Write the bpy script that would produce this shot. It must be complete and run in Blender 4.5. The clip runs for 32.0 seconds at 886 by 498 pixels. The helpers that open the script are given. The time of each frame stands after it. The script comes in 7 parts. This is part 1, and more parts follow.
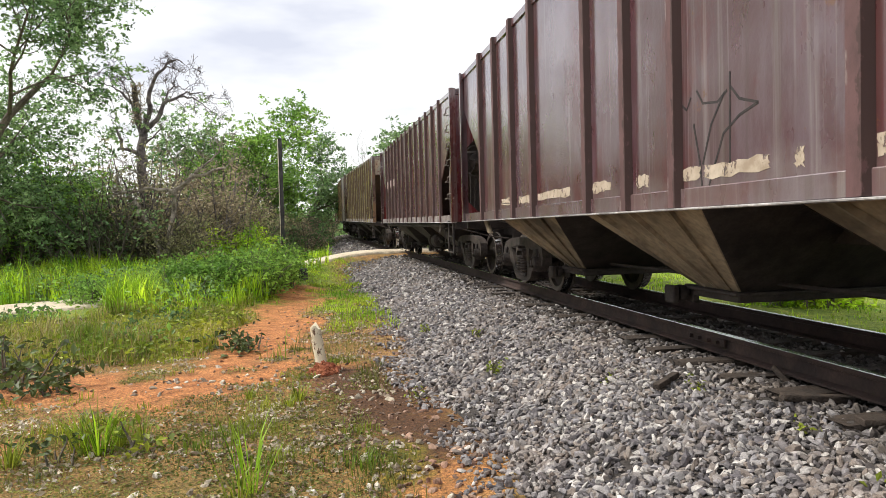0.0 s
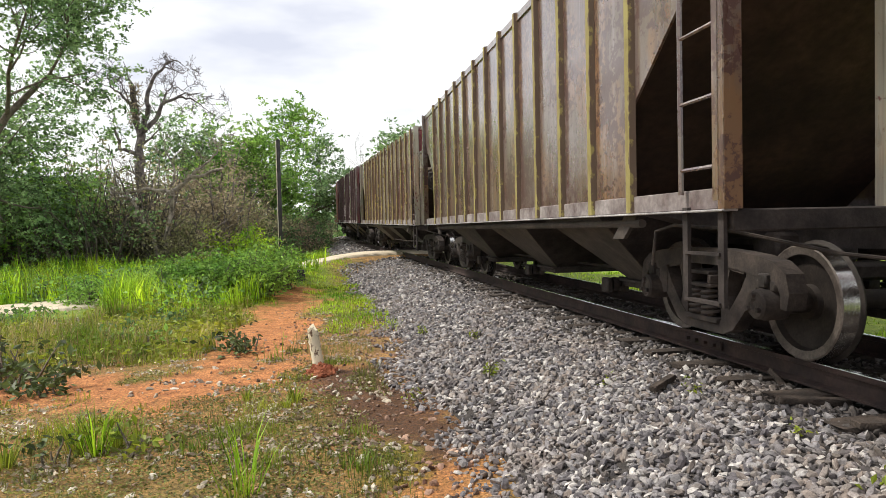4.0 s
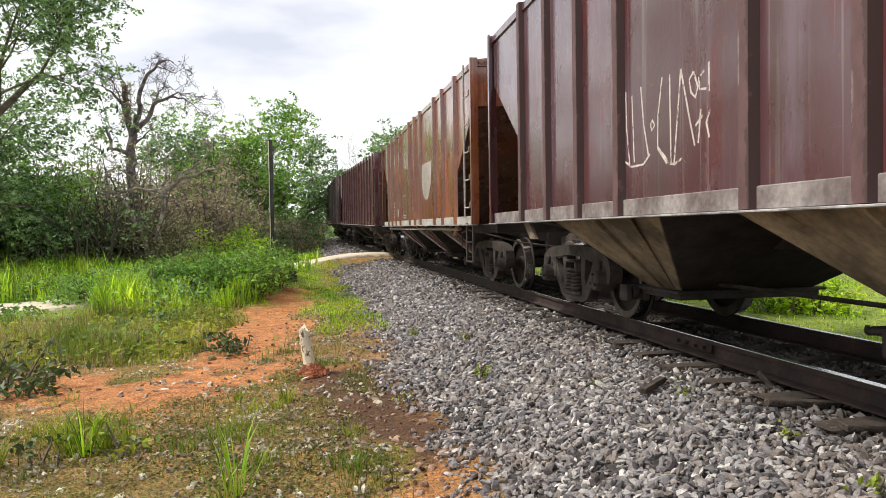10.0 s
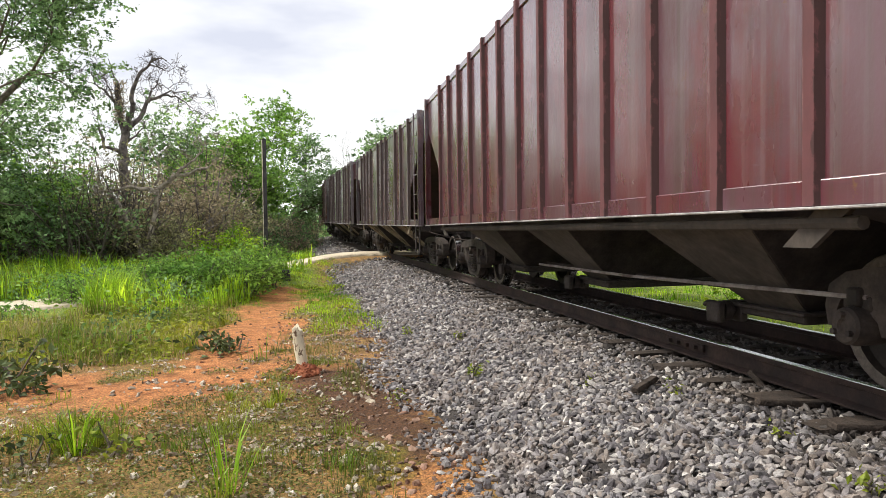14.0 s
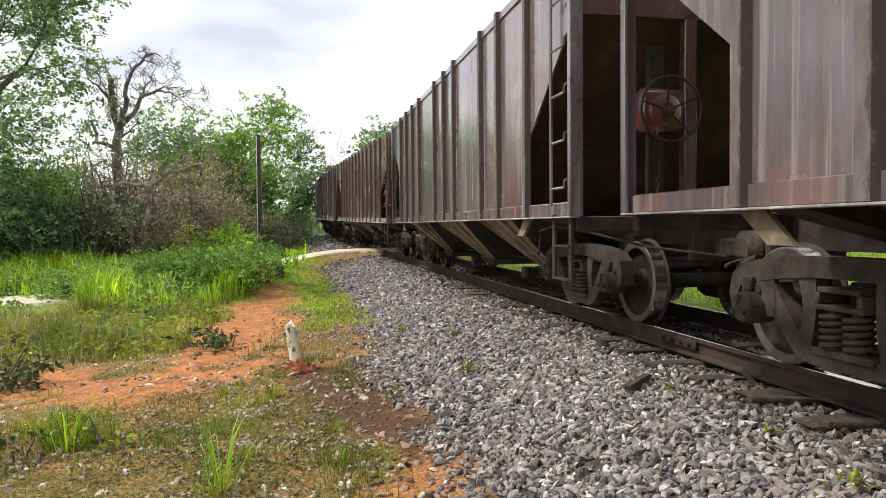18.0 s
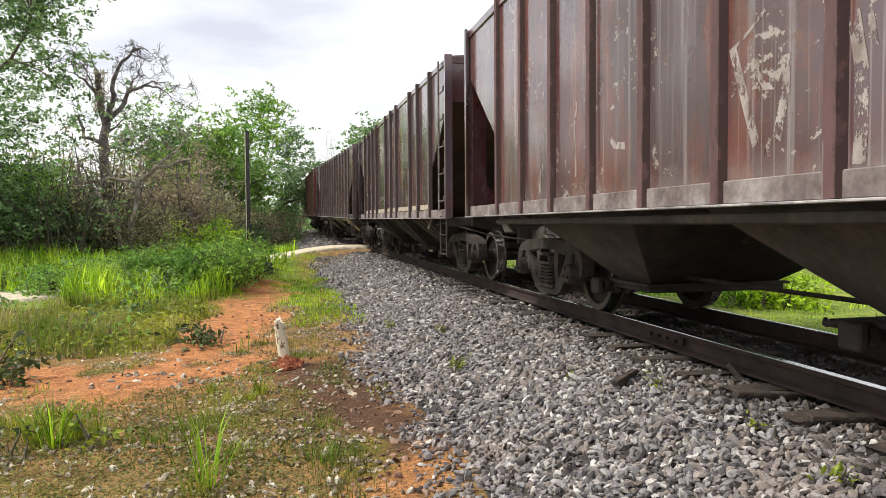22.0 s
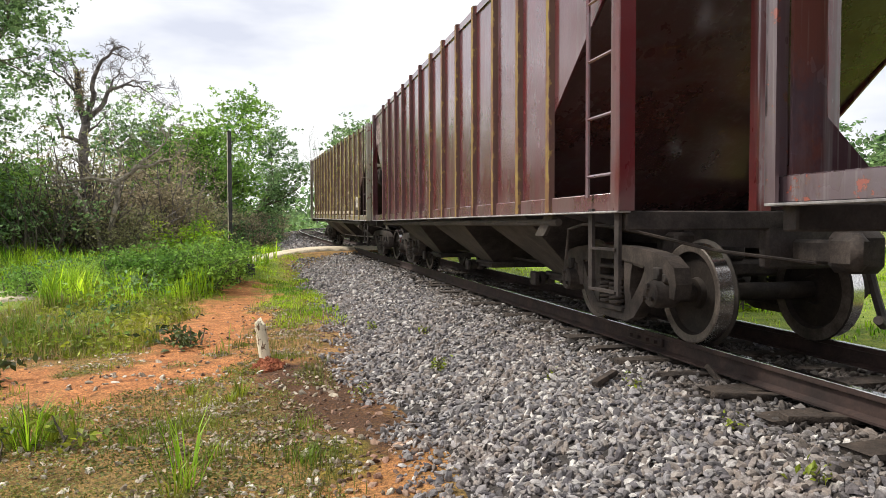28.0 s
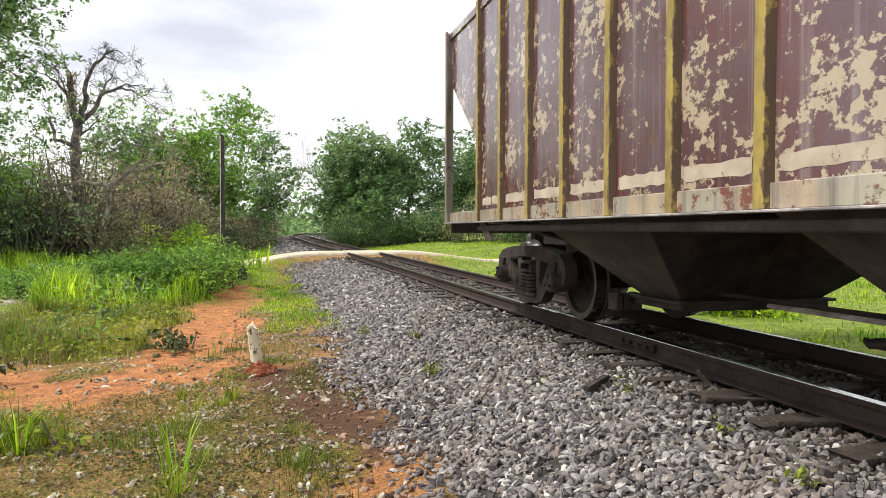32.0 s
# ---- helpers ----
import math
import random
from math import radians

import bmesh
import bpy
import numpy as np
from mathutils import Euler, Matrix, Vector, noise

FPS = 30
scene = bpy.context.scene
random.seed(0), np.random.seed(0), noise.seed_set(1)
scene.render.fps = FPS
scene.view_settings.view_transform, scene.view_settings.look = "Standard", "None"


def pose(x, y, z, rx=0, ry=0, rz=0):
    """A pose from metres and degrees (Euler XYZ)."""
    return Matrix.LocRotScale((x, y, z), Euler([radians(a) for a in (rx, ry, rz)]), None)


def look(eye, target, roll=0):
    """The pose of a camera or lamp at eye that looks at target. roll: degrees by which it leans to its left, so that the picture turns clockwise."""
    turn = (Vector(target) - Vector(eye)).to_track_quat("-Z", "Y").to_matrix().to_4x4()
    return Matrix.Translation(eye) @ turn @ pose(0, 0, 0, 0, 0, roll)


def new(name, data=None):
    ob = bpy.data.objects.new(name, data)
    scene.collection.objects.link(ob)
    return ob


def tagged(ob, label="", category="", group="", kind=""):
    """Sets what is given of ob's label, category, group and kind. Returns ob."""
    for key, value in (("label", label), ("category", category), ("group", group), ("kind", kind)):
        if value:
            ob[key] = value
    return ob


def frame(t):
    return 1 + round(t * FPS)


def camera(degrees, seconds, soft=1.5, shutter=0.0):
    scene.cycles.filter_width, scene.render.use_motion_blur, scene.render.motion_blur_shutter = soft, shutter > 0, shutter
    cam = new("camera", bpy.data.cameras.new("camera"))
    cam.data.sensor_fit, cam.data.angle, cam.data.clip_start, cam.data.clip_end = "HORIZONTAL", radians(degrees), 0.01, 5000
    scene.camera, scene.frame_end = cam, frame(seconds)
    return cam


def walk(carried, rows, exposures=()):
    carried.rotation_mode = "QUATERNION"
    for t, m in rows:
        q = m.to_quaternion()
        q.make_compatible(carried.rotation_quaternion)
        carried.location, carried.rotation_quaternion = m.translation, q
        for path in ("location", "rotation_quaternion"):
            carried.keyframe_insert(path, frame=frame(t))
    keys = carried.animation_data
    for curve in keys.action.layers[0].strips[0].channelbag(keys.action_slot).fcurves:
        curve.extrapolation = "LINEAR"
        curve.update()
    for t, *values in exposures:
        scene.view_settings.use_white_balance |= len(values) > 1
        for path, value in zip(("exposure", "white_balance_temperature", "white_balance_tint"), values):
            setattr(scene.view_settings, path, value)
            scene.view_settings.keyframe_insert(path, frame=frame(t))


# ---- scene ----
cam = camera(64.64, 32.0, soft=0.25)
PATH = [  # seconds, place, heading, pitch and lean
    (0, -3.594, 0.022, 0.912, 9.58, -1.84, -1.48),
    (1, -3.593, 0.021, 0.912, 9.61, -1.81, -1.42),
    (2, -3.592, 0.021, 0.912, 9.66, -1.78, -1.37),
    (3, -3.591, 0.020, 0.912, 9.71, -1.74, -1.31),
    (3.5, -3.591, 0.019, 0.912, 9.73, -1.72, -1.29),
    (5.5, -3.590, 0.014, 0.913, 9.86, -1.62, -1.14),
    (6, -3.590, 0.013, 0.913, 9.90, -1.60, -1.08),
    (7, -3.590, 0.011, 0.912, 9.99, -1.60, -1.05),
    (8, -3.590, 0.010, 0.911, 10.13, -1.57, -0.97),
    (9, -3.589, 0.010, 0.910, 10.25, -1.56, -0.93),
    (10, -3.589, 0.009, 0.910, 10.38, -1.56, -0.91),
    (11, -3.588, 0.007, 0.910, 10.51, -1.55, -0.87),
    (12, -3.588, 0.005, 0.910, 10.62, -1.56, -0.86),
    (13, -3.587, 0.002, 0.910, 10.73, -1.56, -0.80),
    (14, -3.586, 0.001, 0.909, 10.90, -1.61, -0.75),
    (14.5, -3.585, 0.001, 0.909, 10.98, -1.64, -0.73),
    (16.5, -3.583, 0.002, 0.907, 11.25, -1.70, -0.55),
    (17, -3.583, 0.002, 0.906, 11.28, -1.75, -0.55),
    (18, -3.581, 0.002, 0.905, 11.34, -1.82, -0.51),
    (19, -3.580, 0.001, 0.904, 11.40, -1.90, -0.54),
    (20, -3.579, 0.000, 0.903, 11.58, -1.96, -0.50),
    (21, -3.577, -0.000, 0.901, 11.88, -2.04, -0.45),
    (22, -3.575, -0.001, 0.900, 12.19, -2.11, -0.40),
    (23, -3.572, -0.001, 0.898, 12.49, -2.16, -0.31),
    (24, -3.569, -0.002, 0.897, 12.78, -2.17, -0.33),
    (25, -3.567, -0.004, 0.897, 13.03, -2.14, -0.29),
    (25.5, -3.566, -0.005, 0.896, 13.11, -2.12, -0.26),
    (27.5, -3.564, -0.010, 0.895, 13.47, -2.02, -0.18),
    (28, -3.563, -0.011, 0.894, 13.55, -1.96, -0.15),
    (29, -3.563, -0.014, 0.893, 13.74, -1.86, -0.09),
    (30, -3.563, -0.016, 0.892, 13.93, -1.74, 0.00),
    (31, -3.563, -0.019, 0.891, 14.04, -1.64, 0.05),
    (32, -3.563, -0.022, 0.891, 14.12, -1.53, 0.08),
]


def eye_pose(x, y, z, heading, pitch, lean):
    h, p = radians(heading), radians(pitch)
    way = Vector((math.sin(h) * math.cos(p), math.cos(h) * math.cos(p), math.sin(p)))
    return look((x, y, z), Vector((x, y, z)) + way * 10, lean)


# ---- light ----
world = bpy.data.worlds.new("overcast_sky")
scene.world = world
world.use_nodes = True
wn, wl = world.node_tree.nodes, world.node_tree.links
wn.clear()
w_out, w_bg = wn.new("ShaderNodeOutputWorld"), wn.new("ShaderNodeBackground")
w_sky = wn.new("ShaderNodeTexSky")
w_sky.sky_type, w_sky.sun_disc = "NISHITA", False
w_sky.sun_elevation, w_sky.sun_rotation = radians(54), radians(-72)
w_gain = wn.new("ShaderNodeVectorMath")
w_gain.operation = "SCALE"
w_gain.inputs["Scale"].default_value = 0.12
wl.new(w_sky.outputs[0], w_gain.inputs[0])
w_co, w_map = wn.new("ShaderNodeTexCoord"), wn.new("ShaderNodeMapping")
w_map.inputs["Scale"].default_value = (1.6, 1.6, 5.0)
w_map.inputs["Location"].default_value = (0.15, 0.1, 0.62)
wl.new(w_co.outputs["Generated"], w_map.inputs[0])
w_noise = wn.new("ShaderNodeTexNoise")
w_noise.inputs["Scale"].default_value, w_noise.inputs["Detail"].default_value = 1.5, 5
wl.new(w_map.outputs[0], w_noise.inputs["Vector"])
w_ramp = wn.new("ShaderNodeValToRGB")
w_ramp.color_ramp.elements[0].position, w_ramp.color_ramp.elements[0].color = 0.34, (0.66, 0.675, 0.76, 1)
w_ramp.color_ramp.elements[1].position, w_ramp.color_ramp.elements[1].color = 0.50, (1.0, 0.995, 0.99, 1)
wl.new(w_noise.outputs["Fac"], w_ramp.inputs[0])
w_mix = wn.new("ShaderNodeMixRGB")
w_mix.inputs[0].default_value = 0.88
wl.new(w_gain.outputs[0], w_mix.inputs[1])
wl.new(w_ramp.outputs[0], w_mix.inputs[2])
wl.new(w_mix.outputs[0], w_bg.inputs[0])
w_bg.inputs[1].default_value = 0.88
wl.new(w_bg.outputs[0], w_out.inputs[0])

sun_data = bpy.data.lights.new("sun", "SUN")
sun_data.energy, sun_data.angle, sun_data.color = 2.9, radians(8), (1.0, 0.94, 0.83)
sun = new("sun", sun_data)
sun.matrix_world = look((-36, 12, 52), (0, 0, 0))
scene.view_settings.exposure = 0.5


# ---- materials ----
def nodes_of(name):
    m = bpy.data.materials.new(name)
    m.use_nodes = True
    n, l = m.node_tree.nodes, m.node_tree.links
    return m, n, l, n["Principled BSDF"]


def noise_node(n, l, vector, scale, detail=4, rough=0.55, stretch=None):
    if stretch:
        mp = n.new("ShaderNodeMapping")
        mp.inputs["Scale"].default_value = stretch
        l.new(vector, mp.inputs[0])
        vector = mp.outputs[0]
    t = n.new("ShaderNodeTexNoise")
    t.inputs["Scale"].default_value, t.inputs["Detail"].default_value, t.inputs["Roughness"].default_value = scale, detail, rough
    l.new(vector, t.inputs["Vector"])
    return t.outputs["Fac"]


def ramp_node(n, l, fac, lo, hi):
    r = n.new("ShaderNodeMapRange")
    r.inputs["From Min"].default_value, r.inputs["From Max"].default_value = lo, hi
    l.new(fac, r.inputs["Value"])
    return r.outputs[0]


def mix_node(n, l, fac, a, b, gain=1.0):
    m = n.new("ShaderNodeMixRGB")
    for k, x in ((0, fac), (1, a), (2, b)):
        if isinstance(x, (int, float)):
            m.inputs[k].default_value = x
        elif isinstance(x, tuple):
            m.inputs[k].default_value = (*x, 1)
        else:
            l.new(x, m.inputs[k])
    if gain != 1.0 and not isinstance(fac, (int, float)):
        g = n.new("ShaderNodeMath")
        g.operation, g.use_clamp = "MULTIPLY", True
        g.inputs[1].default_value = gain
        l.new(fac, g.inputs[0])
        l.new(g.outputs[0], m.inputs[0])
    return m.outputs[0]


def bump_node(n, l, bsdf, height, strength, distance):
    b = n.new("ShaderNodeBump")
    b.inputs["Strength"].default_value, b.inputs["Distance"].default_value = strength, distance
    l.new(height, b.inputs["Height"])
    l.new(b.outputs[0], bsdf.inputs["Normal"])


def plain(name, a, b, scale=6.0, rough=0.8, metal=0.0, bump=0.3, depth=0.01, fine=None, spread=0.0, coords="Object"):
    """Two colours mixed by a coarse and a fine grain, with relief; spread varies the lightness piece by piece."""
    m, n, l, s = nodes_of(name)
    co = n.new("ShaderNodeTexCoord").outputs[coords]
    coarse = noise_node(n, l, co, scale, 5, 0.6)
    grain = noise_node(n, l, co, fine or scale * 9, 3, 0.6)
    col = mix_node(n, l, ramp_node(n, l, coarse, 0.35, 0.65), a, b)
    dark = mix_node(n, l, ramp_node(n, l, grain, 0.3, 0.7), (0.72, 0.72, 0.72), (1.2, 1.2, 1.2))
    mul = n.new("ShaderNodeMixRGB")
    mul.blend_type = "MULTIPLY"
    mul.inputs[0].default_value = 1
    l.new(col, mul.inputs[1]), l.new(dark, mul.inputs[2])
    col = mul.outputs[0]
    if spread:
        hsv = n.new("ShaderNodeHueSaturation")
        rnd = n.new("ShaderNodeNewGeometry").outputs["Random Per Island"]
        l.new(ramp_to(n, l, rnd, 1 - spread, 1 + spread), hsv.inputs["Value"])
        l.new(col, hsv.inputs["Color"])
        col = hsv.outputs[0]
    l.new(col, s.inputs["Base Color"])
    s.inputs["Roughness"].default_value, s.inputs["Metallic"].default_value = rough, metal
    bump_node(n, l, s, grain, bump, depth)
    return m


def ramp_to(n, l, fac, lo, hi):
    r = n.new("ShaderNodeMapRange")
    r.inputs["To Min"].default_value, r.inputs["To Max"].default_value = lo, hi
    l.new(fac, r.inputs["Value"])
    return r.outputs[0]


def leaf(name, a, b, glow=0.35, spread=0.35):
    """Foliage: a green that differs from leaf to leaf and lets some light through."""
    m, n, l, s = nodes_of(name)
    rnd = n.new("ShaderNodeNewGeometry").outputs["Random Per Island"]
    co = n.new("ShaderNodeTexCoord").outputs["Object"]
    patch = noise_node(n, l, co, 0.8, 3)
    col = mix_node(n, l, ramp_node(n, l, patch, 0.35, 0.65), a, b)
    hsv = n.new("ShaderNodeHueSaturation")
    l.new(ramp_to(n, l, rnd, 1 - spread, 1 + spread), hsv.inputs["Value"])
    l.new(col, hsv.inputs["Color"])
    l.new(hsv.outputs[0], s.inputs["Base Color"])
    s.inputs["Roughness"].default_value = 0.55
    tr = n.new("ShaderNodeBsdfTranslucent")
    l.new(hsv.outputs[0], tr.inputs[0])
    mx = n.new("ShaderNodeMixShader")
    mx.inputs[0].default_value = glow
    l.new(s.outputs[0], mx.inputs[1]), l.new(tr.outputs[0], mx.inputs[2])
    l.new(mx.outputs[0], n["Material Output"].inputs["Surface"])
    return m


def paint(name, base, fade, dust=0.4, rust=0.2, peel=0.0, under=(0.52, 0.42, 0.30), seed=0.0, streak=0.3, low=0.0, veil_tone=(0.215, 0.195, 0.195), blush=(), warm=None):
    """Weathered wagon paint: faded zones, dust, a painted sheen, rain streaks, rust and flakes that show an older coat.
    """
    # Tones scaled down, with more blue put in for the sky's sheen.
    base, fade, veil_tone = (tuple(k * q for k, q in zip((0.50, 0.42, 0.52), c)) for c in (base, fade, veil_tone))
    m, n, l, s = nodes_of(name)
    tc = n.new("ShaderNodeTexCoord").outputs["Object"]
    mp = n.new("ShaderNodeMapping")
    mp.inputs["Location"].default_value = (seed * 3.1, seed * 7.7, seed * 1.3)
    l.new(tc, mp.inputs[0])
    own = n.new("ShaderNodeObjectInfo")
    shift = n.new("ShaderNodeVectorMath")
    shift.operation = "MULTIPLY_ADD"
    shift.inputs[1].default_value = (17.0, 31.0, 53.0)
    l.new(own.outputs["Random"], shift.inputs[0]), l.new(mp.outputs[0], shift.inputs[2])
    co = shift.outputs[0]
    col = mix_node(n, l, ramp_node(n, l, noise_node(n, l, co, 0.7, 5, 0.6), 0.38, 0.62), base, fade)
    for y, z, r, tone in blush:
        away = n.new("ShaderNodeVectorMath")
        away.operation = "DISTANCE"
        away.inputs[1].default_value = (-1.465, y, z)
        l.new(tc, away.inputs[0])
        rag = n.new("ShaderNodeMath")
        rag.operation = "MULTIPLY_ADD"
        rag.inputs[1].default_value = 1.6
        l.new(noise_node(n, l, co, 1.6, 5, 0.65), rag.inputs[0]), l.new(away.outputs["Value"], rag.inputs[2])
        col = mix_node(n, l, ramp_node(n, l, rag.outputs[0], r + 1.1, r + 0.5), col, tuple(0.8 * q for q in tone), 0.8)
    veil = ramp_node(n, l, noise_node(n, l, co, 1.3, 5, 0.65, (1, 1, 0.45)), 0.36, 0.70)
    col = mix_node(n, l, veil, col, veil_tone, dust)
    rosy = ramp_node(n, l, noise_node(n, l, co, 0.95, 7, 0.68, (1, 1.7, 0.7)), 0.50, 0.57)
    col = mix_node(n, l, rosy, col, warm or tuple(k * q for k, q in zip((1.35, 1.05, 0.92), base)), 0.7)
    # Pale upright blotches put an uneven sheen into the colour.
    pale = ramp_node(n, l, noise_node(n, l, co, 1.15, 7, 0.70, (1, 2.1, 0.5)), 0.53, 0.66)
    col = mix_node(n, l, pale, col, tuple(1.6 * q for q in veil_tone), 0.4 + 0.35 * dust)
    scuff = ramp_node(n, l, noise_node(n, l, co, 3.1, 6, 0.7, (1, 0.7, 7.0)), 0.66, 0.72)
    col = mix_node(n, l, scuff, col, tuple(1.7 * q for q in veil_tone), 0.35)
    run = ramp_node(n, l, noise_node(n, l, co, 3.0, 4, 0.6, (3.2, 3.2, 0.07)), 0.56, 0.70)
    col = mix_node(n, l, run, col, (0.42, 0.40, 0.40), streak)
    thin = ramp_node(n, l, noise_node(n, l, co, 9.0, 3, 0.6, (3.0, 3.0, 0.05)), 0.60, 0.68)
    col = mix_node(n, l, thin, col, (0.5, 0.48, 0.47), streak * 0.5)
    # Dark upright streaks, strengthened so the colour varies like sheen.
    dark = ramp_node(n, l, noise_node(n, l, co, 2.4, 4, 0.6, (4.0, 4.0, 0.16)), 0.50, 0.68)
    col = mix_node(n, l, dark, col, (0.075, 0.045, 0.04), 0.55)
    if rust:
        spots = ramp_node(n, l, noise_node(n, l, co, 4.5, 8, 0.7), 0.66 - 0.16 * rust, 0.70 - 0.12 * rust)
        col = mix_node(n, l, spots, col, (0.15, 0.065, 0.03), 0.85)
    if peel:
        flakes = noise_node(n, l, co, 15.0, 8, 0.70, (1, 0.75, 1))
        zone = noise_node(n, l, co, 2.0, 5, 0.62)
        both = n.new("ShaderNodeMath")
        both.operation = "MULTIPLY_ADD"
        both.inputs[1].default_value = 0.75
        l.new(zone, both.inputs[0]), l.new(flakes, both.inputs[2])
        edge = 1.04 - 0.17 * peel
        rim = ramp_node(n, l, both.outputs[0], edge - 0.035, edge - 0.005)
        col = mix_node(n, l, rim, col, (0.085, 0.038, 0.03), 0.6)
        bare = ramp_node(n, l, both.outputs[0], edge, edge + 0.012)
        col = mix_node(n, l, bare, col, under, 0.92)
    if low:
        sp = n.new("ShaderNodeSeparateXYZ")
        l.new(tc, sp.inputs[0])
        band = ramp_node(n, l, sp.outputs["Z"], 1.50, 1.04)
        ragged = n.new("ShaderNodeMath")
        ragged.operation = "MULTIPLY"
        l.new(band, ragged.inputs[0]), l.new(noise_node(n, l, co, 2.2, 6, 0.65), ragged.inputs[1])
        col = mix_node(n, l, ramp_node(n, l, ragged.outputs[0], 0.26, 0.46), col, (0.34, 0.31, 0.305), low)
    l.new(col, s.inputs["Base Color"])
    s.inputs["Roughness"].default_value = 0.55
    l.new(ramp_to(n, l, veil, 0.20, 0.42), s.inputs["Roughness"])
    s.inputs["Specular IOR Level"].default_value = 0.6
    s.inputs["Coat Weight"].default_value, s.inputs["Coat Roughness"].default_value, s.inputs["Coat IOR"].default_value = 1.0, 0.13, 1.53
    dents = noise_node(n, l, co, 1.1, 2, 0.4)
    fine = noise_node(n, l, co, 22, 4, 0.6)
    add = n.new("ShaderNodeMath")
    add.operation = "MULTIPLY_ADD"
    add.inputs[1].default_value = 22.0
    l.new(dents, add.inputs[0]), l.new(fine, add.inputs[2])
    bump_node(n, l, s, add.outputs[0], 0.30, 0.006)
    return m


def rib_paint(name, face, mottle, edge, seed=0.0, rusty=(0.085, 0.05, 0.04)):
    """Paint of an upright rib: mottled face, cream left on one flank, rust and painted shade (rusty) on the other."""
    m, n, l, s = nodes_of(name)
    tc = n.new("ShaderNodeTexCoord").outputs["Object"]
    own = n.new("ShaderNodeObjectInfo")
    shift = n.new("ShaderNodeVectorMath")
    shift.operation = "MULTIPLY_ADD"
    shift.inputs[1].default_value = (17.0 + seed, 31.0, 53.0)
    l.new(own.outputs["Random"], shift.inputs[0]), l.new(tc, shift.inputs[2])
    co = shift.outputs[0]
    col = mix_node(n, l, ramp_node(n, l, noise_node(n, l, co, 6, 7, 0.7, (1, 1, 0.5)), 0.40, 0.62), face, mottle)
    sp = n.new("ShaderNodeSeparateXYZ")
    l.new(tc, sp.inputs[0])
    flank = ramp_node(n, l, sp.outputs["Y"], 0.028, 0.038)
    wear = n.new("ShaderNodeMath")
    wear.operation = "MULTIPLY"
    l.new(flank, wear.inputs[0]), l.new(ramp_node(n, l, noise_node(n, l, co, 5, 6, 0.7, (1, 1, 0.4)), 0.52, 0.60), wear.inputs[1])
    col = mix_node(n, l, wear.outputs[0], col, edge, 0.9)
    # Paints the -Y flank dark for shade, with rust teeth at its edge.
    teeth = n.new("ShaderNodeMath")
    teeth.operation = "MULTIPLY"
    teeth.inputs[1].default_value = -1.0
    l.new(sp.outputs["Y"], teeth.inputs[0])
    rust_shade = n.new("ShaderNodeMath")
    rust_shade.operation = "MULTIPLY_ADD"
    rust_shade.inputs[1].default_value = 6.0
    l.new(teeth.outputs[0], rust_shade.inputs[0]), l.new(noise_node(n, l, co, 11, 7, 0.7, (1, 1, 0.6)), rust_shade.inputs[2])
    col = mix_node(n, l, ramp_node(n, l, rust_shade.outputs[0], 0.66, 0.72), col, rusty, 0.9)
    l.new(col, s.inputs["Base Color"])
    s.inputs["Roughness"].default_value = 0.7
    bump_node(n, l, s, noise_node(n, l, co, 25, 5, 0.65), 0.25, 0.005)
    return m


def crushed_stone(name, tones):
    """Broken stone: a tone for each lump, mottled, with a fine grain."""
    m, n, l, s = nodes_of(name)
    rnd = n.new("ShaderNodeNewGeometry").outputs["Random Per Island"]
    r = n.new("ShaderNodeValToRGB")
    e = r.color_ramp.elements
    e[0].position, e[0].color = 0.0, (*tones[0], 1)
    e[1].position, e[1].color = 1.0, (*tones[-1], 1)
    for k, c in enumerate(tones[1:-1]):
        e.new((k + 1) / (len(tones) - 1)).color = (*c, 1)
    l.new(rnd, r.inputs[0])
    co = n.new("ShaderNodeTexCoord").outputs["Object"]
    mott, grain = noise_node(n, l, co, 22, 4, 0.6), noise_node(n, l, co, 110, 3, 0.6)
    dust = noise_node(n, l, co, 1.3, 4, 0.6)
    col = mix_node(n, l, ramp_node(n, l, dust, 0.5, 0.75), r.outputs[0], (0.27, 0.21, 0.17), 0.4)
    for fac, lo, hi in ((mott, 0.72, 1.28), (grain, 0.8, 1.2)):
        mul = n.new("ShaderNodeMixRGB")
        mul.blend_type = "MULTIPLY"
        mul.inputs[0].default_value = 1
        l.new(col, mul.inputs[1])
        l.new(mix_node(n, l, ramp_node(n, l, fac, 0.35, 0.65), (lo, lo, lo), (hi, hi, hi)), mul.inputs[2])
        col = mul.outputs[0]
    l.new(col, s.inputs["Base Color"])
    s.inputs["Roughness"].default_value = 0.8
    bump_node(n, l, s, grain, 0.5, 0.006)
    return m


STONE = crushed_stone("ballast_stone", ((0.065, 0.058, 0.06), (0.11, 0.10, 0.11), (0.15, 0.142, 0.145), (0.20, 0.185, 0.182), (0.18, 0.145, 0.125), (0.25, 0.22, 0.20), (0.23, 0.22, 0.235), (0.33, 0.31, 0.30), (0.56, 0.53, 0.50)))
STAINED_SHADED = crushed_stone("stained_shaded_stone", ((0.02, 0.017, 0.016), (0.045, 0.038, 0.035), (0.075, 0.066, 0.062), (0.10, 0.085, 0.075), (0.17, 0.155, 0.15)))
CHIP = crushed_stone("pale_chip", ((0.14, 0.10, 0.07), (0.26, 0.21, 0.15), (0.40, 0.35, 0.27), (0.62, 0.57, 0.48)))
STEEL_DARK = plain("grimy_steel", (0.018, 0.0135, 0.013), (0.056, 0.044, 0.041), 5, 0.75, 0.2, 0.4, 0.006)
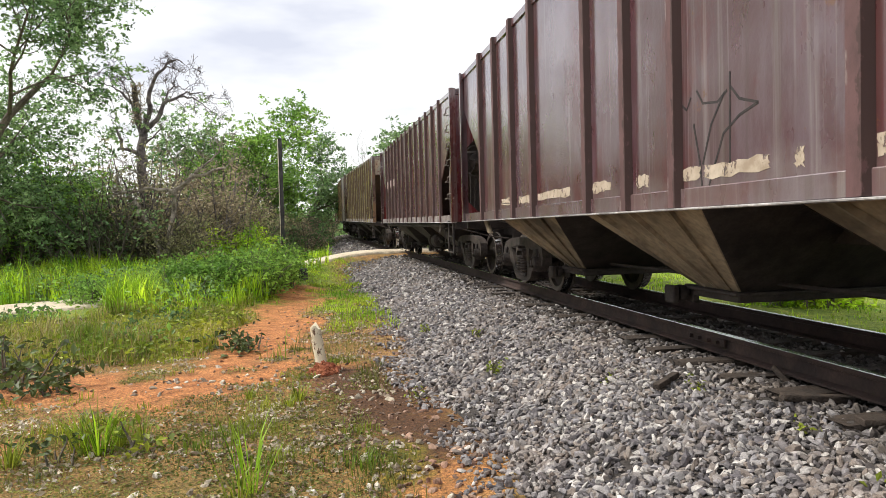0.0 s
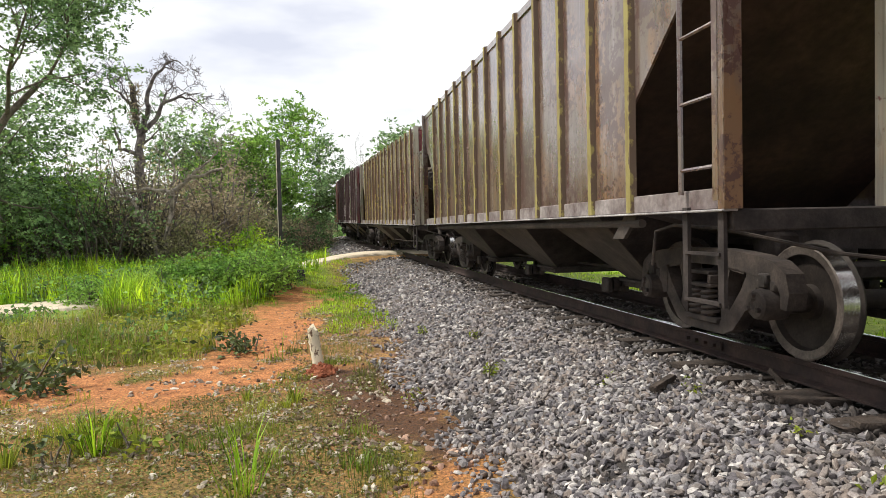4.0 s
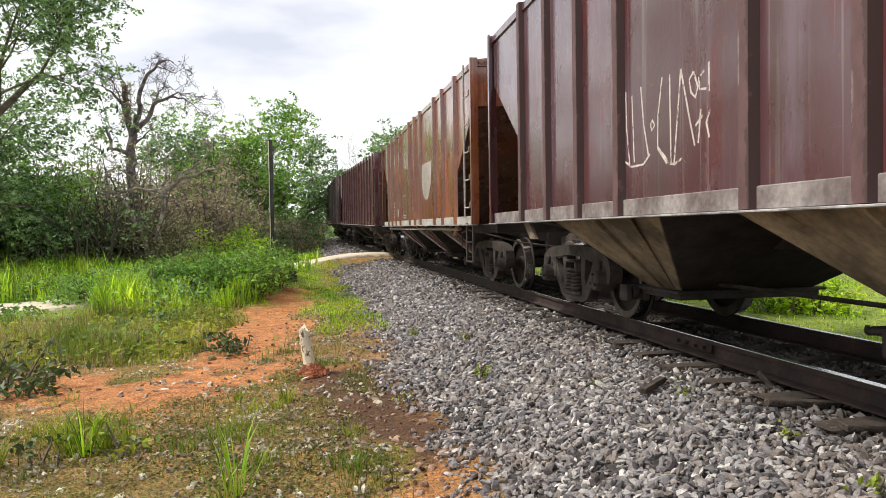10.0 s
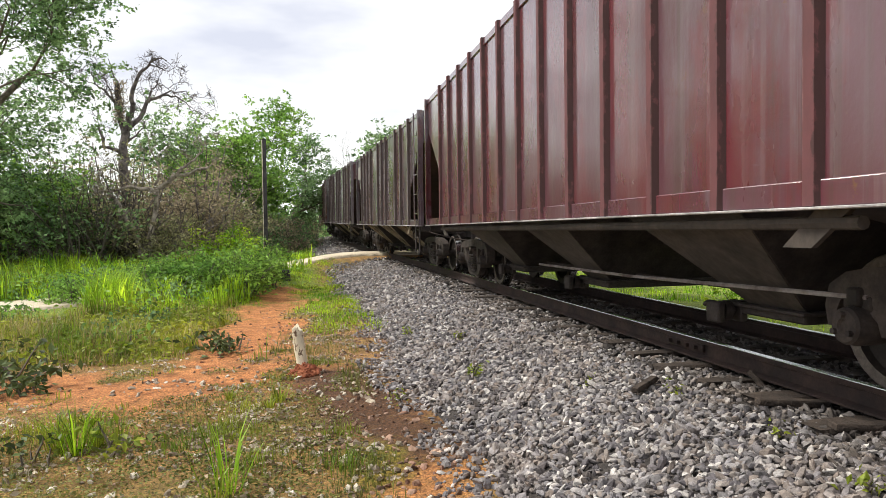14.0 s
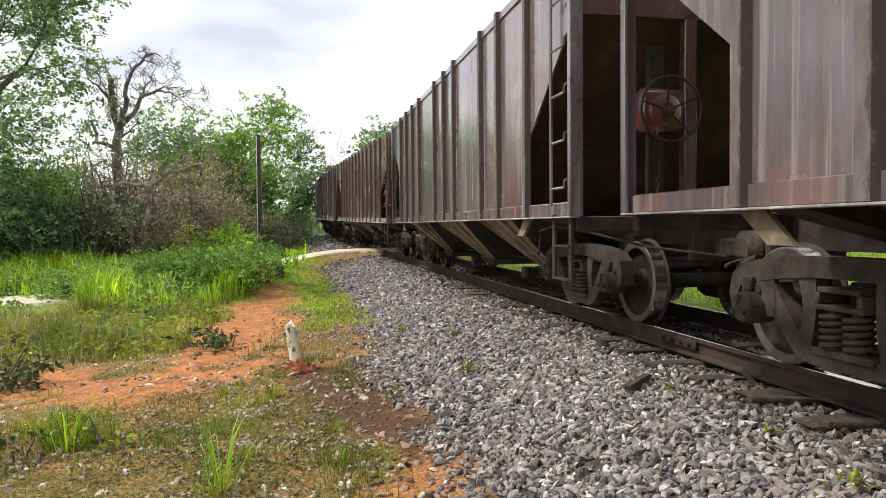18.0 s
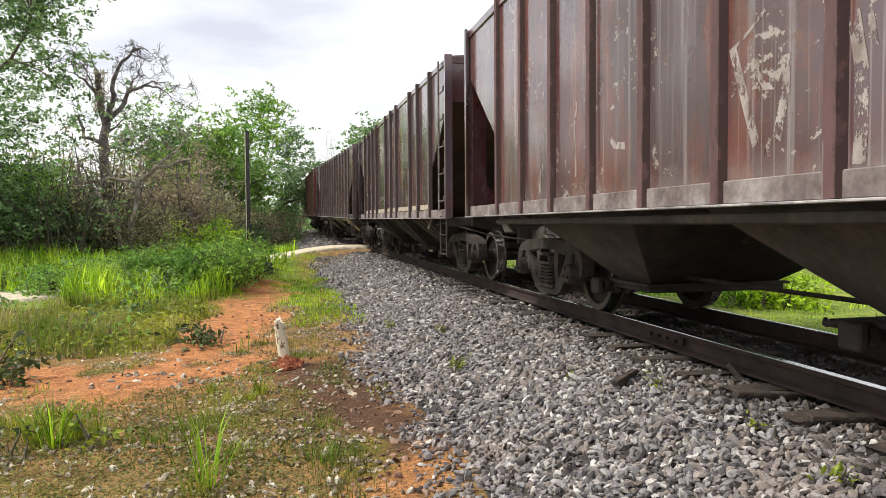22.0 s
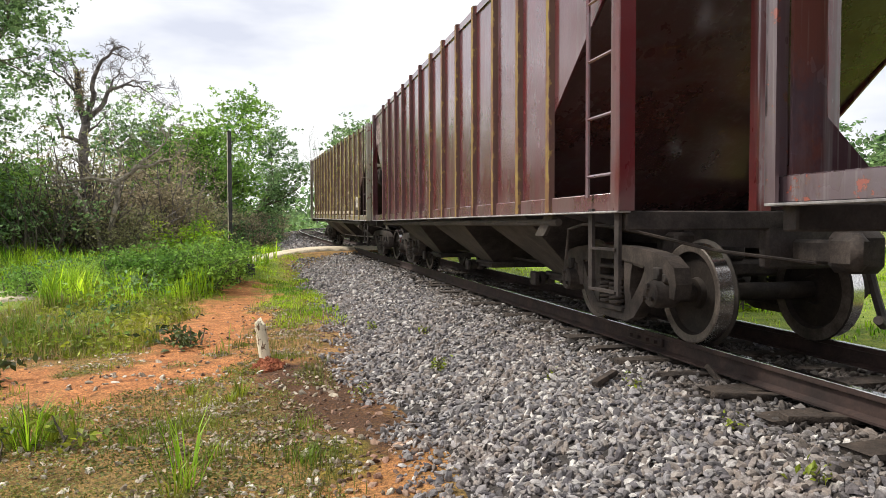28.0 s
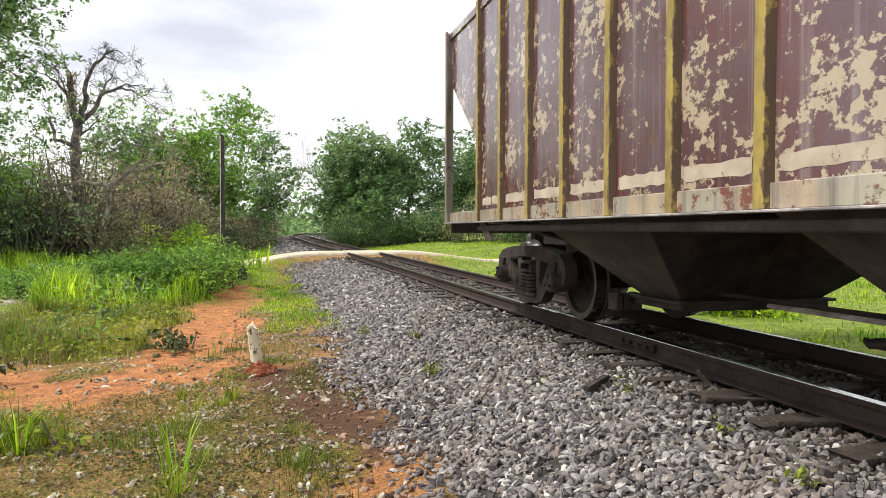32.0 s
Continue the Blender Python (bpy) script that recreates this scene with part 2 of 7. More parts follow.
TRUCK = plain("truck_casting", (0.017, 0.0135, 0.0125), (0.070, 0.054, 0.047), 5, 0.8, 0.1, 0.4, 0.006)
WHEEL = plain("wheel_steel", (0.016, 0.0125, 0.011), (0.045, 0.035, 0.03), 6, 0.7, 0.3, 0.3, 0.004)
RIM = plain("wheel_rim_face", (0.06, 0.048, 0.042), (0.15, 0.125, 0.11), 7, 0.6, 0.3, 0.3, 0.003)
TREAD = plain("polished_tread", (0.55, 0.54, 0.53), (0.72, 0.71, 0.70), 8, 0.22, 1.0, 0.1, 0.001)
RAIL = plain("rusty_rail", (0.022, 0.0135, 0.0125), (0.055, 0.031, 0.026), 4, 0.8, 0.1, 0.4, 0.005)
RAILTOP = plain("worn_rail_head", (0.66, 0.65, 0.65), (0.82, 0.81, 0.81), 5, 0.16, 1.0, 0.05, 0.001)
SLEEPER = plain("weathered_sleeper", (0.022, 0.016, 0.013), (0.075, 0.055, 0.043), 7, 0.9, 0, 0.8, 0.02, 40)
PEBBLE = plain("path_pebble", (0.15, 0.075, 0.05), (0.38, 0.26, 0.19), 3, 0.9, 0, 0.5, 0.008, 60, 0.6)
# Far darker than the stones; this colour deepens the gaps between them.
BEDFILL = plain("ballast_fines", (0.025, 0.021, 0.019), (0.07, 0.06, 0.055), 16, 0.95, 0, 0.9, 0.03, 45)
ROADDIRT = plain("pale_road_dirt", (0.50, 0.42, 0.31), (0.66, 0.57, 0.44), 1.2, 0.95, 0, 0.5, 0.02, 18)
BARK = plain("grey_bark", (0.09, 0.075, 0.06), (0.20, 0.17, 0.14), 7, 0.95, 0, 0.8, 0.02)
DEADWOOD = plain("bleached_deadwood", (0.055, 0.045, 0.047), (0.24, 0.205, 0.195), 5, 0.9, 0, 0.7, 0.02)
PALEWOOD = plain("sunbleached_wood", (0.12, 0.10, 0.085), (0.42, 0.37, 0.31), 5, 0.9, 0, 0.7, 0.02)
POLE = plain("pole_concrete", (0.04, 0.038, 0.04), (0.085, 0.08, 0.082), 3, 0.9, 0, 0.3, 0.01)
def flaking(name, cream, wood):
    """Cream paint with chips that show dark wood."""
    m, n, l, s = nodes_of(name)
    co = n.new("ShaderNodeTexCoord").outputs["Object"]
    chips = noise_node(n, l, co, 20, 7, 0.7, (1, 1, 0.45))
    tone = mix_node(n, l, ramp_node(n, l, noise_node(n, l, co, 6, 4), 0.35, 0.65), cream, tuple(0.8 * q for q in cream))
    l.new(mix_node(n, l, ramp_node(n, l, chips, 0.55, 0.58), tone, wood), s.inputs["Base Color"])
    s.inputs["Roughness"].default_value = 0.85
    bump_node(n, l, s, chips, 0.8, 0.012)
    return m


POST = flaking("flaking_post_paint", (0.86, 0.79, 0.60), (0.16, 0.10, 0.06))
REDSOIL = plain("red_soil", (0.24, 0.065, 0.03), (0.34, 0.12, 0.055), 9, 0.95, 0, 0.7, 0.02, 50)
GRASS = leaf("grass_blade", (0.13, 0.32, 0.012), (0.52, 0.68, 0.04), 0.52, 0.65)
GRASS_DRY = leaf("sparse_grass", (0.13, 0.16, 0.03), (0.30, 0.28, 0.075), 0.3, 0.5)
GRASS_MID = leaf("olive_blade", (0.14, 0.22, 0.018), (0.40, 0.42, 0.045), 0.4, 0.5)
STRAW = leaf("straw", (0.30, 0.24, 0.09), (0.52, 0.44, 0.19), 0.3, 0.5)
WEED_DARK = leaf("dark_weed_leaf", (0.055, 0.085, 0.022), (0.12, 0.165, 0.05), 0.3, 0.6)
HERB = leaf("grey_green_herb", (0.13, 0.15, 0.03), (0.30, 0.30, 0.08), 0.35, 0.6)
LITTER = leaf("dry_leaf", (0.26, 0.20, 0.13), (0.58, 0.51, 0.41), 0.1)
LEAF = leaf("leaf_green", (0.12, 0.225, 0.09), (0.30, 0.43, 0.18), 0.5, 0.65)
LEAF_BRIGHT = leaf("leaf_bright", (0.12, 0.27, 0.045), (0.32, 0.50, 0.09), 0.45, 0.6)
LEAF_DULL = leaf("leaf_dull", (0.21, 0.23, 0.10), (0.42, 0.38, 0.21), 0.45, 0.6)
LEAF_DARK = leaf("leaf_dark", (0.085, 0.175, 0.065), (0.20, 0.325, 0.115), 0.42, 0.6)
TWIG = leaf("dry_twig", (0.20, 0.165, 0.10), (0.40, 0.335, 0.22), 0.35, 0.6)


# ---- mesh tools ----
class Form:
    """Collects vertices and faces for one mesh."""

    def __init__(self):
        self.v, self.f = [], []

    def add(self, verts, faces):
        k = len(self.v)
        self.v.extend(tuple(p) for p in verts)
        self.f.extend(tuple(i + k for i in face) for face in faces)
        return self

    def box(self, x0, y0, z0, x1, y1, z1, c=0.0):
        if c <= 0:
            v = [(x, y, z) for x in (x0, x1) for y in (y0, y1) for z in (z0, z1)]
            return self.add(v, [(0, 1, 3, 2), (4, 6, 7, 5), (0, 4, 5, 1), (2, 3, 7, 6), (0, 2, 6, 4), (1, 5, 7, 3)])
        bm = bmesh.new()
        bmesh.ops.create_cube(bm, size=1)
        for q in bm.verts:
            q.co = ((x0 + x1) / 2 + q.co.x * (x1 - x0), (y0 + y1) / 2 + q.co.y * (y1 - y0), (z0 + z1) / 2 + q.co.z * (z1 - z0))
        bmesh.ops.bevel(bm, geom=bm.edges[:], offset=c, segments=1, affect="EDGES")
        return self.take(bm)

    def take(self, bm):
        bm.verts.index_update()
        self.add([q.co[:] for q in bm.verts], [[q.index for q in f.verts] for f in bm.faces])
        bm.free()
        return self

    def prism(self, outline, axis, a, b):
        """An outline of (u, w) pairs, drawn out along an axis from a to b."""
        put = {"x": lambda u, w, d: (d, u, w), "y": lambda u, w, d: (u, d, w), "z": lambda u, w, d: (u, w, d)}[axis]
        n = len(outline)
        v = [put(u, w, a) for u, w in outline] + [put(u, w, b) for u, w in outline]
        return self.add(v, [tuple(range(n))[::-1], tuple(range(n, 2 * n))] + [(i, (i + 1) % n, n + (i + 1) % n, n + i) for i in range(n)])

    def tube(self, points, radii, n=8, caps=True):
        pts = [Vector(p) for p in points]
        if isinstance(radii, (int, float)):
            radii = [radii] * len(pts)
        v, f = [], []
        for i, p in enumerate(pts):
            d = (pts[min(i + 1, len(pts) - 1)] - pts[max(i - 1, 0)]).normalized()
            side = d.orthogonal().normalized() if i == 0 else (side - d * side.dot(d)).normalized()
            up = d.cross(side)
            v += [p + (side * math.cos(2 * math.pi * k / n) + up * math.sin(2 * math.pi * k / n)) * radii[i] for k in range(n)]
        for i in range(len(pts) - 1):
            f += [(i * n + k, i * n + (k + 1) % n, (i + 1) * n + (k + 1) % n, (i + 1) * n + k) for k in range(n)]
        if caps:
            f += [tuple(range(n))[::-1], tuple(range((len(pts) - 1) * n, len(pts) * n))]
        return self.add(v, f)

    def lathe(self, profile, axis, centre, n=24):
        """A profile of (radius, along) pairs, turned about an axis through centre."""
        c, v, f = Vector(centre), [], []
        for r, a in profile:
            for k in range(n):
                u, w = r * math.cos(2 * math.pi * k / n), r * math.sin(2 * math.pi * k / n)
                v.append(c + Vector({"x": (a, u, w), "y": (u, a, w), "z": (u, w, a)}[axis]))
        for i in range(len(profile) - 1):
            f += [(i * n + k, i * n + (k + 1) % n, (i + 1) * n + (k + 1) % n, (i + 1) * n + k) for k in range(n)]
        f += [tuple(range(n))[::-1], tuple(range((len(profile) - 1) * n, len(profile) * n))]
        return self.add(v, f)

    def data(self, name, angle=38):
        me = bpy.data.meshes.new(name)
        me.from_pydata(self.v, [], self.f)
        bm = bmesh.new()
        bm.from_mesh(me)
        bmesh.ops.recalc_face_normals(bm, faces=bm.faces)
        bm.to_mesh(me)
        bm.free()
        me.materials.append(None)
        me.shade_smooth()
        me.set_sharp_from_angle(angle=radians(angle))
        return me


def soup(name, verts, faces, material, smooth=False):
    """One mesh out of arrays of vertices and faces."""
    me = bpy.data.meshes.new(name)
    verts, faces = np.asarray(verts, np.float32), np.asarray(faces, np.int32)
    me.vertices.add(len(verts))
    me.vertices.foreach_set("co", verts.ravel())
    k = faces.shape[1]
    me.loops.add(faces.size)
    me.loops.foreach_set("vertex_index", faces.ravel())
    me.polygons.add(len(faces))
    me.polygons.foreach_set("loop_start", np.arange(0, faces.size, k, dtype=np.int32))
    me.polygons.foreach_set("loop_total", np.full(len(faces), k, np.int32))
    me.update(calc_edges=True)
    me.materials.append(material)
    if smooth:
        me.shade_smooth()
    else:
        me.shade_flat()
    return me


CACHE = {}


def cached(key, make):
    if key not in CACHE:
        CACHE[key] = make().data(key)
    return CACHE[key]


def part(name, data, material, parent=None, label="", m=None):
    """Links a mesh (or a Form) as one object under a thing or a part, with its own material."""
    if isinstance(data, Form):
        data = data.data(name)
    ob = new(name, data)
    if material:
        ob.material_slots[0].link = "OBJECT"
        ob.material_slots[0].material = material
    if parent:
        ob.parent = parent
    if m is not None:
        ob.matrix_basis = m
    if label:
        ob["label"] = label
    return ob


# ---- the line of the track ----
CURVE = [(-90, 0, 0), (-40, 0, 0), (0, 0, 0), (10, 0, 0), (16, -0.02, 0.02), (22, -0.2, 0.08), (30, -0.75, 0.22), (41, -1.25, 0.4),
         (50, -1.35, 0.52), (57, -1.0, 0.58), (65, 0.3, 0.62), (76, 3.4, 0.64), (90, 9, 0.65), (110, 19, 0.65), (140, 38, 0.65),
         (180, 70, 0.65), (230, 115, 0.65), (280, 160, 0.65)]


def curve_points():
    c = np.array(CURVE, float)
    out = []
    for i in range(1, len(c) - 2):
        p0, p1, p2, p3 = c[i - 1], c[i], c[i + 1], c[i + 2]
        t0, t1, t2, t3 = p0[0], p1[0], p2[0], p3[0]
        for y in np.arange(t1, t2, 0.5):
            k = (y - t1) / (t2 - t1)
            m1, m2 = (p2 - p0) / (t2 - t0) * (t2 - t1), (p3 - p1) / (t3 - t1) * (t2 - t1)
            q = (2 * k**3 - 3 * k**2 + 1) * p1 + (k**3 - 2 * k**2 + k) * m1 + (-2 * k**3 + 3 * k**2) * p2 + (k**3 - k**2) * m2
            out.append((q[1], y, q[2]))
    return np.array(out)


LINE = curve_points()
LINE[:, 0] += 0.08
ALONG = np.concatenate([[0], np.cumsum(np.linalg.norm(np.diff(LINE, axis=0), axis=1))])
ALONG -= np.interp(0, LINE[:, 1], ALONG)


def on_track(s):
    """The place on the track's centre line, at rail height, s metres along."""
    if s < ALONG[0]:
        return Vector((LINE[0][0], LINE[0][1] + (s - ALONG[0]), LINE[0][2]))
    if s > ALONG[-1]:
        d = Vector(LINE[-1] - LINE[-2]).normalized()
        return Vector(LINE[-1]) + d * (s - ALONG[-1])
    return Vector([np.interp(s, ALONG, LINE[:, k]) for k in range(3)])


def track_x(y):
    return np.interp(y, LINE[:, 1], LINE[:, 0])


def track_z(y):
    return np.interp(y, LINE[:, 1], LINE[:, 2])


def track_frame(s, step=0.5):
    p = on_track(s)
    d = (on_track(s + step) - on_track(s - step)).normalized()
    right = d.cross(Vector((0, 0, 1))).normalized()
    up = right.cross(d)
    return p, d, right, up


def sweep(outline, s0, s1, step):
    """Draws an outline of (right, up) pairs along the track."""
    form = Form()
    ss = list(np.arange(s0, s1, step)) + [s1]
    n = len(outline)
    for s in ss:
        p, d, right, up = track_frame(s)
        form.v += [tuple(p + right * a + up * b) for a, b in outline]
    for i in range(len(ss) - 1):
        form.f += [(i * n + k, i * n + (k + 1) % n, (i + 1) * n + (k + 1) % n, (i + 1) * n + k) for k in range(n)]
    form.f += [tuple(range(n))[::-1], tuple(range(len(form.v) - n, len(form.v)))]
    return form


# ---- ground ----
def smooth(x, a, b):
    t = np.clip((np.asarray(x, float) - a) / (b - a), 0, 1)
    return t * t * (3 - 2 * t)


ROAD = [(60, 34), (20, 28.5), (8, 26.2), (3, 25.4), (0, 25.2), (-2, 24.9), (-3.6, 24), (-4.9, 22), (-6.2, 19), (-7.6, 16), (-9.4, 14.3), (-13, 13.2), (-24, 12), (-60, 10)]


def dist_to(line, x, y):
    best = np.full(np.shape(x), 1e9)
    for (ax, ay), (bx, by) in zip(line[:-1], line[1:]):
        dx, dy = bx - ax, by - ay
        t = np.clip(((x - ax) * dx + (y - ay) * dy) / (dx * dx + dy * dy), 0, 1)
        best = np.minimum(best, np.hypot(x - ax - t * dx, y - ay - t * dy))
    return best


def ripple(x, y, k=1.0):
    return (np.sin(x * 1.7 * k + 1.3 * np.sin(y * 0.9 * k)) * np.sin(y * 1.3 * k + 0.7) + 0.6 * np.sin(x * 3.9 * k + y * 2.7 * k) * np.sin(y * 4.3 * k - x))


def ground_z(x, y):
    """Height of the ground beside the track."""
    x, y = np.asarray(x, float), np.asarray(y, float)
    off = x - track_x(y)
    tz = track_z(y)
    left = -0.62 + 0.03 * ripple(x, y, 0.6) + 0.012 * ripple(x, y, 2.1)
    left = left + 0.35 * smooth(-off, 9, 40) + 0.10 * smooth(y, 9, 14) * smooth(-off, 4, 7)
    right = -0.45 + 0.03 * ripple(x, y, 0.5) + 0.6 * smooth(y, 25, 42) * smooth(off, 2, 8) + 0.5 * smooth(off, 6, 40)
    z = np.where(off < 0, left, right)
    bed = tz - 0.42
    z = z + (bed - z) * (1 - smooth(np.abs(off), 1.0, 2.2))
    d = dist_to(ROAD, x, y)
    road = tz - 0.03 - 0.42 * smooth(np.abs(off), 1.5, 6)
    z = z + (road - z) * (1 - smooth(d, 0.7, 2.6)) * (np.abs(off) < 30)
    return z


def dirt_mask(x, y):
    """Where the bare red earth lies: the footpath beside the ballast and worn spots."""
    path = dist_to([(-13, 7.4), (-8, 7.7), (-6.4, 7.6), (-5.0, 7.2), (-4.6, 8.6), (-4.45, 10.5), (-4.25, 14), (-4.3, 18)], x, y)
    m = 1 - smooth(path + 0.3 * ripple(x, y, 1.3) + 0.15 * ripple(x, y, 4.1), 0.15, 1.15)
    spot = dist_to([(-3.6, 7.6), (-3.2, 6.2), (-3.0, 5.2), (-2.85, 4.2)], x, y)
    m = np.maximum(m, 0.72 * (1 - smooth(spot + 0.2 * ripple(x, y, 2.2), 0.1, 0.75)))
    near = dist_to([(-9, 3.4), (-6.4, 5.6)], x, y)
    m = np.maximum(m, 0.6 * (1 - smooth(near + 0.3 * ripple(x, y, 1.7), 0.3, 1.0)))
    return np.clip(m, 0, 1)


def ground_material():
    m, n, l, s = nodes_of("ground_soil")
    co = n.new("ShaderNodeTexCoord").outputs["Object"]
    a = n.new("ShaderNodeAttribute")
    a.attribute_name = "dirt"
    big, mid, fine = noise_node(n, l, co, 0.6, 4), noise_node(n, l, co, 5, 5, 0.65), noise_node(n, l, co, 45, 4, 0.7)
    litter = mix_node(n, l, ramp_node(n, l, mid, 0.35, 0.65), (0.17, 0.09, 0.032), (0.40, 0.23, 0.085))
    litter = mix_node(n, l, ramp_node(n, l, big, 0.4, 0.65), litter, (0.15, 0.15, 0.03), 0.6)
    red = mix_node(n, l, ramp_node(n, l, mid, 0.3, 0.7), (0.30, 0.095, 0.03), (0.58, 0.26, 0.095))
    add = n.new("ShaderNodeMath")
    add.operation = "MULTIPLY_ADD"
    add.inputs[1].default_value, add.inputs[2].default_value = 1.5, -0.75
    l.new(mid, add.inputs[0])
    small = noise_node(n, l, co, 13, 4, 0.65)
    more = n.new("ShaderNodeMath")
    more.operation = "MULTIPLY_ADD"
    more.inputs[1].default_value = 0.9
    l.new(small, more.inputs[0]), l.new(add.outputs[0], more.inputs[2])
    less = n.new("ShaderNodeMath")
    less.operation = "SUBTRACT"
    less.inputs[1].default_value = 0.45
    l.new(more.outputs[0], less.inputs[0])
    add = less
    tot = n.new("ShaderNodeMath")
    l.new(add.outputs[0], tot.inputs[0]), l.new(a.outputs["Fac"], tot.inputs[1])
    g = n.new("ShaderNodeAttribute")
    g.attribute_name = "turf"
    turf = mix_node(n, l, ramp_node(n, l, mid, 0.35, 0.65), (0.10, 0.17, 0.018), (0.25, 0.31, 0.035))
    litter = mix_node(n, l, g.outputs["Fac"], litter, turf)
    col = mix_node(n, l, ramp_node(n, l, tot.outputs[0], 0.18, 0.95), litter, red)
    d = n.new("ShaderNodeAttribute")
    d.attribute_name = "damp"
    wet = n.new("ShaderNodeMath")
    l.new(d.outputs["Fac"], wet.inputs[0]), l.new(less.outputs[0], wet.inputs[1])
    col = mix_node(n, l, ramp_node(n, l, wet.outputs[0], 0.3, 0.9), col, (0.075, 0.034, 0.015), 0.95)
    o = n.new("ShaderNodeAttribute")
    o.attribute_name = "moss"
    mossy = n.new("ShaderNodeMath")
    l.new(o.outputs["Fac"], mossy.inputs[0]), l.new(less.outputs[0], mossy.inputs[1])
    col = mix_node(n, l, ramp_node(n, l, mossy.outputs[0], 0.35, 0.9), col, (0.20, 0.17, 0.018), 0.8)
    speck = mix_node(n, l, ramp_node(n, l, fine, 0.35, 0.7), (0.36, 0.36, 0.36), (1.85, 1.8, 1.7))
    mul = n.new("ShaderNodeMixRGB")
    mul.blend_type = "MULTIPLY"
    mul.inputs[0].default_value = 1
    l.new(col, mul.inputs[1]), l.new(speck, mul.inputs[2])
    l.new(mul.outputs[0], s.inputs["Base Color"])
    s.inputs["Roughness"].default_value = 0.95
    bump_node(n, l, s, fine, 0.9, 0.03)
    return m


def build_ground():
    def steps(edges):
        out = []
        for a, b, d in edges:
            out += list(np.arange(a, b, d))
        return np.array(out + [edges[-1][1]])
    xs = steps([(-900, -100, 80), (-100, -30, 7), (-30, -12, 1.0), (-12, 3, 0.16), (3, 14, 0.6), (14, 60, 3), (60, 900, 70)])
    ys = steps([(-500, -60, 60), (-60, 0, 6), (0, 20, 0.16), (20, 28, 0.25), (28, 45, 0.6), (45, 110, 3), (110, 1500, 110)])
    X, Y = np.meshgrid(xs, ys)
    Z = ground_z(X, Y) - 0.05 * (1 - smooth(dist_to(ROAD, X, Y), 0.95, 1.15))
    nx, ny = len(xs), len(ys)
    idx = np.arange(nx * ny).reshape(ny, nx)
    faces = np.stack([idx[:-1, :-1], idx[:-1, 1:], idx[1:, 1:], idx[1:, :-1]], -1).reshape(-1, 4)
    me = soup("ground", np.stack([X, Y, Z], -1).reshape(-1, 3), faces, ground_material(), True)
    lush = smooth(Y, 10.5, 13.5) * smooth(-(X - track_x(Y)), 2.9, 3.6) + smooth(X - track_x(Y), 2.0, 2.8)
    damp = 1 - smooth(dist_to([(-3.4, 7.3), (-3.2, 6.4), (-3.05, 5.6), (-2.95, 4.8)], X, Y) + 0.12 * ripple(X, Y, 2.0), 0.1, 0.95)
    moss = 1 - smooth(dist_to([(-3.25, 5.0), (-3.15, 4.3)], X, Y) + 0.1 * ripple(X, Y, 2.0), 0.0, 0.45)
    for key, value in (("damp", damp), ("moss", moss)):
        at = me.attributes.new(key, "FLOAT", "POINT")
        at.data.foreach_set("value", value.astype(np.float32).ravel())
    at = me.attributes.new("turf", "FLOAT", "POINT")
    at.data.foreach_set("value", np.clip(lush, 0, 1).astype(np.float32).ravel())
    at = me.attributes.new("dirt", "FLOAT", "POINT")
    at.data.foreach_set("value", dirt_mask(X, Y).astype(np.float32).ravel())
    tagged(new("ground", me), "red earth and thin grass beside the railway", "ground", kind="structure")


build_ground()


def build_road():
    pts = [Vector((x, y, 0)) for x, y in ROAD]
    dense = []
    for i in range(len(pts) - 1):
        p0, p1, p2, p3 = pts[max(i - 1, 0)], pts[i], pts[i + 1], pts[min(i + 2, len(pts) - 1)]
        for k in np.linspace(0, 1, 12, endpoint=False):
            dense.append(0.5 * (2 * p1 + (p2 - p0) * k + (2 * p0 - 5 * p1 + 4 * p2 - p3) * k * k + (3 * p1 - p0 - 3 * p2 + p3) * k**3))
    v, f, m = [], [], 9
    for i, p in enumerate(dense):
        d = (dense[min(i + 1, len(dense) - 1)] - dense[max(i - 1, 0)]).normalized()
        side = Vector((d.y, -d.x, 0))
        for j in range(m):
            w = max(-1, min(1, (j - 4) / 3))
            q = p + side * (w * (0.82 + 0.05 * math.sin(i * 0.7) + 0.04 * math.sin(i * 1.9 + w)) + (j - 4) * 0.02)
            v.append((q.x, q.y, float(ground_z(q.x, q.y)) + (0.03 if 0 < j < m - 1 else -0.08)))
    for i in range(len(dense) - 1):
        f += [(i * m + j, i * m + j + 1, (i + 1) * m + j + 1, (i + 1) * m + j) for j in range(m - 1)]
    tagged(new("road", soup("road", v, f, ROADDIRT, True)), "pale sandy dirt road across the railway", "road", kind="structure")


build_road()

# ---- track ----
BED = [(-2.83, -0.66), (-1.63, -0.29), (-1.25, -0.225), (-0.9, -0.215), (0.9, -0.215), (1.25, -0.23), (1.9, -0.42), (2.1, -0.75), (-2.83, -0.9)]


SLEEPERS = []


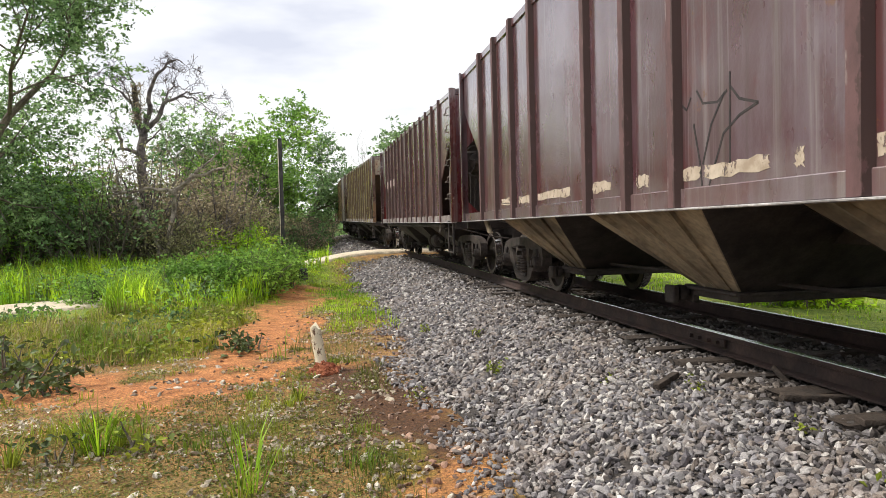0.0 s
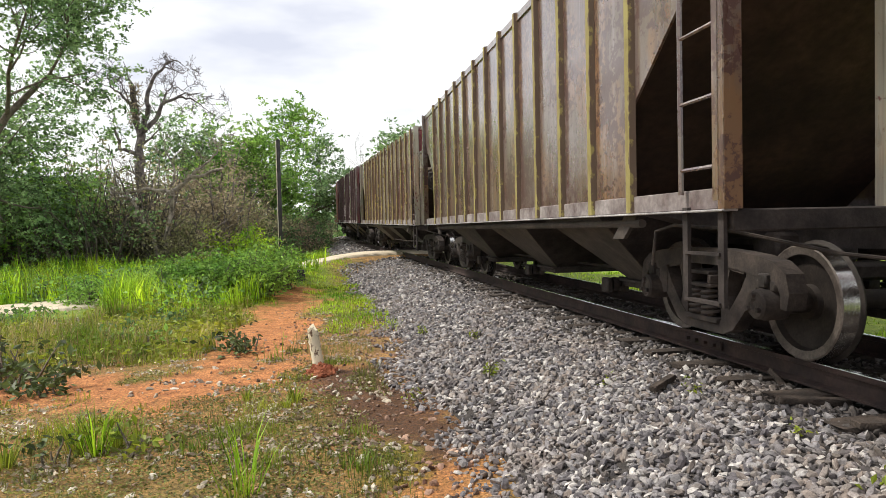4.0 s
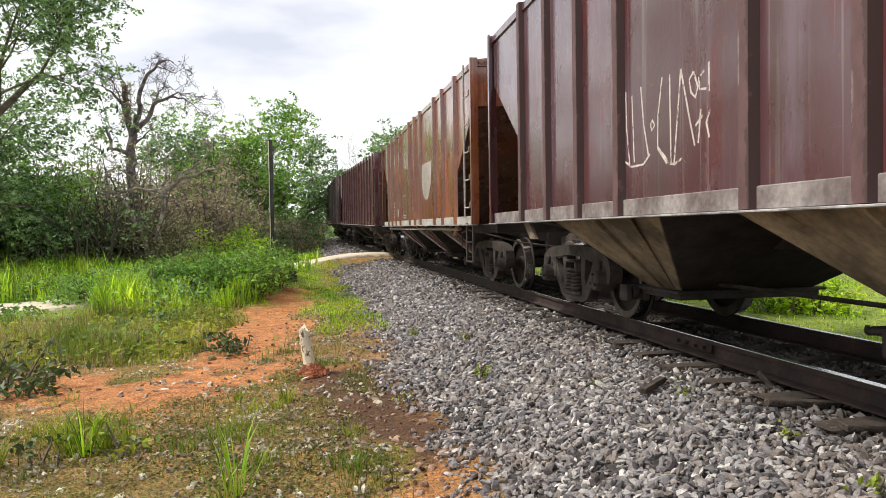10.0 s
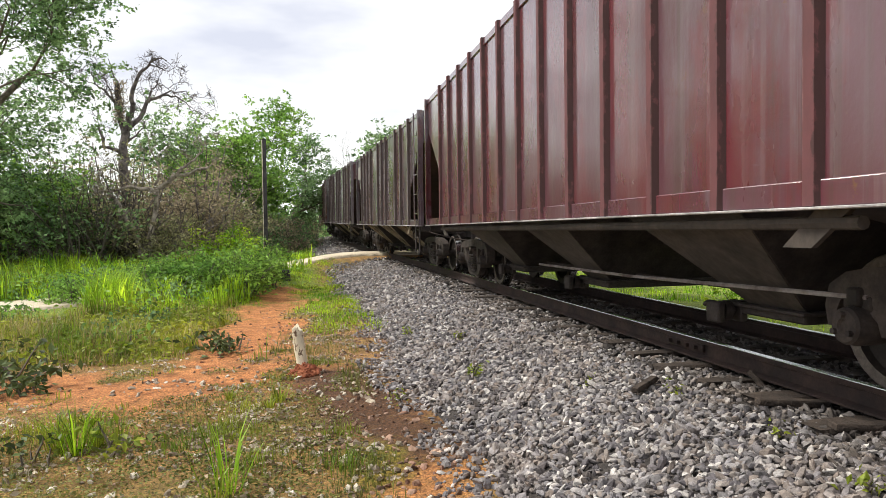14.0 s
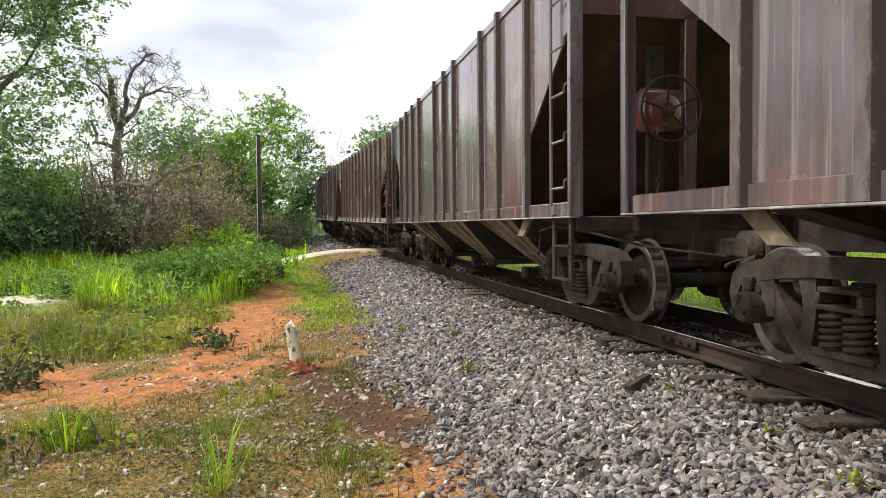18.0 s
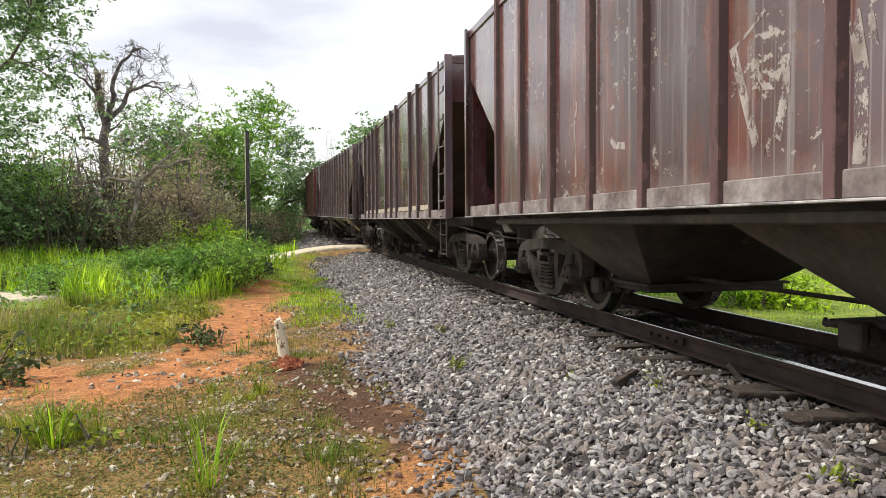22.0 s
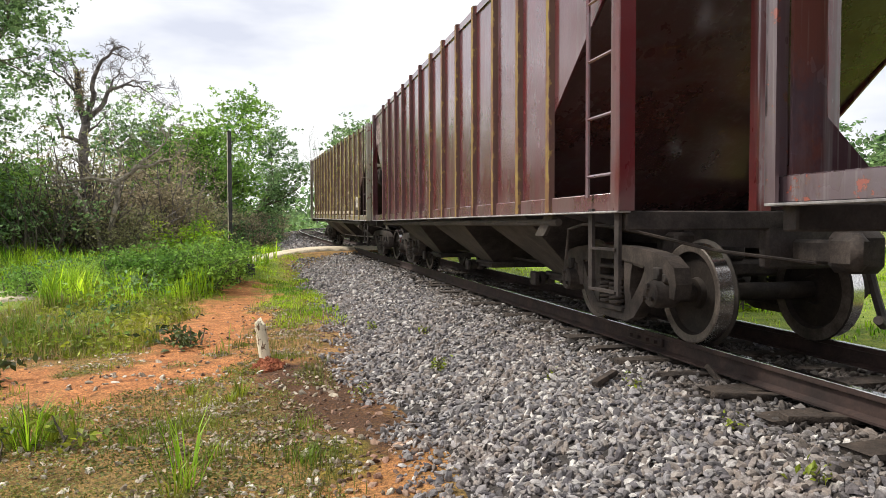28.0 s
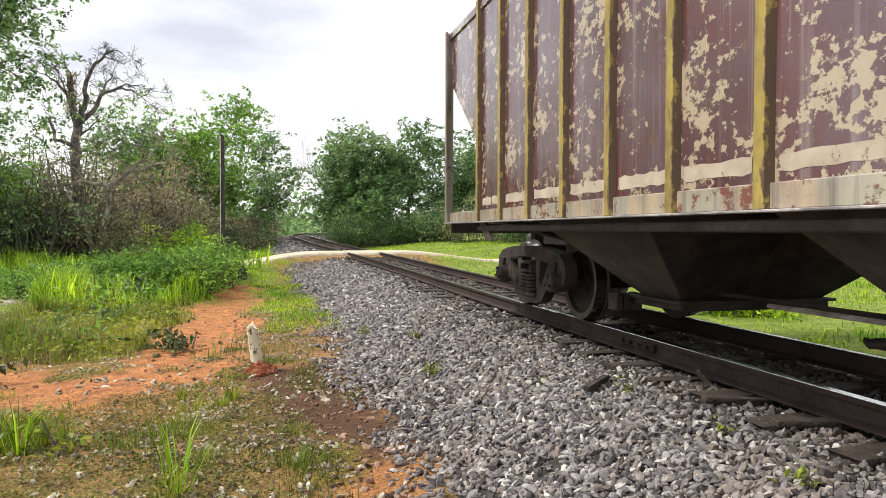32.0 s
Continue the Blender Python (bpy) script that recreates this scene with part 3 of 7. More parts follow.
def build_track():
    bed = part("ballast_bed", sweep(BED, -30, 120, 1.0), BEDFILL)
    tagged(bed, "grey crushed stone ballast bed under the track", "ballast", kind="structure")
    profile = [(-0.062, -0.155), (0.062, -0.155), (0.062, -0.142), (0.012, -0.126), (0.010, -0.042), (0.034, -0.034), (0.034, -0.004),
               (-0.034, -0.004), (-0.034, -0.034), (-0.010, -0.042), (-0.012, -0.126), (-0.062, -0.142)]
    for side in (-0.555, 0.555):
        rail = part("rail", sweep([(a + side, b) for a, b in profile], -30, 130, 1.0), RAIL)
        tagged(rail, "rust-brown steel rail with a worn bright head", "rail", "running rails", "structure")
        part("rail_head", sweep([(side - 0.028, -0.006), (side + 0.028, -0.006), (side + 0.025, 0.0), (side - 0.025, 0.0)], -30, 130, 1.0), RAILTOP, rail, "polished running surface")
    for y in (5.35, 17.4):
        plate = part("fish_plate", Form().box(-0.515, y - 0.28, -0.105, -0.488, y + 0.28, -0.035, 0.006), RAIL, None)
        tagged(plate, "bolted steel joint bar on the rail", "joint bar", "rail joints")
        for k in (-0.2, -0.07, 0.07, 0.2):
            part("bolt", Form().lathe([(0.016, 0.0), (0.016, -0.03), (0.0, -0.03)], "x", (-0.515, y + k, -0.07), 6), RAIL, plate)
    rnd = random.Random(5)
    variants = []
    for k in range(4):
        f = Form().box(-0.98, -0.10, -0.16, 0.98, 0.10, 0.0, 0.012)
        f.v = [(x + rnd.uniform(-.02, .02), y + rnd.uniform(-.012, .012), z + rnd.uniform(-.012, .008)) for x, y, z in f.v]
        variants.append(f.data("sleeper"))
    s = -6.0
    while s < 62:
        p, d, right, up = track_frame(s)
        m = Matrix((( right.x, d.x, up.x, p.x), (right.y, d.y, up.y, p.y), (right.z, d.z, up.z, p.z), (0, 0, 0, 1)))
        ob = part("sleeper", variants[rnd.randrange(4)], SLEEPER, m=m @ pose(rnd.uniform(-.08, .05), 0, -0.162 + rnd.uniform(-0.02, 0), 0, rnd.uniform(-.8, .8), rnd.uniform(-2.5, 2.5)))
        tagged(ob, "dark weathered wooden sleeper half buried in ballast", "sleeper", "sleepers under the rails")
        SLEEPERS.append(s)
        s += 0.58 + rnd.uniform(-.05, .05)


build_track()


# ---- hopper wagons ----
HALF, BAY, ZS, ZT, XS = 5.85, 1.3, 0.99, 3.38, 1.38
R_WHEEL = 0.38


def mirrored(form):
    g = Form()
    g.v, g.f = [(-x, y, z) for x, y, z in form.v], [tuple(reversed(q)) for q in form.f]
    return g


def turned(form):
    g = Form()
    g.v, g.f = [(-x, -y, z) for x, y, z in form.v], list(form.f)
    return g


def side_sheet():
    a, b, c = HALF - NEAR, HALF - BAY, HALF - 0.05
    outline = [(-a, ZS + 0.10), (b, ZS + 0.10), (b, 1.78), (c, 2.74), (c, ZT - 0.1), (-c, ZT - 0.1), (-c, 2.74), (-a, 1.78)]
    return Form().prism(outline, "x", -XS, -XS + 0.02)


def rib_at(w, d):
    """An upright channel with its back to the sheet; built at the sheet's plane, along y = 0."""
    z0, z1 = ZS + 0.004, ZT
    f = Form()
    f.prism([(-XS - 0.001, -w / 2), (-XS - d, -w / 2 + 0.02), (-XS - d, w / 2 - 0.02), (-XS - 0.001, w / 2)], "z", z0, z1)
    return f


def wheelset():
    f = Form()
    f.tube([(-0.80, 0, 0), (0.80, 0, 0)], 0.07, 12)
    for sx in (-1, 1):
        x = 0.49 * sx
        prof = [(0.06, 0.09), (0.11, 0.09), (0.12, 0.05), (0.30, 0.075), (0.315, 0.115), (R_WHEEL - 0.012, 0.125), (R_WHEEL - 0.002, 0.118)]
        back = [(R_WHEEL + 0.004, 0.01), (R_WHEEL + 0.026, -0.004), (R_WHEEL + 0.02, -0.02), (0.31, -0.02), (0.29, 0.02), (0.12, 0.005), (0.10, -0.03), (0.06, -0.03)]
        f.lathe([(r, a * sx) for r, a in prof + back], "x", (x, 0, 0), 32)
    return f


def wheelset_data():
    me = wheelset().data("wheelset")
    me.materials.clear()
    me.materials.append(WHEEL), me.materials.append(TREAD), me.materials.append(RIM)
    for q in me.polygons:
        r = math.hypot(q.center.y, q.center.z)
        if R_WHEEL - 0.004 < r < R_WHEEL + 0.006 and abs(q.normal.x) < 0.5:
            q.material_index = 1
        elif 0.316 < r < R_WHEEL and abs(q.normal.x) > 0.5:
            q.material_index = 2
    return me


WB = 0.77
XF = 0.80


def strip(f, pts, widths, x0, x1):
    """A flat bar of changing width along (y, z) points, from x0 to x1."""
    pts = [Vector(q) for q in pts]
    up, low = [], []
    for i, q in enumerate(pts):
        d = (pts[min(i + 1, len(pts) - 1)] - pts[max(i - 1, 0)]).normalized()
        n = Vector((-d.y, d.x)) * widths[i] / 2
        up.append(q + n), low.append(q - n)
    for i in range(len(pts) - 1):
        f.prism([tuple(up[i]), tuple(up[i + 1]), tuple(low[i + 1]), tuple(low[i])], "x", x0, x1)


def side_frame():
    """Cast side frame: a bowed top chord hooked over the axle boxes, rounded windows and a spring pocket."""
    f = Form()
    x0, x1 = -XF - 0.065, -XF + 0.065
    for s in (-1, 1):
        strip(f, [(0, .285), (s * .25, .283), (s * .45, .268), (s * .66, .243), (s * .83, .215), (s * .925, .165), (s * .955, .08), (s * .945, -.02)], (.12, .12, .125, .135, .13, .115, .09, .06), x0, x1)
        strip(f, [(s * .655, .23), (s * .61, .13), (s * .59, .02), (s * .585, -.04)], (.19, .13, .09, .06), x0 + .004, x1 - .004)
        strip(f, [(s * .63, .13), (s * .53, .02), (s * .43, -.09), (s * .345, -.175), (s * .25, -.222), (0, -.232)], (.18, .13, .125, .125, .095, .08), x0 + .008, x1 - .008)
        strip(f, [(s * .29, .26), (s * .265, .12), (s * .26, .0), (s * .29, -.12), (s * .31, -.2)], (.15, .115, .095, .11, .15), x0 + .012, x1 - .012)
        strip(f, [(s * .27, .235), (s * .40, .215), (s * .52, .19)], (.03, .05, .03), x0 + .01, x1 - .01)
    f.box(x0 - .015, -.22, -.205, x1 + .015, .22, -.16, .008)
    return f


def bolster_end():
    """Hollow box end of the bolster in the spring window."""
    f = Form()
    x0, x1 = -XF - 0.10, -XF + 0.10
    for y0, z0, y1, z1 in ((-.17, .055, .17, .085), (-.15, .15, .15, .18), (-.17, .085, -.13, .15), (.13, .085, .17, .15)):
        f.box(x0, y0, z0, x1, y1, z1, .006)
    return f


def spring_form():
    f = Form()
    pts, turns = [], 5
    for k in range(turns * 10 + 1):
        a = 2 * math.pi * k / 10
        pts.append((-XF - 0.035 + 0.066 * math.cos(a), 0.066 * math.sin(a), -0.15 + 0.19 * k / (turns * 10)))
    f.tube(pts, 0.0155, 6)
    f.tube([(-XF - 0.035, 0, -0.16), (-XF - 0.035, 0, 0.06)], 0.036, 8)
    return f


def box_form():
    """Axle box adapter and round bearing cap with three bolts."""
    f = Form()
    f.box(-XF - 0.07, -0.105, 0.075, -XF + 0.08, 0.105, 0.165, 0.018)
    f.lathe([(0.02, 0.09), (0.105, 0.08), (0.108, -0.05), (0.098, -0.075), (0.098, -0.10), (0.085, -0.115), (0.04, -0.12), (0.03, -0.105), (0.0, -0.105)], "x", (-XF - 0.03, 0, 0), 20)
    for k in range(3):
        a = math.pi / 2 + 2 * math.pi * k / 3
        f.lathe([(0.017, 0.0), (0.017, -0.03), (0.0, -0.03)], "x", (-XF - 0.14, 0.062 * math.cos(a), 0.062 * math.sin(a)), 6)
    f.box(-XF - 0.10, -0.045, 0.10, -XF + 0.02, 0.045, 0.20, 0.012)
    return f


def bolster_form():
    return Form().box(-XF + 0.09, -0.17, 0.06, XF - 0.09, 0.17, 0.20, 0.03).box(-0.35, -0.16, 0.2, 0.35, 0.16, 0.45, 0.03)


def brake_beam():
    f = Form()
    for s in (-1, 1):
        f.tube([(-0.7, s * 0.36, -0.02), (0.7, s * 0.36, -0.02)], 0.03, 6)
        for x in (-0.53, 0.53):
            f.box(x - 0.05, s * 0.36 - 0.02, -0.15, x + 0.05, s * 0.42, 0.13, 0.01)
    return f


def truck(parent, y, extra):
    t = part("truck", cached("bolster", bolster_form), TRUCK, parent, "cast steel bogie", pose(0, y, R_WHEEL))
    for s in (-1, 1):
        frame_mesh = cached("side_frame" if s < 0 else "side_frame_far", (lambda: side_frame()) if s < 0 else (lambda: mirrored(side_frame())))
        part("side_frame", frame_mesh, TRUCK, t)
        part("bolster_end", cached("bolster_end" if s < 0 else "bolster_end_far", bolster_end if s < 0 else (lambda: mirrored(bolster_end()))), TRUCK, t)
        for dy in (-0.085, 0.085):
            part("spring", cached("spring" if s < 0 else "spring_far", spring_form if s < 0 else (lambda: mirrored(spring_form()))), TRUCK, t, m=pose(0, dy, 0))
        for wy in (-WB, WB):
            part("axle_box", cached("axle_box" if s < 0 else "axle_box_far", box_form if s < 0 else (lambda: mirrored(box_form()))), TRUCK, t, m=pose(0, wy, 0))
    for wy in (-WB, WB):
        if "wheelset" not in CACHE:
            CACHE["wheelset"] = wheelset_data()
        WHEELS.append((wy, part("wheelset", CACHE["wheelset"], None, t, "steel wheels with bright treads", pose(0, wy, 0))))
    part("brake_beam", cached("brake_beam", brake_beam), STEEL_DARK, t)
    return t


WHEELS = []


def ladder_form(hooked):
    """The upright of the ladder between the end rib and the corner post."""
    f = Form()
    x = -XS - 0.055
    y0, y1 = HALF - 0.50, HALF - 0.08
    if hooked == 2:
        return f.tube([(x + 0.03, y0 + 0.18, ZS + 0.08), (x + 0.03, y0 + 0.18, 2.0)], 0.012, 5)
    return f.tube([(x, y0, ZS + 0.1), (x, y0, ZT)], 0.017, 6)


def rung_form(hooked):
    """One rung: straight, hooked at the post, or a bent hand grip on the corner sheet."""
    f = Form()
    x = -XS - 0.055
    y0, y1 = HALF - 0.50, HALF - 0.08
    if hooked == 2:
        return f.tube([(x + 0.06, y0 - 0.02, 0), (x - 0.02, y0 + 0.01, 0), (x - 0.02, y0 + 0.2, 0.02), (x - 0.02, y0 + 0.22, 0.08), (x, y1, 0.09), (x + 0.06, y1, 0.09)], 0.011, 5)
    if hooked:
        return f.tube([(x, y0, 0), (x, y1 - 0.1, 0), (x, y1 - 0.09, 0.06), (x, y1 - 0.02, 0.07)], 0.012, 5)
    return f.tube([(x, y0, 0), (x, y1, 0)], 0.012, 5)


def stile_form():
    x, y = -XS - 0.055, HALF - 0.08
    return Form().box(x - 0.015, y - 0.035, ZS + 0.05, x + 0.03, y + 0.035, ZT)


def step_form():
    f = Form()
    x = -XS - 0.03
    y0, y1 = HALF - 0.48, HALF - 0.08
    for y in (y0, y1):
        f.box(x - 0.012, y - 0.03, 0.42, x + 0.012, y + 0.03, ZS + 0.02)
    for z in (0.43, 0.72):
        f.box(x - 0.025, y0, z, x + 0.025, y1, z + 0.018)
    return f


def pocket_form(y0, y1, yb, zb=0.36):
    """A hopper pocket: sheets that slope in from the sills and from fore and aft to a low mouth."""
    f = Form()
    w = XS - 0.02
    top = [(-w, y0, ZS + 0.02), (w, y0, ZS + 0.02), (w, y1, ZS + 0.02), (-w, y1, ZS + 0.02)]
    m = 0.28
    low = [(-0.62, yb - m, zb), (0.62, yb - m, zb), (0.62, yb + m, zb), (-0.62, yb + m, zb)]
    f.add(top + low, [(0, 1, 5, 4), (1, 2, 6, 5), (2, 3, 7, 6), (3, 0, 4, 7), (4, 5, 6, 7), (3, 2, 1, 0)])
    return f


def cross_sheet(y0, yb, zb=0.36):
    """The steep sheet across a pocket's end."""
    m = 0.28 if y0 > yb else -0.28
    e = 0.012 if y0 > yb else -0.012
    w = XS - 0.03
    a = [(-w, y0 + e, ZS + 0.01), (w, y0 + e, ZS + 0.01), (0.61, yb + m + e, zb), (-0.61, yb + m + e, zb)]
    return Form().add(a + [(x, y - 0.5 * e, z) for x, y, z in a], [(0, 1, 2, 3), (7, 6, 5, 4), (0, 4, 5, 1), (1, 5, 6, 2), (2, 6, 7, 3), (3, 7, 4, 0)])


def ridge_form(y0, y1, yb, s, k, zb=0.36):
    """One stiffening ridge on a hopper's slope."""
    a = Vector((s * (XS - 0.015), (y0 + y1) / 2 + k * (y1 - y0) / 2, ZS))
    b = Vector((s * 0.63, yb + k * 0.28, zb + 0.02))
    return Form().tube([a, b], 0.026, 4)


def mouth_form(yb, zb=0.36):
    """Discharge gate: a shallow frame, its slide, the rack shaft and capstan."""
    f = Form()
    f.box(-0.66, yb - 0.33, zb - 0.075, 0.66, yb + 0.33, zb + 0.006, 0.012)
    f.box(-0.70, yb - 0.36, zb - 0.02, 0.70, yb + 0.36, zb + 0.004, 0.004)
    f.box(-0.50, yb + 0.30, zb - 0.10, 0.50, yb + 0.95, zb - 0.05, 0.01)
    f.tube([(-0.82, yb + 0.42, zb - 0.06), (0.82, yb + 0.42, zb - 0.06)], 0.028, 8)
    for x in (-0.80, -0.62):
        f.box(x - 0.03, yb + 0.34, zb - 0.14, x + 0.03, yb + 0.50, zb + 0.01, 0.012)
    f.lathe([(0.07, -0.03), (0.075, 0.0), (0.07, 0.03)], "x", (-0.72, yb + 0.42, zb - 0.06), 10)
    f.tube([(-0.7, yb + 0.55, zb - 0.02), (-0.68, yb + 0.75, zb - 0.05), (-0.55, yb + 0.9, zb - 0.05)], 0.018, 5)
    return f


def cylinder_form():
    """Brake cylinder lying along the wagon."""
    c = (-0.80, 0.0, 0.0)
    return Form().lathe([(0.0, 0.44), (0.12, 0.43), (0.16, 0.40), (0.175, 0.36), (0.175, 0.10), (0.20, 0.095), (0.20, 0.06), (0.17, 0.055), (0.165, -0.16), (0.14, -0.26), (0.06, -0.29), (0.05, -0.33), (0.0, -0.33)], "y", c, 20)


def cylinder_rod():
    f = Form().tube([(-0.8, -0.3, 0.0), (-0.8, -0.62, 0.0)], 0.028, 8)
    f.box(-0.84, -0.78, -0.03, -0.76, -0.58, 0.03, 0.012)
    for x in (-0.86, -0.74):
        f.box(x - 0.012, -1.05, -0.035, x + 0.012, -0.66, 0.035, 0.008)
    f.box(-0.82, -1.06, -0.16, -0.78, -0.98, 0.12, 0.012)
    f.tube([(-0.8, -1.0, -0.02), (-0.8, -1.9, -0.05)], 0.02, 6)
    return f


def strut_form(x):
    """Slanting brace between an end post and the underframe."""
    return Form().prism([(HALF - 0.80, 1.95), (HALF - 0.72, 1.95), (HALF - 0.12, ZS), (HALF - 0.21, ZS)], "x", x - 0.045, x + 0.045)


def end_wall(octagon):
    y = HALF - 0.05
    f = Form()
    if octagon:
        # plate with a chamfered opening over the slope sheet
        a, b, c = XS - 0.02, XS - 0.2, 0.38
        f.prism([(-a, ZS), (-a, ZT - 0.06), (a, ZT - 0.06), (a, ZS), (b, ZS), (b, 2.66 - c), (b - c, 2.66), (-b + c, 2.66), (-b, 2.66 - c), (-b, ZS)], "y", y - 0.01, y + 0.01)
        for s in (-1, 1):
            f.prism([(s * b, ZS), (s * b, ZS + 0.4), (s * (b - 0.42), ZS)], "y", y - 0.01, y + 0.01)
    else:
        f.box(-XS + 0.02, y - 0.01, 2.70, XS - 0.02, y + 0.01, ZT - 0.06)
    f.box(-XS, HALF - 0.11, ZT - 0.12, XS, HALF - 0.02, ZT - 0.02, 0.012)
    return f


def slope_sheet():
    y = HALF - 0.07
    return Form().prism([(y, 2.76), (y, 2.71), (HALF - 2.5, ZS), (HALF - 2.55, ZS + 0.04)], "x", -XS + 0.03, XS - 0.03)


def end_post(x):
    return Form().box(x - 0.06, HALF - 0.14, ZS - 0.02, x + 0.06, HALF - 0.04, 2.76, 0.01)


def corner_post():
    f = Form().box(-XS - 0.07, HALF - 0.06, ZS, -XS - 0.05, HALF + 0.01, ZT)
    f.box(-XS - 0.07, HALF - 0.005, ZS, -XS + 0.04, HALF + 0.012, ZT)
    return f


def sill_form():
    return Form().box(-XS - 0.018, -HALF, ZS, -XS + 0.02, HALF, ZS + 0.125, 0.006)


def lip_form():
    """The worn bottom flange of the side sill."""
    return Form().box(-XS - 0.08, -HALF, ZS - 0.014, -XS + 0.02, HALF, ZS - 0.001, 0.003)


def frame_form():
    """Centre sill, end sills and bolsters."""
    f = Form().box(-0.17, -HALF + 0.1, 0.72, 0.17, HALF - 0.1, 1.0)
    for s in (-1, 1):
        y = s * (HALF - 0.12)
        f.box(-XS, min(y, y + s * 0.1), 0.86, XS, max(y, y + s * 0.1), ZS, 0.01)
        f.box(-0.30, min(y, y + s * 0.1), 0.58, 0.30, max(y, y + s * 0.1), 0.92, 0.02)
        yb = s * (HALF - 1.4)
        f.prism([(-1.25, ZS), (1.25, ZS), (0.4, 0.78), (-0.4, 0.78)], "y", yb - 0.15, yb + 0.15)
    return f


def coupler_form():
    f = Form().box(-0.09, HALF - 0.1, 0.63, 0.09, HALF + 0.36, 0.79, 0.02)
    f.box(-0.15, HALF + 0.3, 0.58, 0.13, HALF + 0.56, 0.86, 0.05)
    f.box(0.05, HALF + 0.38, 0.60, 0.19, HALF + 0.64, 0.84, 0.05)
    f.tube([(-0.12, HALF + 0.3, 0.66), (-0.5, HALF + 0.1, 0.62), (-0.62, HALF + 0.02, 0.6)], 0.014, 5)
    return f


def hose_form():
    return Form().tube([(-0.4, HALF - 0.05, 0.66), (-0.42, HALF + 0.12, 0.6), (-0.38, HALF + 0.22, 0.42), (-0.28, HALF + 0.38, 0.27), (-0.14, HALF + 0.52, 0.25), (0, HALF + 0.62, 0.3)], 0.03, 8)


def stand_post(x):
    return Form().box(x - 0.06, HALF - 0.03, ZS, x + 0.06, HALF + 0.06, 2.74, 0.01)


def stand_rail(z):
    return Form().box(-XS + 0.06, HALF - 0.02, z, -0.7, HALF + 0.12, z + 0.07, 0.01)


def brake_box():
    f = Form().box(-1.02, HALF + 0.03, 1.72, -0.58, HALF + 0.2, 2.1, 0.04)
    f.lathe([(0.15, 0.0), (0.14, 0.05), (0.09, 0.07), (0.03, 0.09), (0.03, 0.13), (0, 0.13)], "y", (-0.80, HALF + 0.19, 1.9), 20)
    return f


def brake_rim():
    f = Form()
    c, r = Vector((-0.80, HALF + 0.32, 1.9)), 0.28
    ring = [c + Vector((r * math.cos(2 * math.pi * k / 28), 0, r * math.sin(2 * math.pi * k / 28))) for k in range(29)]
    f.tube(ring, 0.014, 6, False)
    for k in range(5):
        a = 2 * math.pi * k / 5 + 0.4
        f.tube([c + Vector((0.05 * math.cos(a), -0.05, 0.05 * math.sin(a))), c + Vector((r * math.cos(a), 0, r * math.sin(a)))], 0.009, 5)
    f.lathe([(0.06, -0.07), (0.06, -0.03), (0.02, -0.01)], "y", tuple(c), 12)
    return f


def chain_form():
    f = Form()
    for k in range(14):
        z = 1.72 - 0.06 * k
        c = Vector((-0.78 - 0.004 * k, HALF + 0.12, z))
        ring = []
        for j in range(9):
            a = 2 * math.pi * j / 8
            u, w = 0.016 * math.cos(a), 0.036 * math.sin(a)
            ring.append(c + (Vector((u, 0, w)) if k % 2 else Vector((0, u, w))))
        f.tube(ring, 0.006, 4, False)
    return f


def rod_form():
    """Uncoupling lever along the end sill."""
    x = -XS
    return Form().tube([(x + 0.02, HALF - 1.05, 0.62), (x, HALF - 0.95, 0.86), (x + 0.05, HALF - 0.8, 0.9), (x + 0.1, HALF - 0.35, 0.88), (-0.75, HALF + 0.05, 0.72), (-0.2, HALF + 0.32, 0.64)], 0.012, 6)


def tank_form():
    f = Form().lathe([(0.0, -0.42), (0.1, -0.41), (0.17, -0.36), (0.19, -0.28), (0.19, 0.28), (0.17, 0.36), (0.1, 0.41), (0.0, 0.42)], "y", (-0.55, HALF - 0.95, 1.22), 18)
    return f


def pipe_form():
    return Form().tube([(-XS + 0.02, -HALF + 1.2, ZS - 0.075), (-XS + 0.02, HALF - 1.2, ZS - 0.075)], 0.032, 8)


def linkage_form():
    f = Form().tube([(-0.35, -3.6, 0.42), (-0.35, 3.6, 0.42)], 0.018, 5)
    return f


def roof_form():
    return Form().prism([(-XS - 0.02, ZT - 0.1), (-XS - 0.02, ZT - 0.02), (-0.7, ZT + 0.06), (0.7, ZT + 0.06), (XS + 0.02, ZT - 0.02), (XS + 0.02, ZT - 0.1)], "y", -HALF + 0.02, HALF - 0.02)


def walkway_form():
    f = Form().box(-0.35, -HALF - 0.12, ZT + 0.16, 0.35, HALF + 0.12, ZT + 0.19)
    for k in range(7):
        y = -HALF + 0.3 + k * (2 * HALF - 0.6) / 6
        f.box(-0.3, y - 0.02, ZT + 0.03, 0.3, y + 0.02, ZT + 0.16)
    for s in (-1, 1):
        f.tube([(-0.35, s * (HALF - 0.05), ZT + 0.02), (-0.35, s * (HALF - 0.05), ZT + 0.3), (-0.35, s * (HALF - 0.5), ZT + 0.3), (-0.35, s * (HALF - 0.5), ZT + 0.02)], 0.013, 5)
    return f


def strap_form():
    """Slanting strap between the sill and the bolster."""
    return Form().prism([(HALF - 1.23, ZS), (HALF - 1.45, ZS), (HALF - 1.69, 0.80), (HALF - 1.49, 0.80)], "x", -XS + 0.0, -XS + 0.03)


WIDE = [0.0, 0.85, 1.68, 2.5, 4.1, 4.9, 5.65, 7.25, 8.05, 9.1]


LONGER, NEAR = 0.0, 1.3


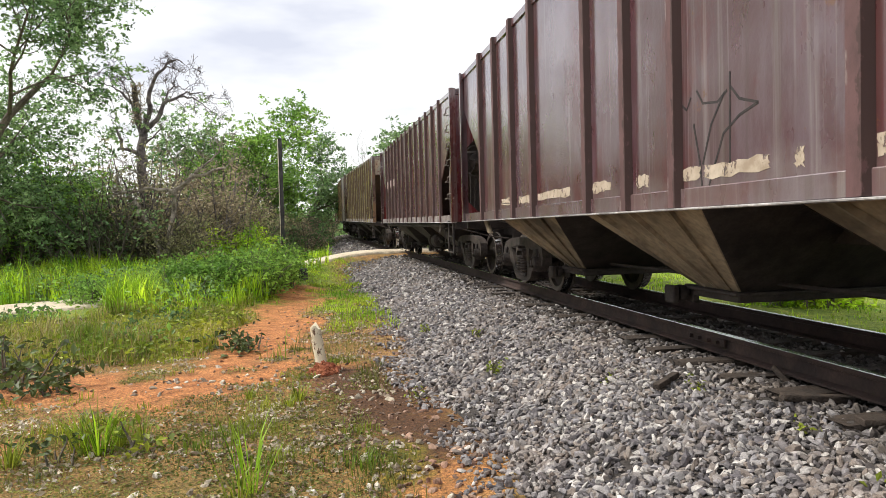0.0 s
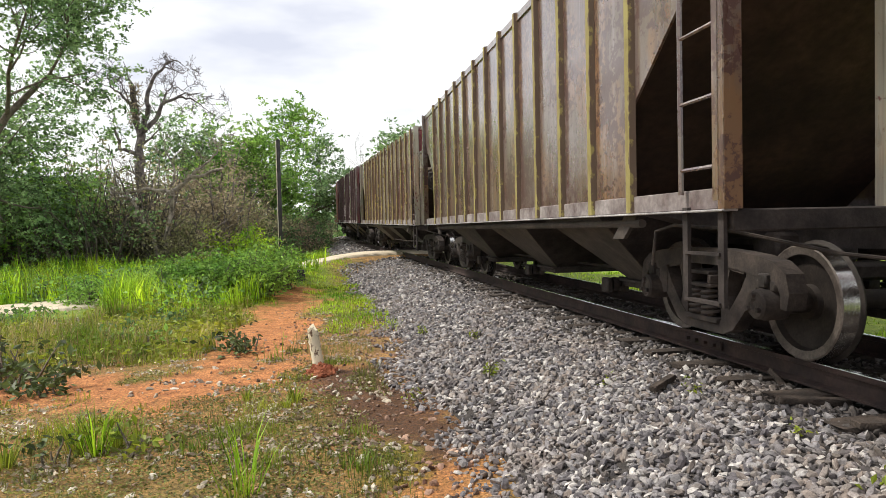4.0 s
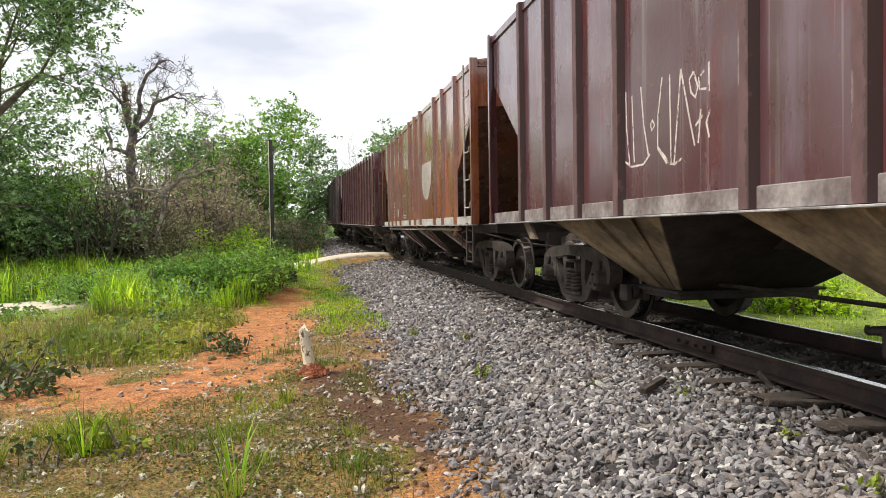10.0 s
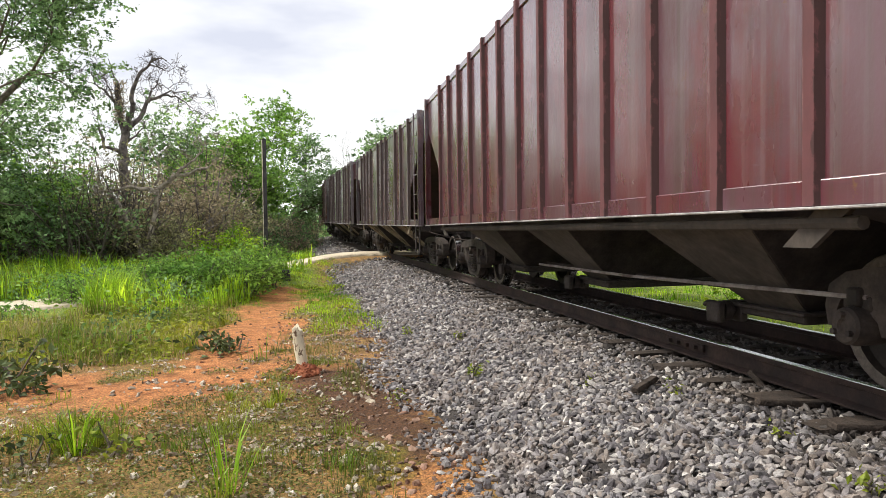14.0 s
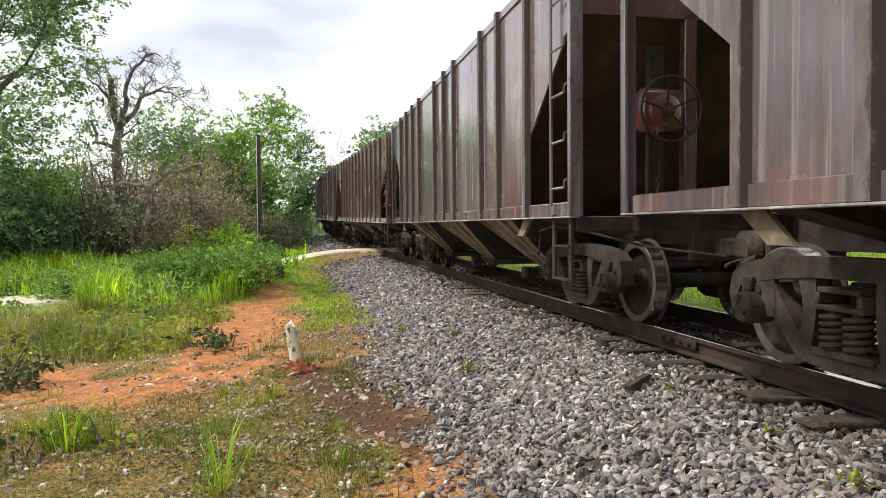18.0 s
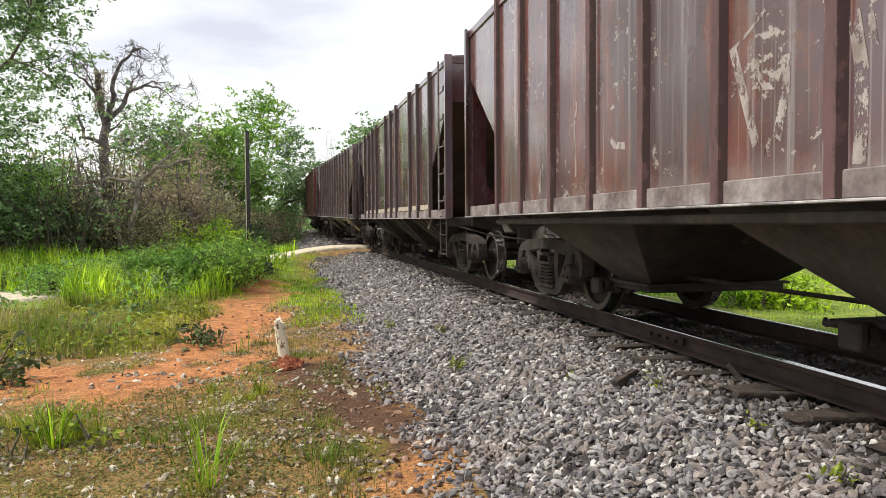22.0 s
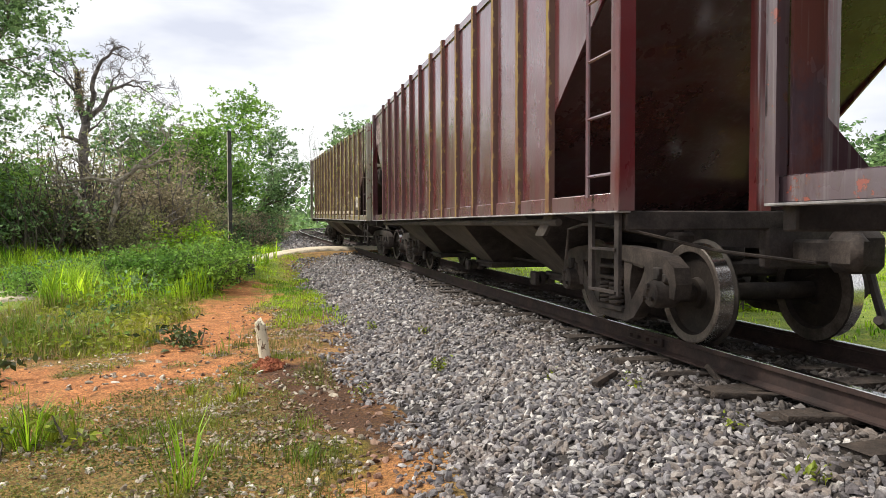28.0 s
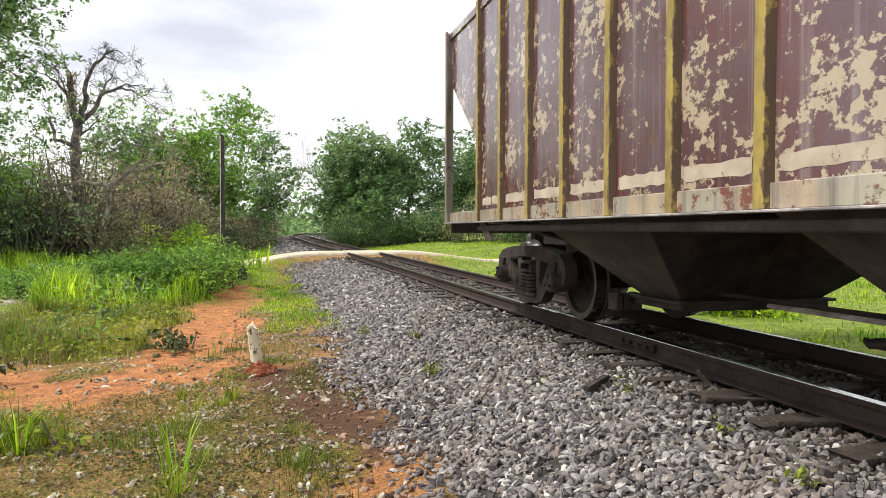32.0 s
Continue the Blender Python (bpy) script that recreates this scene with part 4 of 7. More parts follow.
def kept(key, make):
    """Mesh shared by wagons of one length."""
    return cached(key + "_%.2f" % LONGER, make)


def hopper_wagon(kind, body, ribs, ends, sill, brake, hooked, label, slope=None, n_ribs=12, posts=None, longer=0.0, near_bay=1.3, near_truck=4.6):
    """kind 'wide': uneven ribs; 'fine': even ribs. The brake stand is at the near (-y) end."""
    global HALF, LONGER, NEAR
    HALF, LONGER, NEAR = 5.85 + longer / 2, longer, near_bay
    far, span = HALF - BAY, 2 * HALF - BAY - near_bay
    car = new("hopper_wagon")
    tagged(car, label, "railway wagon", "wagons of the goods train")
    posts = posts or body
    for s in (-1, 1):
        tail = "" if s < 0 else "_far"
        flip = (lambda f: f) if s < 0 else mirrored
        sheet = part("side_sheet", kept("side_sheet" + tail, lambda: flip(side_sheet())), body, car)
        part("side_sill", kept("side_sill" + tail, lambda: flip(sill_form())), sill, car, "dusty side sill")
        part("sill_lip", kept("sill_lip" + tail, lambda: flip(lip_form())), LIP, car, "bright worn flange edge")
        w, d = (0.115, 0.044) if kind == "fine" else (0.13, 0.055)
        places = [span * k / n_ribs for k in range(n_ribs + 1)] if kind == "fine" else WIDE
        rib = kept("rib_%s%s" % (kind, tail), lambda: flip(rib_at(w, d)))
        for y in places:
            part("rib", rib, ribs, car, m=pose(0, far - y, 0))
        if kind == "fine" or slope is P["orange_low"]:
            part("air_pipe", kept("air_pipe" + tail, lambda: flip(pipe_form())), slope or STEEL_DARK, car)
        for e in (-1, 1):
            both = (lambda f: f) if (s < 0 and e > 0) else (mirrored if (s > 0 and e > 0) else (turned if (s > 0) else (lambda f: turned(mirrored(f)))))
            key = tail + ("_a" if e > 0 else "_b")
            part("strap", kept("strap" + key, lambda: both(strap_form())), slope or STEEL_DARK, car)
            part("corner_post", kept("corner_post" + key, lambda: both(corner_post())), posts, car)
            if (s < 0) == (e < 0):
                iron = (RIBBROWN if posts is not body else posts) if not hooked else sill
                ladder = part("ladder", kept("ladder%d%s" % (hooked, key), lambda: both(ladder_form(hooked))), iron, car)
                if not hooked:
                    part("stile", kept("stile" + key, lambda: both(stile_form())), iron, ladder)
                for r in range(6 if hooked == 2 else 5):
                    part("rung", kept("rung%d%s" % (hooked, key), lambda: both(rung_form(hooked))), iron, ladder, m=pose(0, 0, 1.42 + 0.31 * r if hooked == 2 else 1.24 + 0.41 * r))
                part("step", kept("step" + key, lambda: both(step_form())), STEEL_DARK, car)
                part("lever", kept("lever" + key, lambda: both(rod_form())), TRUCK, car)
    for e in (-1, 1):
        key = "_a" if e > 0 else "_b"
        go = (lambda f: f) if e > 0 else turned
        part("end_wall", kept("end_wall%d%s" % (hooked == 2, key), lambda: go(end_wall(hooked == 2))), ends, car)
        part("slope_sheet", kept("slope_sheet" + key, lambda: go(slope_sheet())), P["dark_end"] if body is P["maroon_e"] else (P["orange_low"] if body is P["orange"] else SLOPE), car, "dark-toned sloping end sheet")
        for x in (-0.25, 0.31):
            part("end_post", kept("end_post%s%s" % (key, "m" if x < 0 else "p"), lambda: go(end_post(x))), ends, car)
        if hooked == 2:
            for x in (-0.30, 0.26):
                part("strut", kept("strut%s%d" % (key, x * 10), lambda: go(strut_form(x))), ends, car)
        part("coupler", kept("coupler" + key, lambda: go(coupler_form())), TRUCK, car)
        part("air_hose", kept("air_hose" + key, lambda: go(hose_form())), STEEL_DARK, car)
        truck(car, 4.45 + longer / 2 if e > 0 else -near_truck, brake)
    part("underframe", kept("underframe", frame_form), STEEL_DARK, car)
    under = slope or STEEL_DARK
    mid, off_y = (1.0, -0.3) if kind == "wide" else (0.70, -0.28)
    inner, outer = (-2.2, 3.75) if kind == "wide" else (-2.35 - longer * 0.4, 3.42)
    for k, (y0, y1) in enumerate(((-3.75 - longer / 2, inner), (off_y - mid, off_y + mid), (1.55, outer))):
        yb = (-3.08 - longer / 2, off_y, outer - 0.92)[k]
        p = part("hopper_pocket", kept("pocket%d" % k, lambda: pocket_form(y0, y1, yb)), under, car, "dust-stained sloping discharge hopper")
        for sd in (-1, 1) if kind == "wide" else ():
            for q in (-0.62, 0.0, 0.62):
                part("ridge", kept("ridge%d%d%d" % (k, sd, q * 10), lambda: ridge_form(y0, y1, yb, sd, q)), under, p)
        # Dark sheets laid over the pocket's ends to stand for shade there.
        for e, ye in ((0, y0), (1, y1)):
            part("cross_sheet", kept("cross%d%d" % (k, e), lambda: cross_sheet(ye, yb)), STEEL_DARK, p, "steep cross sheet in a dark tone for shade")
        part("hopper_mouth", kept("mouth%d" % k, lambda: mouth_form(yb)), STEEL_DARK, p)
    if hooked == 2:
        cyl = part("brake_cylinder", kept("cylinder", cylinder_form), TRUCK, car, "grimy brake cylinder", pose(0, -1.0, 0.53))
        part("push_rod", kept("push_rod", cylinder_rod), TRUCK, cyl)
        for y in (0.22, -0.1):
            part("hanger", kept("hanger%d" % (y * 10), lambda: Form().box(-0.86, y - 0.03, 0.15, -0.74, y + 0.03, 0.44, 0.008)), TRUCK, cyl)
    part("brake_rigging", kept("rigging", linkage_form), STEEL_DARK, car)
    if brake == "stand":
        part("brake_rod", kept("brake_rod", lambda: Form().tube([(-0.85, 1.0, 0.46), (-0.85, -1.5, 0.47), (-0.86, -4.2, 0.53)], 0.015, 6)), DUSTSILL, car, "long thin brake rod")
    part("roof", kept("roof", roof_form), body, car)
    part("walkway", kept("walkway", walkway_form), STEEL_DARK, car)
    if brake:
        go = lambda f: mirrored(turned(f))
        if brake == "stand":
            for x in (-XS + 0.115, -0.865):
                part("stand_post", kept("stand_post%d" % (x * 10), lambda: go(stand_post(x))), posts if x < -1 else ends, car)
            for z in (2.31, 2.70):
                part("stand_rail", kept("stand_rail%d" % (z * 10), lambda: go(stand_rail(z))), posts, car)
            part("air_tank", kept("air_tank", lambda: go(tank_form())), P["burgundy"], car, "dull red dusty air tank")
        high = brake == "stand" or kind == "fine"
        off = pose(-0.17 if high else 0.24, 0.0 if brake == "stand" else 0.25, 0.17 if high else 0)
        b = part("brake_gear", kept("brake_gear", lambda: go(brake_box())), TRUCK if high else P["red_end"], car, m=off)
        part("brake_wheel", kept("brake_wheel", lambda: go(brake_rim())), STEEL_DARK, b)
        part("brake_chain", kept("brake_chain", lambda: go(chain_form())), STEEL_DARK, b)
        if brake != "stand":
            part("gear_post", kept("gear_post", lambda: go(Form().box(-0.88, HALF - 0.0, ZS, -0.72, HALF + 0.06, 2.5, 0.01))), STEEL_DARK, car, m=off)
    return car


TAN = plain("dusty_hopper_steel", (0.085, 0.064, 0.043), (0.35, 0.275, 0.185), 1.6, 0.85, 0, 0.4, 0.01, 18)
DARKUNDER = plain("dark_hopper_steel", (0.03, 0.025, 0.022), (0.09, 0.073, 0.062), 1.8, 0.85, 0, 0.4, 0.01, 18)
DUSTSILL = plain("dusty_sill", (0.10, 0.07, 0.068), (0.32, 0.29, 0.28), 2.8, 0.85, 0, 0.4, 0.006, 20)
# Dark brown tone that paints in the shade under the end slopes.
SLOPE = plain("shaded_slope", (0.030, 0.016, 0.013), (0.085, 0.046, 0.034), 1.2, 0.8, 0.1, 0.4, 0.008, 14)
LIP = plain("worn_flange", (0.20, 0.19, 0.195), (0.52, 0.50, 0.50), 3.0, 0.6, 0.2, 0.3, 0.003, 30)
WHITEBAND = plain("white_sill_band", (0.29, 0.265, 0.24), (0.46, 0.445, 0.42), 2.5, 0.8, 0, 0.3, 0.005, 24)
RIBBROWN = plain("rib_brown", (0.045, 0.027, 0.026), (0.10, 0.062, 0.058), 2.2, 0.75, 0, 0.4, 0.006, 20)

maroon = (0.20, 0.055, 0.055)
GREY = (0.215, 0.212, 0.22)
# Last tone: rust and painted shade on the -Y flank.
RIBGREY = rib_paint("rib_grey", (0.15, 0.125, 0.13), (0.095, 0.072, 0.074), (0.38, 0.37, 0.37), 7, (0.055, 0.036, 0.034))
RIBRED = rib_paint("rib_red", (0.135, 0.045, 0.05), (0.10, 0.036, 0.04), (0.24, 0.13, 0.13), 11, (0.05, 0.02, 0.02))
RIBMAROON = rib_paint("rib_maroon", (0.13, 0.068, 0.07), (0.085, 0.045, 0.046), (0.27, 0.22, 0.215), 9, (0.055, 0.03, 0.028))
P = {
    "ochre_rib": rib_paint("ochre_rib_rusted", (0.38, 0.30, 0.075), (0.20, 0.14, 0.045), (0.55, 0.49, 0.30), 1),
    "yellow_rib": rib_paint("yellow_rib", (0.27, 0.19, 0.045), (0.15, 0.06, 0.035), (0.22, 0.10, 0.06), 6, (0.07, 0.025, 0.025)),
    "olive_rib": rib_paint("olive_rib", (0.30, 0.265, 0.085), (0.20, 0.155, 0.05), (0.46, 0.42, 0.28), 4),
    "maroon_a": paint("maroon_dusty", (0.145, 0.04, 0.042), (0.20, 0.10, 0.10), 0.45, 0.15, 0.0, seed=1, low=0.25),
    "maroon_b": paint("maroon_brown", (0.19, 0.062, 0.05), (0.24, 0.115, 0.10), 0.50, 0.35, 0.1, (0.34, 0.27, 0.24), 2),
    "yellow": paint("yellow_cream", (0.36, 0.30, 0.13), (0.31, 0.275, 0.19), 0.35, 0.2, 0.75, (0.10, 0.055, 0.048), 3, veil_tone=(0.33, 0.30, 0.24)),
    "cream": paint("cream_rusty", (0.30, 0.15, 0.10), (0.44, 0.33, 0.22), 0.30, 0.3, 0.62, (0.42, 0.35, 0.26), 4, blush=((-0.7, 2.0, 1.2, (0.55, 0.48, 0.39)), (0.6, 2.8, 0.9, (0.52, 0.45, 0.36)), (-3.6, 1.8, 0.8, (0.24, 0.075, 0.07)))),
    "maroon_c": paint("maroon_bright", (0.18, 0.042, 0.044), (0.20, 0.085, 0.09), 0.45, 0.15, 0.0, veil_tone=(0.24, 0.20, 0.21), seed=5),
    "orange": paint("orange", (0.40, 0.105, 0.018), (0.46, 0.155, 0.034), 0.16, 0.2, 0.0, seed=6, streak=0.28, veil_tone=(0.36, 0.24, 0.19), warm=(0.40, 0.115, 0.022)),
    "burgundy": paint("burgundy", (0.215, 0.06, 0.07), (0.26, 0.12, 0.13), 0.30, 0.15, 0.0, seed=7, streak=0.1),
    "grey_a": paint("grey_weathered", (0.205, 0.14, 0.135), (0.245, 0.245, 0.24), 0.5, 0.1, 0.0, seed=8, streak=0.5, warm=(0.19, 0.10, 0.085), veil_tone=GREY, blush=((-3.0, 2.6, 0.9, (0.17, 0.06, 0.055)), (2.4, 1.5, 0.6, (0.16, 0.06, 0.055)))),
    "grey_b": paint("grey_maroon", (0.23, 0.20, 0.195), (0.27, 0.285, 0.275), 0.7, 0.08, 0.0, seed=9, streak=0.6, warm=(0.20, 0.17, 0.155), veil_tone=(0.26, 0.28, 0.265), blush=((-4.0, 1.6, 1.0, (0.21, 0.05, 0.04)), (3.9, 2.4, 0.8, (0.17, 0.07, 0.065)), (-4.4, 2.8, 0.9, (0.16, 0.045, 0.05)))),
    "grey_c": paint("grey_red", (0.19, 0.06, 0.045), (0.19, 0.145, 0.135), 0.4, 0.3, 0.05, (0.38, 0.34, 0.31), 10, warm=(0.19, 0.06, 0.042), low=0.3, streak=0.5),
    "maroon_d": paint("maroon_grey", (0.15, 0.06, 0.06), (0.20, 0.155, 0.158), 0.6, 0.2, 0.0, warm=(0.19, 0.06, 0.042), seed=11, streak=0.5),
    "grey_d": paint("grey_patched", (0.20, 0.13, 0.12), (0.24, 0.21, 0.205), 0.6, 0.2, 0.1, (0.30, 0.08, 0.06), 12),
    "maroon_e": paint("maroon_clean", (0.205, 0.03, 0.036), (0.225, 0.055, 0.058), 0.15, 0.12, 0.0, seed=13, streak=0.15, low=0.22),
    "peeled": paint("maroon_peeled", (0.165, 0.045, 0.05), (0.21, 0.085, 0.088), 0.35, 0.25, 0.60, (0.46, 0.38, 0.27), 14),
    "orange_low": paint("orange_underside", (0.25, 0.09, 0.03), (0.20, 0.11, 0.06), 0.3, 0.3, 0.0, seed=19),
    "red_end": paint("red_end", (0.31, 0.048, 0.047), (0.28, 0.07, 0.065), 0.08, 0.35, 0.0, seed=16),
    "cream_end": paint("cream_end", (0.80, 0.90, 0.56), (0.88, 0.98, 0.66), 0.2, 0.2, 0.2, (0.2, 0.07, 0.06), 17),
    "dark_end": paint("dark_end", (0.14, 0.055, 0.052), (0.19, 0.10, 0.09), 0.25, 0.2, 0.0, seed=18, streak=0.1),
}
# kind, body, ribs, ends, sill, under, brake stand, hooked rungs, ribs, label
FLEET = [
    ("wide", "maroon_a", RIBMAROON, "maroon_a", "maroon_a", TAN, "", 1, 0, "dusty maroon hopper wagon with pale flaked patches and black scrawl"),
    ("fine", "maroon_b", RIBMAROON, "red_end", DUSTSILL, DARKUNDER, "centre", 2, 12, "brown-maroon rusty hopper wagon with upright ribs"),
    ("fine", "yellow", "olive_rib", "cream_end", DUSTSILL, DARKUNDER, "", 0, 12, "faded yellow hopper wagon with flaking cream panels"),
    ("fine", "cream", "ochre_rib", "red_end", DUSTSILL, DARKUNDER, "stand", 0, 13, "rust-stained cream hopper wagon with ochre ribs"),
    ("wide", "maroon_c", RIBMAROON, "maroon_c", DUSTSILL, TAN, "centre", 1, 0, "maroon hopper wagon with white scrawl on its side"),
    ("wide", "orange", "orange", "orange", WHITEBAND, "orange_low", "", 1, 0, "orange hopper wagon with white lettering on its side"),
    ("fine", "burgundy", RIBRED, "burgundy", "burgundy", DARKUNDER, "stand", 0, 13, "dark burgundy hopper wagon with even ribs"),
    ("wide", "grey_a", RIBGREY, "grey_a", "grey_a", TAN, "", 1, 0, "grey dust-covered maroon hopper wagon with white streaks"),
    ("wide", "grey_b", RIBGREY, "dark_end", "grey_b", TAN, "centre", 1, 0, "greyed maroon hopper wagon with a chalked square"),
    ("fine", "grey_c", RIBMAROON, "dark_end", DUSTSILL, DARKUNDER, "centre", 2, 11, "greyish red hopper wagon with pale scratches"),
    ("wide", "maroon_d", RIBGREY, "dark_end", DUSTSILL, DARKUNDER, "", 1, 0, "dull maroon hopper wagon with a pale band along the sill"),
    ("fine", "grey_d", RIBGREY, "maroon_d", "grey_d", TAN, "", 2, 12, "grey patched hopper wagon with red paint showing through"),
    ("fine", "maroon_e", RIBRED, "red_end", "maroon_e", DARKUNDER, "", 0, 12, "clean maroon hopper wagon with even ribs"),
    ("fine", "peeled", "ochre_rib", "red_end", "cream_end", DARKUNDER, "stand", 0, 13, "last hopper wagon, maroon paint peeled to cream, ochre ribs"),
]


FADED = plain("faded_lettering", (0.42, 0.20, 0.09), (0.72, 0.62, 0.52), 38, 0.9, 0, 0.2, 0.002)
EMBLEM = plain("worn_white_emblem", (0.30, 0.26, 0.235), (0.46, 0.43, 0.41), 2.5, 0.6, 0, 0.3, 0.004, 30)
SPRAY = plain("black_spray", (0.02, 0.018, 0.02), (0.05, 0.04, 0.04), 20, 0.7, 0, 0.2, 0.002)
GREYPATCH = plain("grey_patch", (0.26, 0.24, 0.23), (0.36, 0.34, 0.32), 5, 0.7, 0, 0.3, 0.004, 30)


def worn(name, a, b, scale, cover):
    """Thin marks worn away in specks: the coat below shows through the gaps."""
    m, n, l, s = nodes_of(name)
    co = n.new("ShaderNodeTexCoord").outputs["Object"]
    l.new(mix_node(n, l, ramp_node(n, l, noise_node(n, l, co, scale, 5, 0.65), 0.35, 0.65), a, b), s.inputs["Base Color"])
    s.inputs["Roughness"].default_value = 0.75
    gap = ramp_node(n, l, noise_node(n, l, co, scale * 2.2, 8, 0.72, (1, 1, 0.6)), cover, cover + 0.06)
    mx, tr = n.new("ShaderNodeMixShader"), n.new("ShaderNodeBsdfTransparent")
    l.new(gap, mx.inputs[0]), l.new(s.outputs[0], mx.inputs[1]), l.new(tr.outputs[0], mx.inputs[2])
    l.new(mx.outputs[0], n["Material Output"].inputs["Surface"])
    return m


CHALK = worn("chalk", (0.50, 0.44, 0.40), (0.66, 0.61, 0.57), 12, 0.54)
SMEAR = worn("smeared_whitewash", (0.22, 0.18, 0.165), (0.44, 0.40, 0.385), 6, 0.50)
PALE = worn("pale_flaked_paint", (0.34, 0.27, 0.20), (0.56, 0.48, 0.39), 7, 0.55)
DUSTRED = worn("dust_over_maroon", (0.22, 0.15, 0.15), (0.36, 0.29, 0.285), 8, 0.50)
STREAKWHITE = worn("lime_streak", (0.28, 0.27, 0.27), (0.54, 0.53, 0.53), 10, 0.50)
ROSE = worn("faded_rose_paint", (0.25, 0.18, 0.17), (0.36, 0.285, 0.27), 8, 0.58)
CREAMBAND = worn("cream_band", (0.36, 0.30, 0.235), (0.52, 0.455, 0.37), 5, 0.60)


def stroke(car, pts, mat, width=0.018, name="chalk_stroke"):
    """A drawn line on the near side sheet, through (along, height) places."""
    f, x0, x1 = Form(), -XS - 0.002, -XS + 0.001
    pts = [Vector(q) for q in pts]
    left, right = [], []
    for i, q in enumerate(pts):
        d = (pts[min(i + 1, len(pts) - 1)] - pts[max(i - 1, 0)]).normalized()
        n = Vector((-d.y, d.x)) * width / 2
        left.append(q + n), right.append(q - n)
    m = len(pts)
    f.v = [(x, q.x, q.y) for x in (x0, x1) for q in left + right]
    for i in range(m - 1):
        f.f += [(i, i + 1, m + i + 1, m + i), (i, i + 1, 2 * m + i + 1, 2 * m + i), (m + i, m + i + 1, 3 * m + i + 1, 3 * m + i)]
    f.f += [(0, m, 3 * m, 2 * m), (m - 1, 2 * m - 1, 4 * m - 1, 3 * m - 1)]
    part(name, f, mat, car)


def patch(car, y0, y1, z0, z1, mat, seed, name="paint_patch", ragged=0.02, out=0.0025):
    """A thin flake of other paint with a ragged outline."""
    rnd = random.Random(seed)
    edge = []
    n = 7
    for (ya, za), (yb, zb) in zip([(y0, z0), (y1, z0), (y1, z1), (y0, z1)], [(y1, z0), (y1, z1), (y0, z1), (y0, z0)]):
        for k in range(n):
            edge.append((ya + (yb - ya) * k / n + rnd.uniform(-ragged, ragged), za + (zb - za) * k / n + rnd.uniform(-ragged, ragged)))
    part(name, Form().prism(edge, "x", -XS - out, -XS + 0.001), mat, car)


def words(car, text, y, z, size, mat):
    """Stencilled words on the near side, read from beside the line; y is where they begin."""
    cu = bpy.data.curves.new("words", "FONT")
    cu.body, cu.size, cu.extrude = text, size, 0.001
    tmp = bpy.data.objects.new("words", cu)
    scene.collection.objects.link(tmp)
    bpy.context.view_layer.update()
    me = bpy.data.meshes.new_from_object(tmp)
    bpy.data.objects.remove(tmp)
    me.materials.clear()
    me.materials.append(None)
    m = Matrix(((0, 0, -1, -XS - 0.003), (-1, 0, 0, y), (0, 1, 0, z), (0, 0, 0, 1)))
    tagged(part("lettering", me, mat, car, "faded white stencilled lettering", m), kind="stuff")


